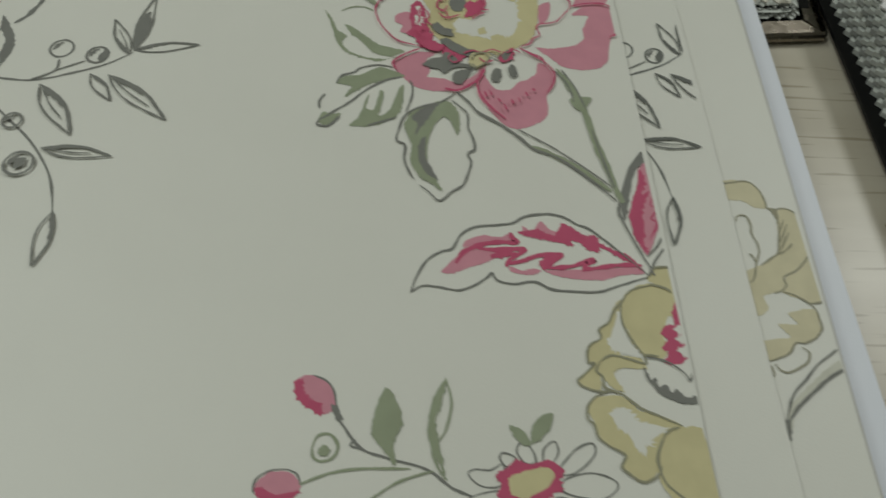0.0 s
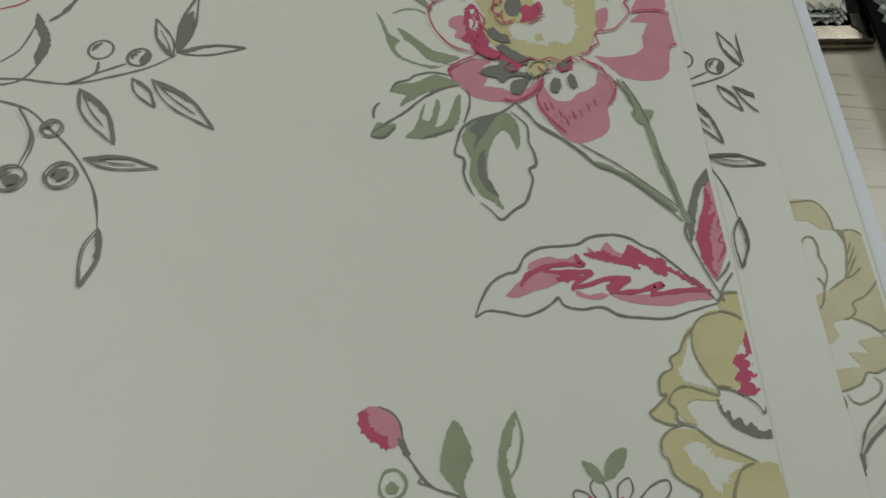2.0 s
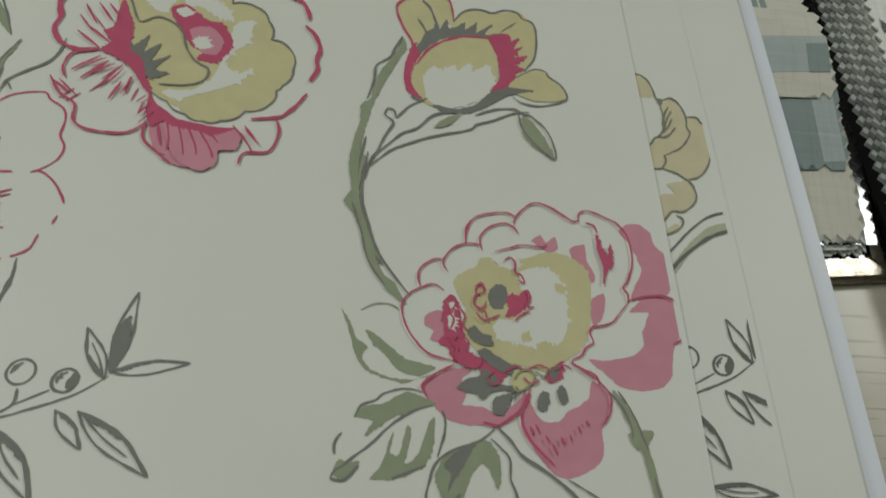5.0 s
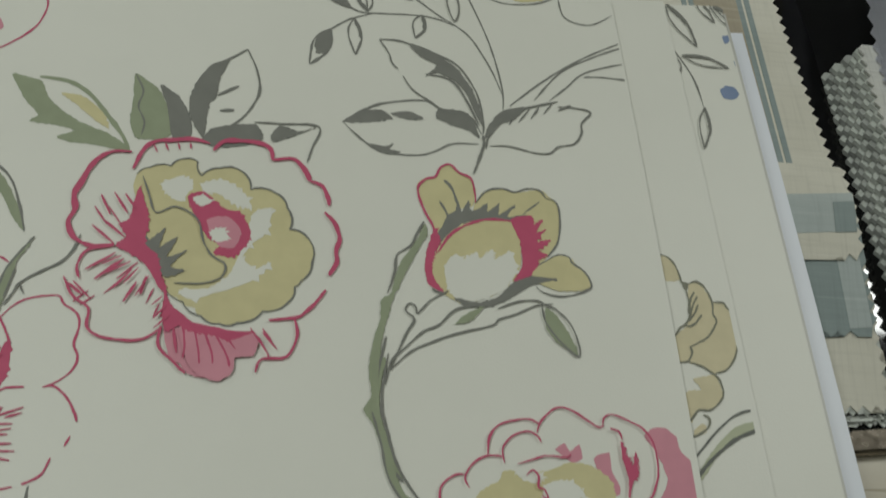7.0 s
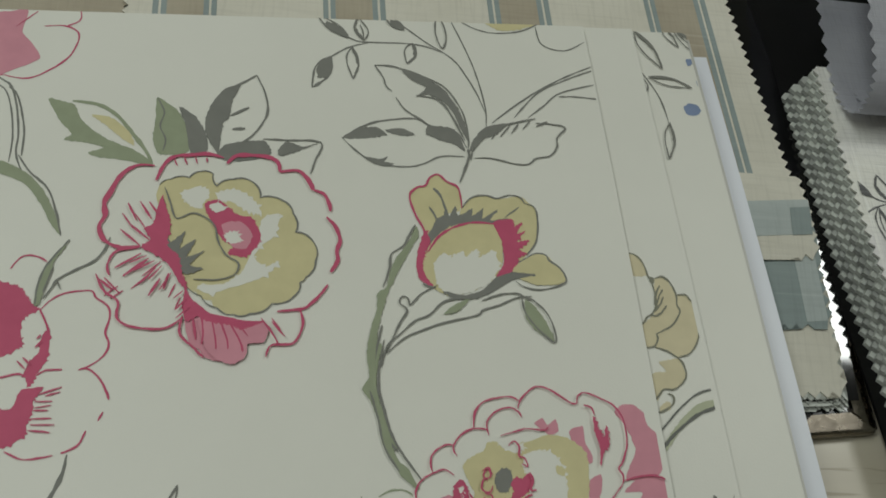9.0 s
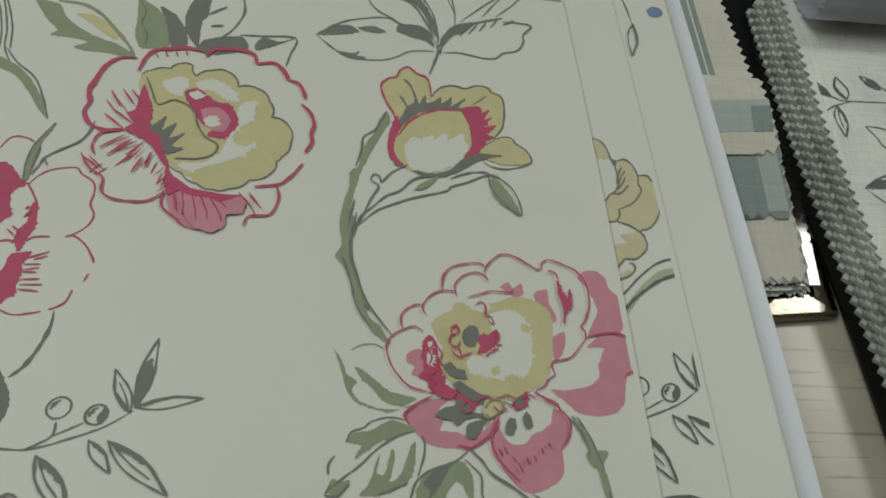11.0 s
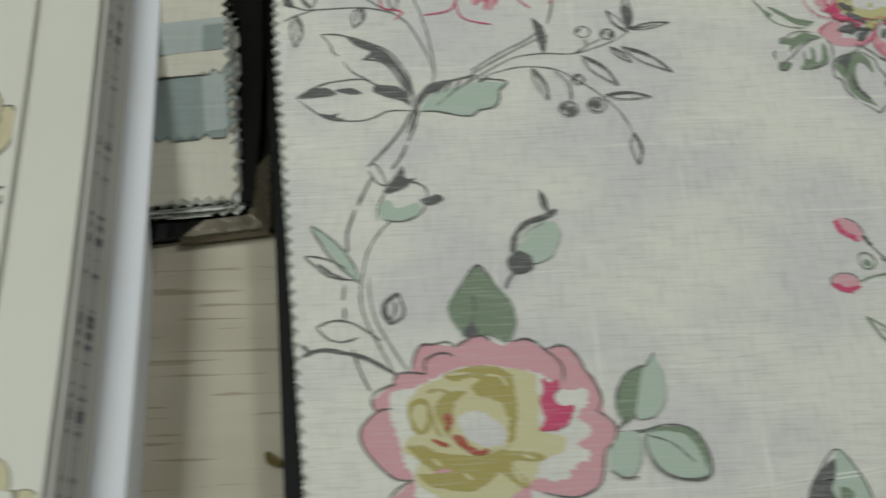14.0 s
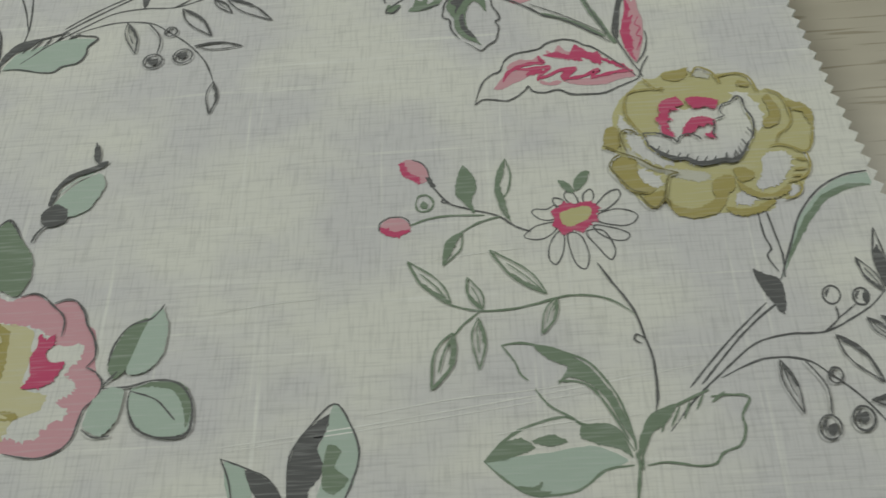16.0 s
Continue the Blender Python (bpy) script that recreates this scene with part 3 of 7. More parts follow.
# ---------------------------------------------------------------- the printed pattern, drawn in millimetres round each motif's middle
def rose(art):
    art.fill("P", [(21.3, 29.5), (23.9, 31.7), (27.1, 31.8), (29.9, 29.4), (30.4, 26.1), (33, 23.2), (34.7, 18.7), (33.7, 14.1), (31.3, 11.2), (22.7, 9.6), (23.5, 13.2), (26.1, 17.9), (25.4, 21.5), (23.5, 26)])
    art.fill("P", [(21.6, 6.5), (25.9, 10.5), (30.6, 11.5), (34.2, 9.7), (35.5, 5.4), (34.8, 1.1), (32.4, -1.8), (31, -6.8), (30.5, -10.1), (27.9, -13), (22.6, -14.3), (17, -13.4), (13.7, -10.5), (9.8, -6.7), (13.4, -6.9), (17.9, -6.1), (21.6, -5), (24.2, -2.3), (24.3, 1.1), (26.5, 6.4)])
    art.fill("P", [(-30.9, -14.9), (-28.2, -12.7), (-23.3, -10.3), (-19, -10.5), (-21.4, -13), (-20.6, -16.8), (-21.6, -19.2), (-16.9, -19.6), (-12.9, -20.9), (-7.9, -17.5), (-6.4, -14.7), (-6.5, -18.9), (-9.5, -21.4), (-14.4, -23.7), (-21.1, -24), (-25.7, -22.5), (-28.3, -19.6), (-30.2, -17.5)])
    art.fill("P", [(-7.9, -22.8), (-5.9, -17.4), (-4.1, -21.1), (-2.1, -22.8), (1.3, -22.3), (3.6, -19.8), (6.5, -18.5), (8.8, -16.4), (10, -12.3), (12.7, -13.7), (14, -16.8), (12.9, -21.5), (11.2, -24.7), (11.3, -29.2), (10, -32.2), (6.3, -34.6), (2.8, -35.9), (-0.5, -35.3), (-2.9, -32.9), (-5.3, -29.4), (-7.5, -25.8)])
    art.fill("P", [(-2.2, 25.2), (0.2, 26.7), (1.5, 24.7), (4, 26.6), (4.5, 23.1), (2.1, 22), (-0.4, 23.4)])
    art.fill("P", [(7.5, 23.4), (11.5, 24.7), (11.8, 20.2), (13.6, 15.8), (12.7, 14), (11.2, 14.4), (9.8, 18.2), (8, 20.7)])
    art.fill("P", [(12.2, 9.5), (15.4, 11.2), (15.2, 7.2), (13.8, 3.6), (11.8, 2.6), (11.5, 6)])
    art.fill("P", [(-29.7, 3), (-27.1, 4.4), (-25.5, 3.7), (-25.2, -2.1), (-26.6, -3.8), (-28.7, -3.2), (-27.9, -1), (-30, 0.5)])
    art.fill("Y", [(-22.7, 12.4), (-20.4, 14.9), (-17, 16.7), (-15.5, 19.3), (-12.5, 19.2), (-11.6, 17.6), (-7.1, 19.1), (-3, 20.2), (0.6, 21.8), (5.1, 21.7), (8.7, 20.2), (11.5, 17.4), (12.1, 13), (11.4, 6), (10.6, 0.8), (8.7, -3.5), (5.6, -6.2), (2.5, -8.4), (-1.2, -10.3), (-3.9, -9.3), (-8.8, -8.9), (-13.6, -8.5), (-17, -6.3), (-19.7, -3.3), (-21, -0.1), (-19.8, 5), (-21.4, 8.3)])
    art.fill("W", [(-5.8, 15.8), (-2, 17.4), (2.4, 16.6), (4.4, 13.7), (5.5, 7.2), (4.9, 0.7), (3, -2.8), (-0.6, -2.4), (-5, -4.1), (-8.4, -3), (-11.9, -2.7), (-13.5, 0.5), (-11.7, 2.7), (-8.1, 2.6), (-5, 5.4), (-4.7, 9.7), (-6, 12.2)])
    art.fill("W", [(-12.5, 19.2), (-9.2, 20.3), (-5.7, 18.1), (-8, 16.5), (-10.9, 17.3)])
    art.fill("Y", [(2.9, 13.2), (5.1, 12.7), (5.1, 10.3), (3.2, 11.2)])
    art.fill("Y", [(-6.4, -0.9), (-4.7, -0.1), (-4.2, -2.1), (-6.3, -2.9)])
    art.fill("K", [(-13.8, 10.3), (-11.9, 12.2), (-9.7, 11.4), (-9.5, 8.5), (-10.8, 5.8), (-13.2, 5.6), (-14.3, 7.9)])
    art.fill("R", [(-9.9, 7.9), (-8.4, 9.8), (-6.7, 9.2), (-4.8, 11.1), (-4.2, 8.8), (-5.5, 5.6), (-8, 3.8), (-10.2, 3.6), (-9.2, 5.9)])
    art.fill("R", [(-25, 7.1), (-22.8, 8.5), (-21.6, 5.7), (-21.3, 2.4), (-20.6, -1.7), (-19.8, -5.7), (-17.7, -7.2), (-15, -7.8), (-16.5, -9.8), (-20.6, -9.5), (-23.3, -8.4), (-24.6, -5.3), (-26.9, -3.9), (-25.2, -1.3), (-25.8, 2.8)])
    art.fill("W", [(-24.4, 2.6), (-22.9, 3.4), (-22.5, 0.6), (-23.8, -0.7)])
    art.fill("W", [(-24, 6.3), (-22.8, 6.8), (-22.6, 5.1), (-23.8, 4.7)])
    art.line("R", 0.35, [(-24.8, 6.2), (-23.7, 8.4), (-22.3, 7.2), (-23.3, 4.7), (-24.6, 5.3)])
    art.line("R", 0.35, [(-26.1, 1.4), (-24.6, 3.6), (-23, 2.4), (-23.9, -0.4), (-25.6, -0.5)])
    art.line("R", 0.32, [(-22.3, -3.5), (-20.9, -2.1), (-19.6, -3.9), (-20.7, -6)])
    art.line("R", 0.35, [(-14.8, -9.7), (-12.8, -8.2), (-10.9, -9.7), (-12.4, -11.7), (-14.3, -10.9)])
    art.line("R", 0.32, [(-16.2, 8.4), (-17.3, 10), (-16.1, 11.5), (-14.7, 10.2)])
    art.fill("R", [(-16.4, -8.7), (-12.3, -9.2), (-10, -10.6), (-11.8, -12.6), (-13.6, -14.2), (-15.2, -12.9), (-16.8, -11.4)])
    art.fill("K", [(-22.7, -15.1), (-20.4, -12.9), (-17.3, -12.1), (-16.1, -10.1), (-13.5, -12.1), (-12.5, -14.1), (-9.5, -14.2), (-9, -16.2), (-11.9, -15.4), (-14.6, -16.1), (-16.8, -17.9), (-18.1, -16.6), (-20.8, -16.1)])
    art.fill("K", [(-14.7, -19.5), (-13.8, -17.1), (-9.7, -16.4), (-10.6, -19.2), (-12.3, -21.4), (-14.3, -21.4)])
    art.fill("K", [(-4, -18.8), (-3, -15.9), (-1.3, -15.5), (-0.9, -17.8), (-2.2, -20.2), (-3.6, -20)])
    art.fill("K", [(1.1, -15.3), (2.2, -13.5), (3.3, -15.2), (3.6, -17.5), (2.3, -18.5), (1.3, -17.3)])
    art.fill("K", [(-19.7, -0.5), (-18.1, 0.6), (-16.1, -1.4), (-14.4, -1.7), (-13.7, -4.3), (-16.2, -4.3), (-17.9, -3.5), (-19.2, -2.4)])
    art.fill("K", [(-17.7, -6.1), (-15.6, -5.2), (-13.3, -6.8), (-9.9, -8.7), (-7.2, -9.6), (-8.9, -11.5), (-12.4, -10.8), (-15.1, -9.1)])
    art.fill("R", [(-1.6, -11.9), (0.6, -9.2), (3, -7.7), (2.7, -11.3), (0.3, -13.3)])
    art.fill("K", [(-0.5, -10.7), (1.1, -9), (2.5, -8.7), (1.5, -11.7), (0.1, -12.4)])
    art.fill("Y", [(-8.9, -10.8), (-6, -9.5), (-3.7, -10.9), (-5.7, -14.5), (-8.5, -15.8), (-9.9, -13.7)])
    art.line("R", 0.38, [(-25.2, 9.6), (-27.7, 11.1), (-30.5, 10.2), (-33.4, 8.5), (-35.2, 6), (-35.5, 3.3), (-34.4, -0.6), (-32.1, -4.3), (-29.4, -7), (-26.3, -8), (-23.3, -8.7)])
    art.line("R", 0.38, [(-31, 10.1), (-31.5, 13.2), (-30.5, 15.7), (-27.6, 17.8), (-25.4, 18)])
    art.line("R", 0.38, [(-24.3, 14.9), (-25.3, 17.3), (-23.2, 20.7), (-20.2, 22.6), (-17.2, 22.9), (-15.3, 22.4)])
    art.line("R", 0.41, [(-19.5, 22.5), (-19, 27.2), (-16.5, 30.6), (-11.6, 32.2), (-8.2, 32.4), (-6.3, 31.3)])
    art.line("R", 0.38, [(-15.4, 21.1), (-15.7, 24.7), (-13.3, 27.8), (-9.5, 29.3), (-7, 28.4), (-5.9, 26.7)])
    art.line("R", 0.41, [(-6.8, 29), (-6, 31.5), (-3.1, 34.7), (-0.7, 35.9), (2.4, 35.3), (6.1, 33), (9, 31.2), (10.7, 31.6)])
    art.line("R", 0.41, [(10.3, 31.6), (10.9, 33.7), (13.2, 34.6), (17.7, 32.9), (20.7, 31.3), (22.9, 28.3), (23.7, 24.1), (23.5, 19.5), (21.8, 14.8), (20.4, 12.7), (21.4, 11), (21.1, 8.6)])
    art.line("R", 0.38, [(21.1, 8.6), (18.4, 5.2), (16.7, 3.2), (13.6, 2.1), (11.4, 1.7), (10.5, -0), (11.1, -2.5), (9.1, -4), (7.9, -6), (5.5, -7.2), (5.9, -8.9)])
    art.line("R", 0.44, [(21.2, 9.3), (25.9, 10.7), (30.5, 11.1), (33.4, 10), (35.3, 7.1), (35.4, 3.7), (34.2, -0.3), (31.7, -1.9)])
    art.line("R", 0.35, [(-12.2, 20.9), (-8.4, 22.2), (-4.6, 23.3), (-0.1, 23), (1.5, 23.9)])
    art.line("R", 0.35, [(-10.1, 18.2), (-8.5, 19.6), (-7.1, 18), (-7.3, 15.5), (-5.9, 14.9), (-5.1, 12.7), (-6.7, 13.4)])
    art.line("R", 0.44, [(-23.3, -9.7), (-27.5, -11.9), (-30.9, -14.9), (-30, -17.6)])
    art.line("R", 0.58, [(-17.1, -23.4), (-13.8, -24.1), (-10.3, -22.2), (-7.4, -19.5), (-5.5, -16.2)])
    art.line("R", 0.49, [(-5.4, -15), (-7.4, -19.5), (-8, -22.8), (-6.5, -26.8), (-4.1, -30), (-0.9, -33.2)])
    art.line("R", 0.44, [(6.1, -8.6), (9.4, -10.8), (12, -13), (14, -16.2), (13.4, -20.3), (11.3, -23.5)])
    art.line("R", 0.44, [(4.7, -7.9), (8.1, -9.6), (10.8, -11), (11.6, -13.5)])
    art.line("R", 0.38, [(-17.7, 11), (-15.8, 11.9), (-15.5, 9.5), (-17.4, 8.6), (-17.9, 6), (-15.8, 5.3), (-15, 7.1)])
    art.line("R", 0.38, [(-17.2, 4.9), (-15.4, 4.4), (-14.8, 2.4), (-11.6, 3.7)])
    art.line("R", 0.44, [(-4.7, 10.8), (-3.9, 8.8), (-4.8, 6.3), (-3.1, 6.1)])
    art.line("R", 0.38, [(-8.1, 2.3), (-6.1, 4.1), (-4.3, 5)])
    art.fill("R", [(14.5, 27.9), (16, 23.7), (17.1, 21.4), (18.1, 24.9), (18.4, 19.7), (16.6, 17), (15.3, 13), (15.6, 18.7), (14.7, 23.2)])
    art.line("R", 0.35, [(12.1, 30.8), (14.3, 30.1), (15, 27.9)])
    art.fill("R", [(-23.3, -7.8), (-21.2, -6.3), (-19.2, -8.1), (-16.7, -8.5), (-17.9, -10.2), (-20.9, -10.1)])
    art.line("R", 0.38, [(-23.8, -3.6), (-22.4, -5.4), (-23.3, -7.4)])
    art.line("R", 0.38, [(-21.5, 4.8), (-20.4, 2.9), (-21.1, 0.5), (-19.7, -1)])
    art.line("R", 0.35, [(-25.1, -2.4), (-23.4, -3.3), (-22.3, -1.9)])
    art.line("R", 0.44, [(-11.3, -11), (-8.8, -9.7), (-6.1, -10.3), (-3.2, -9), (-0.4, -9.9)])
    art.line("R", 0.38, [(-6.9, -12.3), (-5.3, -13.7), (-3.1, -12.9)])
    art.line("R", 0.35, [(-14, -10.9), (-15.5, -12.6), (-14.2, -14.4), (-12.2, -13.3)])
    art.line("R", 0.35, [(1, -10.1), (3.2, -8.8), (4.9, -9.8)])
    art.line("R", 0.35, [(-17.6, 3.8), (-16.2, 2.3), (-14.3, 1.8)])
    art.line("K", 0.38, [(-10, -17.8), (-8.3, -16.1), (-9.1, -14.6)])
    art.line("O", 0.38, [(-9.3, -12.9), (-7.5, -10.7), (-5.1, -10.6), (-4.3, -12.6), (-6.4, -14.9), (-8.8, -15.8), (-9.9, -14.4)])
    art.line("O", 0.35, [(-4, -10.5), (-2, -11.9), (-0.9, -10.2)])
    art.line("R", 0.58, [(-1.2, -28.1), (-0.3, -30.4)])
    art.line("R", 0.49, [(1, -26.5), (1.5, -28.2)])
    art.line("R", 0.49, [(3.1, -25.9), (3.3, -27.5)])
    art.line("R", 0.49, [(5.2, -23.8), (5.6, -25.3)])
    art.line("R", 0.58, [(7.3, -22.5), (7.7, -23.4)])
    art.line("R", 0.44, [(-2.7, -26.3), (-1.9, -27.8)])
    art.line("R", 0.44, [(-4.9, -23.6), (-4.1, -25.6)])
    art.line("R", 0.44, [(-6.2, -24.2), (-5.7, -26.1)])


def rose_leaves(art):
    art.fill("G", [(-38, 9.3), (-36, 5.7), (-34.6, 2.2), (-32.1, 0), (-33.4, -2.5), (-31.4, -5.4), (-26.7, -7.4), (-21.4, -7.7), (-17, -6.2), (-23.4, -8.6), (-28.7, -7.4), (-32.7, -5.4), (-35, -1.6), (-35.9, 2.6)])
    art.fill("G", [(-32.4, 4.2), (-30.1, 3.2), (-26.7, 0.3), (-23.4, -2.5), (-19.3, -3.6), (-16.2, -4.6), (-20, -6.9), (-24.7, -5.6), (-28.1, -1.6), (-30.8, 0.9)])
    art.line("G", 0.42, [(-33.6, 9.3), (-30.2, 11), (-26.8, 11.1), (-24.7, 9.9)])
    art.fill("G", [(-34.7, -16.9), (-32.5, -14.5), (-28, -13.6), (-25.4, -11.9), (-22.7, -10.7), (-19.4, -11.8), (-16.1, -13.6), (-20.8, -14.9), (-25.4, -16.7), (-29.3, -19.2), (-32.4, -21.6), (-30.6, -17.8)])
    art.fill("G", [(-31, -31), (-28.5, -27.8), (-27, -22.7), (-25.8, -20.4), (-26.7, -25.1), (-24.6, -25.4), (-22.8, -18.8), (-21.9, -20.9), (-23.5, -27.5), (-20.5, -25.6), (-17.9, -18.2), (-16.4, -16.9), (-17.4, -24.6), (-19.2, -28), (-23.5, -30.3), (-26.6, -31.2)])
    art.fill("G", [(-39.2, -29.8), (-38, -26.9), (-36.1, -27.6), (-33.2, -27.2), (-35.4, -30.3), (-37.9, -31.2)])
    art.line("K", 0.48, [(-39.7, -31.2), (-38.9, -29.5), (-37, -28.2), (-34.5, -26), (-31.1, -23.4), (-26.4, -18.7), (-21.4, -15.3), (-17.2, -13.9)])
    art.line("K", 0.40, [(-34.7, -17.2), (-33.2, -14.3), (-30, -13), (-28, -11.3), (-23.4, -10), (-19, -10.7)])
    art.line("K", 0.40, [(-39, -25.8), (-38.9, -23), (-37.4, -20.7)])
    art.line("K", 0.56, [(-39.7, -31.2), (-36.6, -31.4), (-33.6, -28.1)])
    art.line("K", 0.42, [(-26.4, -30.9), (-22.2, -29.3), (-18.7, -27.8)])
    art.line("K", 0.42, [(-16.1, -25.9), (-14.6, -21.2), (-14.1, -17.5), (-14.8, -15)])
    art.fill("G", [(-5.7, -21.4), (-2.9, -23.5), (-1.8, -27.7), (-2.6, -33), (-4.2, -28.6), (-6, -27), (-8.4, -29.5), (-10.1, -33.8), (-10.9, -38), (-10.9, -42), (-9.7, -45.9), (-7.5, -50.9), (-9.5, -49.2), (-12.7, -47), (-14.5, -44.2), (-15.4, -40.9), (-14.8, -36.8), (-16.1, -32.7), (-16.7, -30), (-14.4, -25.6), (-10.8, -23.6)])
    art.fill("K", [(-7.4, -22.6), (-11.8, -24.6), (-14.7, -27.6), (-13.1, -29.8), (-14, -33.7), (-12.4, -31.1), (-10.3, -27.9)])
    art.fill("K", [(-11.3, -33.9), (-13, -36.7), (-13.1, -41.7), (-11.3, -45.6), (-8.6, -47.3), (-9.9, -44), (-11.4, -40.7)])
    art.line("K", 0.48, [(-2.7, -19), (-6.8, -22.2), (-12.2, -24.1), (-16.4, -27.1), (-18, -31.4), (-18.8, -35.3), (-16.6, -36.9), (-16.9, -41.2), (-15.9, -44.9), (-14.6, -47.6)])
    art.line("K", 0.45, [(-13.2, -49.3), (-10.8, -51.4), (-8.2, -53.9), (-4.8, -51), (-2, -48.9), (-0.3, -44.9), (0.5, -41.7), (-0.1, -39), (1.7, -37.4), (1.5, -33.9), (0.3, -30.5), (0.5, -26.2), (-1.2, -23.8), (-3.7, -21.3)])
    art.line("G", 1.55, [(26.4, -8.7), (29.2, -14), (31.9, -19.9), (33.3, -25.8), (34.8, -34.5), (36.8, -41.7), (38.4, -48.8), (39.7, -53)])
    art.fill("G", [(29.1, -19.4), (32.1, -18.4), (35.2, -18.5), (33.9, -21.3), (30.8, -23)])
    art.line("K", 0.48, [(25.2, -8.8), (28.2, -12.8), (29.8, -17), (30.1, -20.4)])
    art.line("K", 0.48, [(34.2, -29.5), (35.7, -38), (37.3, -45.5), (38.1, -48.4)])
    art.line("K", 0.37, [(27.6, -8.8), (30.8, -14.7), (33.4, -22.9)])
    art.line("G", 1.27, [(16.9, -36), (22.2, -38.3), (29.6, -43), (37, -49.5)])
    art.line("K", 0.65, [(-2.3, -18.4), (0.9, -21.8), (3.4, -25.3), (8.5, -28.6), (13.5, -32.7), (17.7, -36.9), (23.4, -39.2), (30.7, -45), (38, -52.4)])
    art.line("K", 0.37, [(13.6, -30.5), (15.2, -31.3), (18.7, -33.5), (22.5, -35.9), (27.4, -39.7), (32.2, -43.6), (37.3, -48.2)])
    art.line("G", 1.55, [(-35.3, 53.6), (-35.5, 40), (-33.3, 31), (-31, 22.3), (-26.8, 15.8), (-23.2, 11.4)])
    art.line("K", 0.51, [(-32.6, 53.9), (-34, 42.1), (-32.4, 32.9), (-29.5, 24.3), (-25.2, 17.7), (-22, 13.5)])
    art.line("K", 0.48, [(-36.3, 38.4), (-34, 30.6), (-32.2, 22.6), (-28.2, 16)])


def pink_leaves(art):
    art.fill("P", [(-19.8, -9), (-18.2, -6.9), (-14.5, -5.6), (-10.2, -6), (-7, -4.7), (-7.8, -6.9), (-12.1, -7.6), (-15.9, -8.9)])
    art.fill("P", [(-25.3, -16.2), (-22.2, -12.6), (-19.6, -10.6), (-14.7, -9.5), (-7.4, -9.3), (-11.3, -11.8), (-15, -13.7), (-18.7, -14.9), (-22.4, -16.5)])
    art.fill("P", [(-8.4, -14.2), (-5.5, -15.3), (-3, -14.7), (-0.6, -15.2), (-3.1, -16.5), (-8, -15.9)])
    art.fill("P", [(0, -15.2), (3, -16.6), (7.8, -17.5), (14, -17.6), (19.2, -16.1), (25.1, -15.4), (23.5, -13.4), (15.7, -14.3), (5.6, -14.9)])
    art.fill("P", [(-4.5, -2.5), (-1.9, -4.3), (0.3, -1.1), (2.6, -3.5), (5, -4.7), (1.6, -6.7), (-3.3, -5.6)])
    art.fill("R", [(-5.7, -4.6), (-3.2, -4.1), (-0.6, -3.6), (1.8, -4.8), (3.6, -5.1), (6, -1.6), (7.8, -2.5), (9.5, -4), (11.9, -5.2), (13.9, -4.9), (14.8, -7), (17.8, -8.8), (22, -10.6), (25.2, -14.8), (22.3, -12.6), (18.8, -10.6), (14.7, -8.2), (14.1, -9.9), (11.4, -8.7), (9.7, -7.1), (7.3, -6.5), (8, -7.8), (4, -7.2), (0.4, -6.1), (-3.3, -5.6)])
    art.line("R", 1.0, [(-7.6, -4.7), (-7.1, -6.3), (-6, -7.5), (-10.9, -7.6), (-15.3, -8.5), (-19.6, -10.6), (-21.6, -13.8)])
    art.line("R", 1.0, [(-16, -9.5), (-11.1, -9.7), (-4.3, -9.3), (-6.3, -11.1), (-8.3, -12.4), (-9.3, -14.4)])
    art.fill("R", [(-13, -11.3), (-11.1, -10.4), (-7.5, -10.3), (-6.3, -10.8), (-9.4, -11.8), (-12.5, -12.1)])
    art.line("R", 1.0, [(-9.2, -13.6), (-5.2, -12.7), (-0.7, -11), (4.9, -10.7), (2.2, -12.8), (0.1, -15)])
    art.fill("R", [(-1, -13.4), (0.5, -11.4), (3.6, -10.9), (1.9, -13), (0, -15.2)])
    art.line("R", 1.0, [(0.7, -14.6), (7, -13.9), (11, -12.4), (12.9, -12), (10.8, -13.2), (9.7, -15.3)])
    art.line("R", 0.9, [(9.8, -14.8), (14.5, -14), (19.7, -13.2), (24.8, -13.3)])
    art.line("K", 0.46, [(-32.8, -21.9), (-31.3, -17.7), (-28.5, -13), (-25, -10.6), (-22.2, -9.6), (-20, -5.8), (-16.3, -3.4), (-10.6, -2.6), (-6.8, -2), (-3.3, 0.1), (2.5, 1), (6.8, -0), (9.5, -1.8), (12.5, -3), (16.2, -6.2), (21.3, -11.1), (26.3, -16.2)])
    art.line("K", 0.46, [(-32.8, -21.9), (-30.1, -20.1), (-26.1, -20.3), (-21.4, -21.1), (-17.3, -19.6), (-14.4, -17.6), (-13, -16.3), (-11.6, -18.3), (-7.7, -19.1), (-2.6, -18.4), (1.1, -20.3), (5.9, -20.8), (12.9, -20.8), (18.8, -18.8), (25.9, -16.5)])
    art.fill("K", [(22.2, -0.5), (21.8, 4.6), (24.2, 12), (26.8, 17.5), (30.4, 21.7), (32.1, 21.9), (30.9, 18.4), (27.6, 15.7), (25.3, 10.3), (23.9, 5)])
    art.fill("P", [(26.6, -10.3), (24.3, -5.1), (23.6, 0.7), (25.2, 5.9), (27.1, 10.3), (28.2, 15.7), (30.3, 18), (30.4, 14), (32.3, 16.3), (32.1, 10.5), (32.8, 7), (31.5, 0.1), (29.6, -5)])
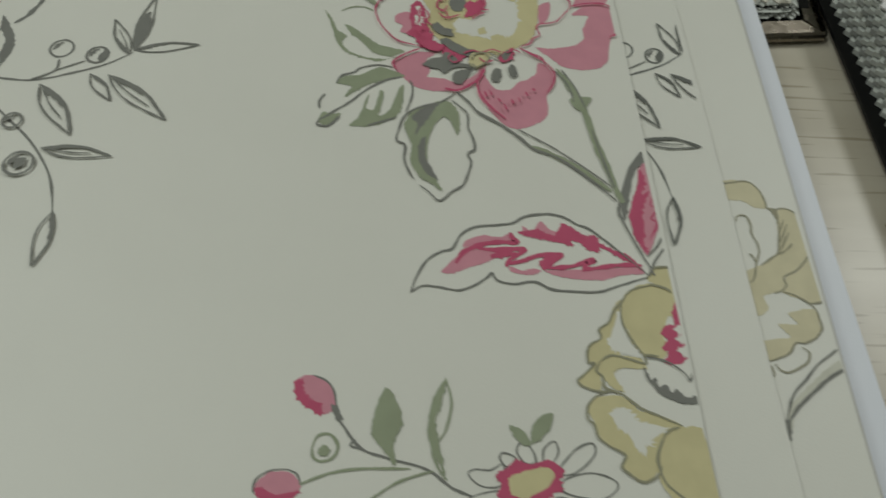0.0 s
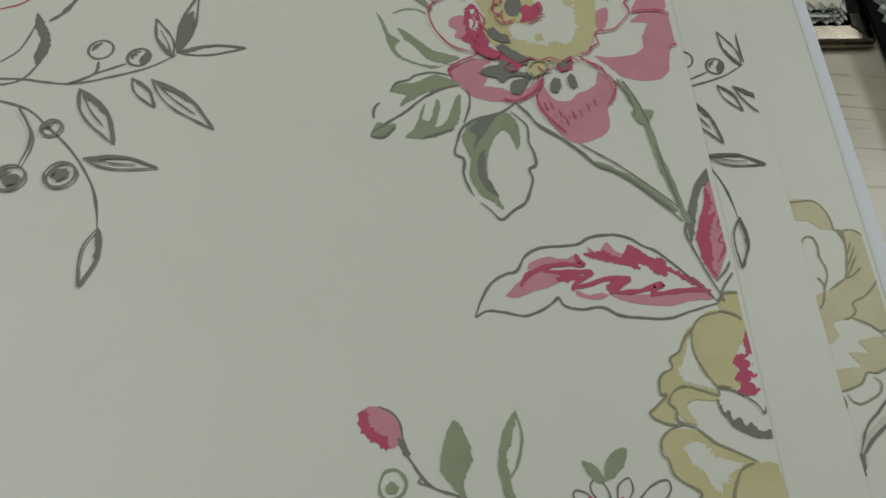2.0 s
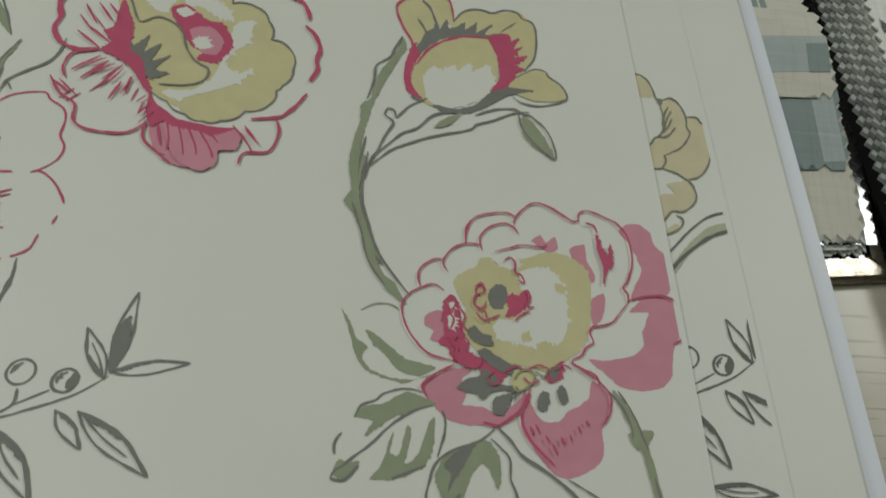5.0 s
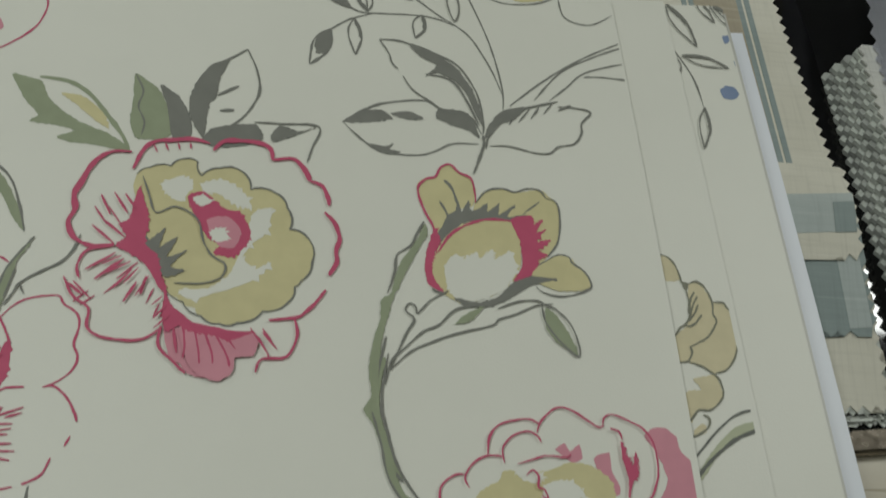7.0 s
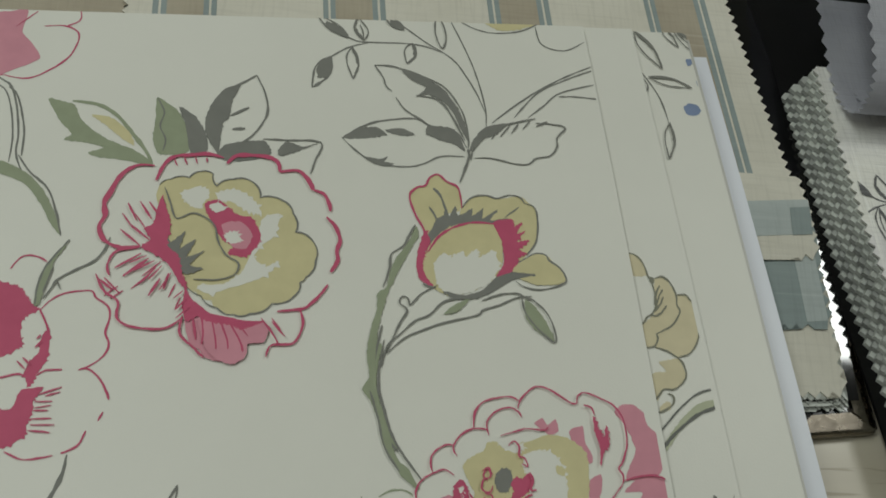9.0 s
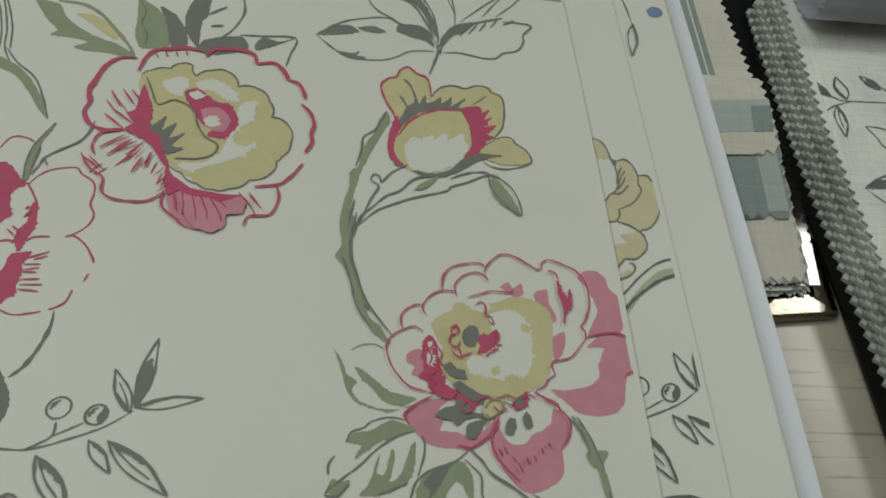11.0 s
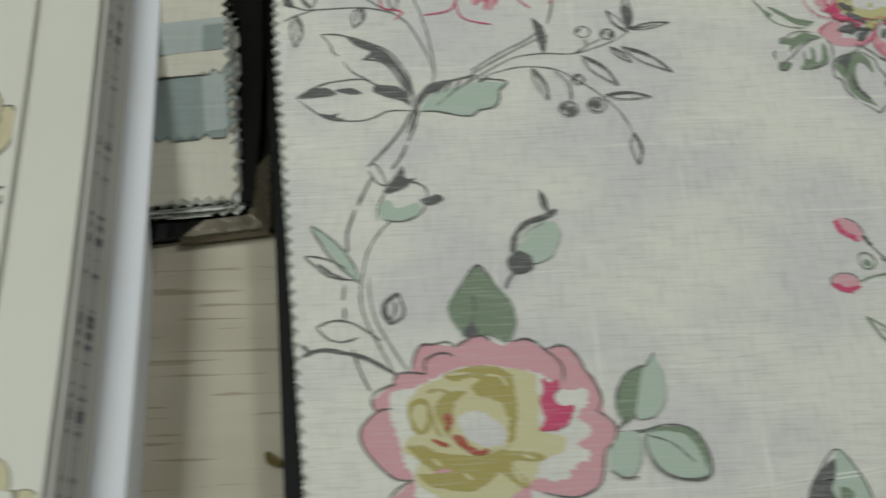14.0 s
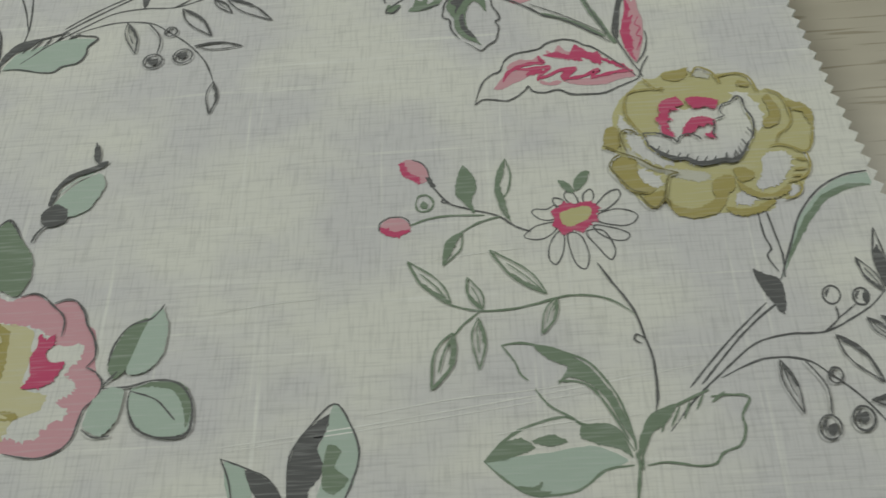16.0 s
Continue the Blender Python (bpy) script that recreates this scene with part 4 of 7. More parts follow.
    art.fill("R", [(26.7, -9.9), (24.3, -5.1), (23.6, 0.7), (25.2, 5.9), (27.1, 10.3), (28.3, 15.4), (29.3, 12.5), (27.9, 7.7), (29.9, 8.7), (27.2, 3), (27.2, -1.7), (26.3, -6.7)])
    art.line("R", 0.43, [(31.6, 7.9), (29.6, 4.8), (31.3, 3.2), (29.2, 0.4), (30.7, -0.9), (27.9, -5.8)])
    art.line("K", 0.46, [(26.7, -13.5), (24, -7.1), (21.9, -1), (21.1, 3.2), (23.6, 10.2), (26.2, 16.5), (29.8, 21.3)])
    art.line("K", 0.40, [(26.5, -10.8), (30.3, -6.6), (32.4, -1.5), (32.4, 1.9)])
    art.line("K", 0.38, [(26, -16.3), (28.4, -11.8), (31.2, -8.2)])
    art.line("K", 0.40, [(26.7, -13.2), (27.2, -15), (27.7, -16)])


def ochre_flower(art):
    art.fill("Y", [(-16.3, 23.8), (-12.3, 23.9), (-10, 26), (-6, 26.7), (5.1, 24.1), (9.8, 24.1), (13.9, 23.2), (15.7, 19.4), (17.7, 16.6), (20.2, 16.8), (22.7, 14.4), (27.3, 10.9), (30.9, 4.5), (29.2, -1.6), (27.4, -6), (25.2, -7.4), (26.4, -10.5), (26, -13.9), (22.3, -20), (20.5, -22.8), (15, -23.1), (14.1, -25.7), (9.6, -27.2), (5.7, -28.1), (2.8, -26.7), (-1, -26.4), (-4.3, -27.7), (-8.9, -27.7), (-14.4, -22.9), (-15.3, -21.1), (-17.7, -23.7), (-19.9, -23.1), (-24, -17.7), (-26.1, -15.2), (-28.1, -11.1), (-29.5, -9), (-26.1, -4.5), (-29.1, -2), (-30.9, -1), (-27, 6.5), (-26.6, 10.7), (-25, 14.3), (-23.3, 17.1), (-20.5, 19.7)])
    art.fill("W", [(-13.6, 7.4), (-13.3, 3.1), (-15.1, 2.2), (-18.4, 2.5), (-17.4, -0.7), (-15, -3.6), (-11.4, -6.8), (-7.5, -7.7), (-4.6, -9.6), (-0.6, -9.7), (4.2, -9.3), (8.6, -7), (11.8, -2.2), (13.2, 2.9), (12.2, 7.3), (11.5, 12.8), (9.9, 14.7), (7, 12.5), (4.4, 11.7), (-0.6, 11.7), (-5.6, 11), (-10.4, 12.6)])
    art.fill("W", [(8.5, 16.3), (12.6, 16), (15.9, 11.3), (16.7, 4.7), (14.9, 1.3), (13.6, 2.9), (12.6, 9.4), (10.7, 14.6)])
    art.fill("V", [(-24.9, -1.5), (-22.3, -3.4), (-19.5, -6.7), (-16.6, -9.2), (-13.5, -10.3), (-8.8, -11), (-4.2, -12), (-1.6, -13.6), (-3.9, -15.4), (-8.5, -14.2), (-12.2, -12.4), (-18.3, -9.9), (-22.7, -6.5)])
    art.fill("W", [(-23.2, 2.9), (-20, 2.2), (-17.9, -2.1), (-14.6, -6.1), (-10.9, -8.5), (-14.9, -8.9), (-19.4, -5.7), (-22.5, -2.1)])
    art.fill("W", [(-21.8, -9.6), (-18.4, -10.9), (-15.6, -13.7), (-15.6, -16.1), (-19, -15.8), (-21.1, -13.2)])
    art.fill("W", [(4.7, -20.6), (7.2, -19.4), (9.8, -21.9), (7.9, -24.1), (4.1, -23.8)])
    art.fill("W", [(13.9, -8.5), (16.6, -6.7), (20.5, -7), (21.5, -10.1), (19.9, -14), (16.9, -17.6), (12.7, -19.3), (10.5, -18.1), (12.8, -14.4)])
    art.fill("W", [(19.3, -19.2), (21.3, -18.6), (21.5, -20.9), (19.3, -22.3)])
    art.fill("W", [(-24.6, 10.6), (-23.5, 8.3), (-21.4, 4.9), (-19.9, 3.5), (-23.9, 4.1), (-25.4, 6.3)])
    art.fill("V", [(-2.1, 25.9), (1.5, 25.3), (3.7, 22.8), (0.3, 23.2)])
    art.fill("D", [(-10.1, 25.3), (-6.1, 26.1), (-2.5, 27.1), (-3.6, 23.1), (-6.6, 22.2), (-9.8, 23.2)])
    art.fill("D", [(-29.3, 5.2), (-27, 6.3), (-25.6, 4.2), (-25.4, 1), (-26.8, -2.6), (-29.5, -1.8), (-30.3, 1.4)])
    art.fill("D", [(-28.4, -6.6), (-25.8, -5.2), (-21.9, -6.5), (-21.9, -10.6), (-20.5, -14.7), (-17.6, -16.9), (-19.4, -18.7), (-24, -17.7), (-26.8, -14.2), (-28.7, -9.6)])
    art.fill("D", [(-21.1, -19.5), (-15.3, -18), (-15.3, -21.5), (-17.7, -23.7), (-19.9, -23.1)])
    art.fill("D", [(-15.1, -20), (-12.9, -23.1), (-9.2, -24.7), (-5.3, -24.2), (-1.8, -22), (0.2, -19.2), (2.7, -18.5), (1.1, -23.2), (-1.8, -26.7), (-8.9, -27.7), (-13.2, -25.5)])
    art.fill("D", [(-0.7, -15.3), (2.6, -14), (4.9, -14.7), (4.2, -18.6), (1.6, -20.3), (-1.2, -21.1), (-1.7, -18.1)])
    art.fill("D", [(5, -12.2), (7.8, -11.6), (10.5, -13.8), (9.3, -16.1), (6.2, -16.2)])
    art.fill("D", [(1.3, -24.7), (4.5, -25.7), (9.2, -25.3), (13.5, -23.2), (14.8, -24.2), (10.5, -26.9), (4.9, -28), (2.1, -26.7)])
    art.fill("D", [(17.9, 13.3), (19.7, 14.2), (21.6, 8.6), (21.1, 4.4), (19.1, 2.4), (16.6, 2), (16.2, 4.2), (18.6, 6.7), (18.6, 9.9)])
    art.fill("D", [(24.1, 11.2), (27.6, 10.6), (30.1, 8.5), (30.9, 5), (29.6, 2.5), (28.9, 4.3), (28.1, 6.9), (25.1, 8.3)])
    art.fill("D", [(5.4, -16.1), (8.1, -18.9), (11.5, -21.1), (14.6, -21.3), (19, -18.8), (19.4, -20.4), (15.1, -22.7), (10.5, -22.4), (6.4, -19.7)])
    art.fill("D", [(11.7, 20.5), (14.8, 19.1), (13.8, 17.8), (11.4, 19)])
    art.line("D", 0.6, [(25.2, -13.4), (21.6, -13.5)])
    art.line("D", 0.6, [(25.8, -10.5), (22.8, -9.6)])
    art.line("D", 0.6, [(23.5, -15.6), (20.6, -15.8)])
    art.line("D", 0.5, [(-16.3, 23.8), (-12.9, 19.4), (-10.8, 19.7), (-11.4, 18.2)])
    art.line("D", 0.5, [(-12.9, 19.4), (-17.1, 19.4), (-21.2, 18.4), (-22.7, 14.8), (-22.7, 10.4), (-20.5, 5.3), (-17.7, 1.4)])
    art.line("D", 0.5, [(4.8, 22.3), (11.4, 23.5), (15.2, 21.3), (16.7, 15.6)])
    art.line("D", 0.5, [(-1.8, 23.4), (0.4, 26.8), (4, 25.1), (5.8, 22.2), (6.4, 19.9)])
    art.line("D", 0.5, [(18.8, 16.5), (23, 13.9), (24.3, 8.3), (24.3, 4.1), (22.4, 1.1), (19.8, -0.8), (18.6, -3.8)])
    art.line("D", 0.5, [(16.4, -5), (19.1, -4.4), (22.4, -5.5), (26, -7.5), (28.4, -4.6), (30.1, 2.5)])
    art.line("D", 0.5, [(26, -7.5), (26.5, -11.5), (25.1, -15.4), (21.9, -17.1), (19.2, -17.8)])
    art.line("D", 0.5, [(21.9, -17.5), (22.6, -20), (20.9, -22.4), (17.3, -23.5)])
    art.fill("R", [(-13, 11.7), (-11.5, 14.4), (-7.5, 15.6), (-5.4, 12.6), (-8, 11.9), (-7.4, 10.5), (-9.8, 10.8), (-10.7, 8.2), (-9.2, 7), (-11.2, 6.6), (-10.7, 4.4), (-11.9, 4.1), (-9.9, 1.8), (-10.4, 0.6), (-13.1, 2.5), (-13.1, 5.2), (-14.4, 7.5), (-12.8, 9.5)])
    art.fill("R", [(-4.8, 14.7), (-0.9, 15.2), (3.1, 14), (4.6, 12.9), (3.3, 10.2), (1.1, 11.5), (-0.6, 11.2), (-2.7, 10.8), (-3.8, 12.4)])
    art.fill("R", [(-7.3, 1.6), (-5.7, 5.2), (-3.7, 7.2), (-0.4, 7.3), (2.7, 6), (1.8, 3.9), (0.1, 5.2), (-1, 3.5), (-2.5, 4.3), (-3.3, 2.3), (-5.4, 1.4)])
    art.fill("R", [(-0.9, 1), (0.8, 1.3), (2.1, 3.3), (1.4, 0.8), (2.4, -0.9), (0, -0.3)])
    art.line("K", 0.4, [(-9.1, -1.6), (-8.1, 0.6), (-5.4, 1.4), (-3.1, 0.2), (-2.2, -1)])
    art.line("K", 0.42, [(5.7, 7.2), (4.6, 9), (5.7, 11.5), (8.2, 12.4), (10.1, 14.2), (11.6, 13.2), (11.9, 9.5), (13.3, 6.1), (13.4, 2.9), (12.3, -1.2), (10.9, -3.1)])
    art.line("K", 0.4, [(2.2, 6), (2.2, 3.3), (1.4, 0.8), (2.4, -0.9)])
    art.line("K", 0.4, [(5.7, 7.2), (2.7, 6)])
    art.line("K", 0.4, [(-18.8, 2.6), (-14.3, 2.2), (-10.5, 0.2), (-9.1, -1.6)])
    art.line("K", 0.4, [(-18.8, 2.6), (-17.9, -0.7), (-17.7, -2.8)])
    art.line("K", 1.1, [(-17.3, -2.2), (-14.4, -5.1), (-10.7, -7.2), (-7.5, -7.5), (-4.6, -9.4), (-1.4, -9.6), (2.7, -8.8), (5.8, -9.2), (8.6, -7), (10.9, -3.1)])
    art.line("K", 0.4, [(-15.5, -4.4), (-14.4, -2.4)])
    art.line("K", 0.4, [(-13.3, -6.2), (-12, -4.3)])
    art.line("K", 0.4, [(-10.2, -7.3), (-8.8, -5.4)])
    art.line("K", 0.4, [(-7.7, -7.7), (-6.5, -6)])
    art.line("K", 0.4, [(-5.1, -9.3), (-4.1, -7)])
    art.line("K", 0.4, [(-2.9, -9.7), (-1.5, -7.2)])
    art.line("K", 0.4, [(-0.3, -9.5), (1, -7.4)])
    art.line("K", 0.4, [(3.6, -9), (4, -6.4)])
    art.line("K", 0.4, [(5.9, -8.8), (6.7, -5.8)])
    art.line("K", 0.4, [(8.1, -7.2), (7.6, -4.3)])
    art.line("K", 0.4, [(10.1, -4.5), (9, -1.9)])
    art.line("K", 0.4, [(12.4, -0.1), (11.3, 2.1)])
    art.line("O", 0.42, [(-30.9, -1.2), (-28.4, -2.5), (-25.7, -4.2), (-21.1, -6.6), (-16.7, -10), (-12.9, -11.5), (-10.3, -12.5)])
    art.line("O", 0.42, [(-26.1, -4.7), (-28.4, -6.2), (-29.5, -9), (-27.4, -12.7), (-24, -17.4), (-19.7, -18.7)])
    art.line("O", 0.42, [(-10.3, -12.5), (-13.1, -13.3), (-14.4, -17.1), (-15.3, -21)])
    art.line("O", 0.42, [(-22.3, -19.4), (-19.9, -23.1), (-17.7, -23.7), (-15.3, -21), (-14.2, -23.9)])
    art.line("O", 0.42, [(-24.3, -3.7), (-25.2, -0), (-25.2, 3.1), (-23.1, 4.2), (-20.3, 2.7)])


def ochre_stalk(art):
    art.fill("Q", [(-12.5, -11.7), (-7.4, -0.4), (-4.4, 6.7), (1.4, 14), (8, 19.1), (14, 21.1), (19.5, 21.3), (17.9, 17.5), (11.4, 16.8), (4.4, 13.4), (-1.9, 6.2), (-7.2, -2.3)])
    art.fill("G", [(-10.9, -9.2), (-6.8, -2.3), (-1.7, 5.4), (4.5, 12.6), (11.5, 16.2), (17.7, 17.3), (11.6, 17.9), (3.9, 14.7), (-2.3, 7.5), (-7.9, -2.2)])
    art.line("K", 0.45, [(-12.7, -12), (-7.2, 0.6), (-3.3, 8.9), (3.2, 16.5), (10.8, 20.9), (18.6, 22.1)])
    art.line("K", 0.39, [(-14.6, 9.7), (-14.3, 2.2), (-13.3, -1.9), (-14.7, -4.5), (-12.7, -9.4)])
    art.line("K", 0.39, [(-12.2, 9.9), (-11.5, 3.5), (-10.7, -3.9), (-11.5, -11.2)])
    art.fill("K", [(-19.5, -8.1), (-17, -9.7), (-13, -11.7), (-12.5, -16), (-14, -22.1), (-17, -16.9), (-18.7, -12.5)])


def ochre_branch(art):
    art.line("K", 0.48, [(13.7, 11.8), (7.7, 7.5), (0.8, 1.3), (-6.3, -6.3), (-10.6, -11)])
    art.line("K", 0.43, [(9.6, 11.2), (1.2, 3.7), (-7.2, -4.7), (-13.7, -11.8)])


def bud_sprig(art):
    art.fill("P", [(-16.1, 17.4), (-14, 18.9), (-10.6, 18.3), (-7.7, 15.3), (-7.1, 11.1), (-9.8, 9.9), (-13.1, 11.8), (-15.3, 14)])
    art.fill("R", [(-16.1, 17.4), (-15.3, 14), (-13.1, 11.8), (-9.8, 9.9), (-10.3, 12.2), (-13.7, 14.5), (-14.5, 17.9)])
    art.line("K", 0.33, [(-12.3, 18.8), (-9.3, 17.3), (-7.6, 14.7), (-6.9, 11.3)])
    art.fill("K", [(-8.1, 12), (-6.6, 11.3), (-5.3, 8.7), (-6.6, 8.4)])
    art.fill("P", [(-21.7, -4.4), (-18.8, -1.9), (-14.7, -2.2), (-12.6, -5), (-13.6, -7.3), (-17.1, -8.2), (-20.7, -7)])
    art.fill("R", [(-21.7, -5), (-20.4, -7.2), (-17.1, -8.4), (-13.6, -7.3), (-12.9, -6), (-17.1, -6.6), (-20.1, -5.1)])
    art.line("K", 0.33, [(-21.7, -6), (-21.3, -3.1), (-18, -1.4), (-13.9, -2.2), (-12.6, -5)])
    art.line("K", 0.49, [(-7.3, 10.5), (-4.8, 6.7), (-1.3, 2.2), (4.1, -0.1), (12.1, -2.8), (17.5, -7), (21.7, -9)])
    art.line("K", 0.33, [(-1.3, 2), (-3.5, 3), (-2.4, 4.1)])
    art.line("G", 0.49, [(-12.9, -4.8), (-7.4, -2.8), (-0.9, -2.1), (8.9, -2.6)])
    art.line("G", 0.49, [(-11.1, 2.7), (-10.3, 5.1), (-7.8, 5.5), (-6, 3.2), (-6.5, 0.8), (-8.7, -0.2), (-10.6, 0.7), (-11.1, 2.7)])
    art.fill("G", [(-9.8, 2.2), (-8.8, 3.4), (-7.5, 2.3), (-8, 0.9), (-9.3, 1)])
    art.fill("G", [(2.9, 15.4), (1.1, 10.3), (0.6, 5.3), (3.3, 1.7), (6, -2), (5.2, 3), (6.9, 6.9), (5.8, 11.6)])
    art.line("G", 0.43, [(15.5, 17.2), (16.9, 11.3), (15.8, 5.2), (13.3, 1), (15.3, -4.2)])
    art.fill("G", [(15.5, 17), (12.8, 11.6), (12.1, 4.5), (14.6, -1.6), (16.2, -5.4), (14.5, 2.9), (13.6, 7.8), (14.9, 11.4)])
    art.line("G", 0.43, [(13.7, -3.3), (7.2, -5), (2.2, -7.9)])
    art.fill("G", [(2.2, -7.7), (-2.6, -11), (-3.6, -18.7), (-1.1, -14.8), (0.2, -11.6)])
    art.line("G", 0.39, [(2.2, -7.5), (1.8, -13.2), (-0.8, -16.3), (-3.6, -18.9)])


def daisy(art):
    art.line("K", 0.31, [(10, 26.4), (7.5, 25.2), (4.3, 25.4), (3.1, 24.3), (5.6, 21.8), (9.6, 21.9)], True)
    art.line("K", 0.31, [(9.5, 20.6), (3.9, 19.6), (0.5, 16.3), (5.1, 15.2), (9.3, 17.8)], True)
    art.line("K", 0.31, [(10, 17.3), (7.4, 13.2), (7, 8.6), (8.9, 6.9), (11.1, 11.1), (11.6, 16.7)], True)
    art.line("K", 0.31, [(12.8, 16.6), (13, 11), (14.5, 6.2), (16.9, 5.1), (18, 9.8), (16.2, 15.8)], True)
    art.line("K", 0.31, [(17.9, 16.8), (20.8, 11.4), (23.9, 7.4), (25.3, 11.1), (22.6, 16.9)], True)
    art.line("K", 0.31, [(20.5, 18.9), (25.8, 17.6), (29.7, 15.5), (28.5, 13.5), (24.6, 14), (21, 16.6)], True)
    art.line("K", 0.31, [(22, 22.6), (27.4, 24), (31.9, 22.4), (32.6, 20.4), (29, 18.2), (22.1, 19.8)], True)
    art.line("K", 0.31, [(21.1, 25), (24.7, 29.3), (28.1, 30.6), (28.5, 28), (25, 24.4), (21.7, 23.6)], True)
    art.line("K", 0.31, [(18.1, 26.8), (18.3, 29.7), (20.4, 31.2), (21.1, 28.6), (19.6, 26.3)], True)
    art.line("K", 0.31, [(14, 26.7), (12.7, 29.5), (13.9, 31.2), (15.9, 29.3), (16.4, 26.5)], True)
    art.line("K", 0.31, [(10.7, 25.7), (9.3, 27.8), (10.2, 28.9), (12.5, 27.6)], True)
    art.fill("R", [(8.7, 24.1), (11, 25.7), (12.5, 27.2), (15.6, 26.2), (18.9, 27.1), (22.2, 24.8), (21.2, 22.7), (21.4, 20.4), (19.2, 19.4), (17.1, 16.7), (14.5, 17.8), (11.5, 16.3), (10.1, 18.3), (8.6, 19.7), (9.5, 21.9)])
    art.fill("Y", [(11, 23.2), (13.9, 24.7), (18.7, 25.4), (20.2, 23.7), (18.6, 21), (14.1, 19), (11.5, 19.9)])
    art.fill("G", [(11.3, 35), (13.9, 34), (15.8, 30.7), (14.2, 30.4), (12.6, 32.1)])
    art.fill("G", [(16, 30.7), (15.9, 34.5), (18.3, 37.4), (20.4, 37.4), (19.4, 33.7)])
    art.line("K", 0.52, [(20, 6.4), (23.1, 0.5), (26.3, -4.9), (28.6, -10.1), (30, -16.8), (31.3, -23.3), (31.1, -32.6), (30, -37.5)])
    art.line("K", 0.34, [(29, -18.4), (27.2, -17.2), (27.9, -15.7), (30.1, -17.1)])
    art.line("G", 0.43, [(28.4, -9.8), (23.2, -5.6), (17.4, -3.5), (9.9, -3.3), (2.2, -5.2), (-5.5, -6.5), (-13.1, -6.4), (-19.1, -4.9), (-24.9, -2)])
    art.line("G", 0.43, [(-12.8, -6.5), (-18.5, -11.4), (-22.4, -17.3)])
    art.leaf("G", [(-20.7, -3.6), (-32.7, 10.2)], 3.98, False)
    art.leaf("G", [(-12.2, -6.3), (-16.1, 4.1)], 3.37, False)
    art.leaf("G", [(5.4, -2.3), (-9.5, 12.4)], 3.98, False)
    art.leaf("G", [(-13.5, -8.6), (-13.7, -23.7)], 3.37, False)
    art.leaf("G", [(-20.4, -12.8), (-26.3, -28.9)], 5.20, False)
    art.leaf("G", [(8, -3.8), (3.3, -14.4)], 3.06, False)


def leaf_cluster(art):
    art.fill("Q", [(5.6, -11.7), (9.8, -4.6), (17.6, -1.2), (27.6, 2.6), (37, 2.3), (34.1, -2.2), (33.6, -5.3), (31.2, -9), (26.2, -10.9), (23.2, -12.9), (17.5, -13.2), (11.1, -12.1)])
    art.fill("T", [(-37, -8.7), (-28.6, -7.9), (-17.9, -7.2), (-7, -6.6), (1, -10.7), (-5.5, -13.1), (-11, -16.1), (-15.5, -17.5), (-23.4, -18), (-31.2, -14.3)])
    art.line("K", 0.57, [(-37.3, -8.5), (-32.1, -4.5), (-26.7, -1.4), (-19.5, 0.6), (-13.1, 1.3), (-8.6, -1), (-3.1, -1.5), (0.5, -3.3), (3.2, -8.6)])
    art.line("K", 0.49, [(-37.3, -8.5), (-32.1, -13.7), (-26.6, -17.3), (-21.7, -17.8), (-15.5, -17.5), (-11, -15.9), (-5.5, -12.7), (2.2, -12)])
    art.fill("K", [(-37.3, -8.5), (-32.1, -4.5), (-26.4, -3.3), (-22.9, -5.8), (-26.8, -7.3), (-32.1, -8.4)])
    art.fill("K", [(-9, -1.1), (-2.1, -1.2), (0.7, -3.3), (2.4, -9.9), (-0.6, -7.7), (-5.2, -6.4), (-10, -4.4)])
    art.fill("K", [(-23.6, -4.2), (-17.8, -3), (-13.9, -5), (-18.7, -5.9)])
    art.fill("K", [(-30, -15.2), (-25.1, -15.5), (-22.7, -14.5), (-23.8, -16.4), (-20.8, -17), (-23.4, -18), (-27.3, -17.3)])
    art.line("K", 0.45, [(-19.7, 9.3), (-16.8, 4.6), (-11.3, 0.9), (-7.5, -2)])
    art.line("K", 0.53, [(-26.8, 21.9), (-20.9, 22.2), (-13.4, 19.9), (-4.1, 16), (0.5, 9.8), (3, 3.4), (3.9, -5.1), (3.6, -8.6)])
    art.line("K", 0.45, [(-26.8, 21.9), (-23.9, 17.1), (-23.1, 13.8), (-21.1, 11.6)])
    art.fill("K", [(-17.9, 21.6), (-11.5, 19.7), (-4.2, 14.9), (0.4, 8), (2.8, 1.2), (3.9, -6), (1.4, -1.1), (-0.5, 4.8), (-4.1, 9.3), (-9.6, 11.8), (-13, 10.1), (-9.5, 14.5), (-14.4, 17.1)])
    art.line("K", 0.53, [(-13, 10.9), (-6.3, 9.9), (-2.3, 5.7), (2.6, -5.7)])
    art.fill("K", [(4.2, -9.8), (5.6, -5), (10.1, 0.4), (17.5, 2.5), (13.7, -2), (9, -4.6)])
    art.line("K", 0.53, [(4.7, -10.3), (8.3, -4.7), (12.4, 0), (19.9, 3), (27.3, 5.5)])
    art.line("K", 0.49, [(5.5, -12.4), (11.1, -11.9), (18.5, -13.3), (23.2, -13.1), (26.3, -10.5), (31.2, -9), (33.8, -5.1), (34.2, -1.5), (37.4, 2.7), (32.6, 3.8), (27.3, 3.7)])
    art.line("K", 0.45, [(11.7, -4.4), (14.3, 0.6)])
    art.line("K", 0.45, [(14.6, -3.2), (18.2, 1.7)])
    art.line("K", 0.45, [(18.5, -1.6), (21.2, 2.7)])
    art.line("K", 0.45, [(22.6, 0.6), (25.5, 4.6)])
    art.line("K", 0.57, [(27.2, 2.2), (31.3, 4.6)])
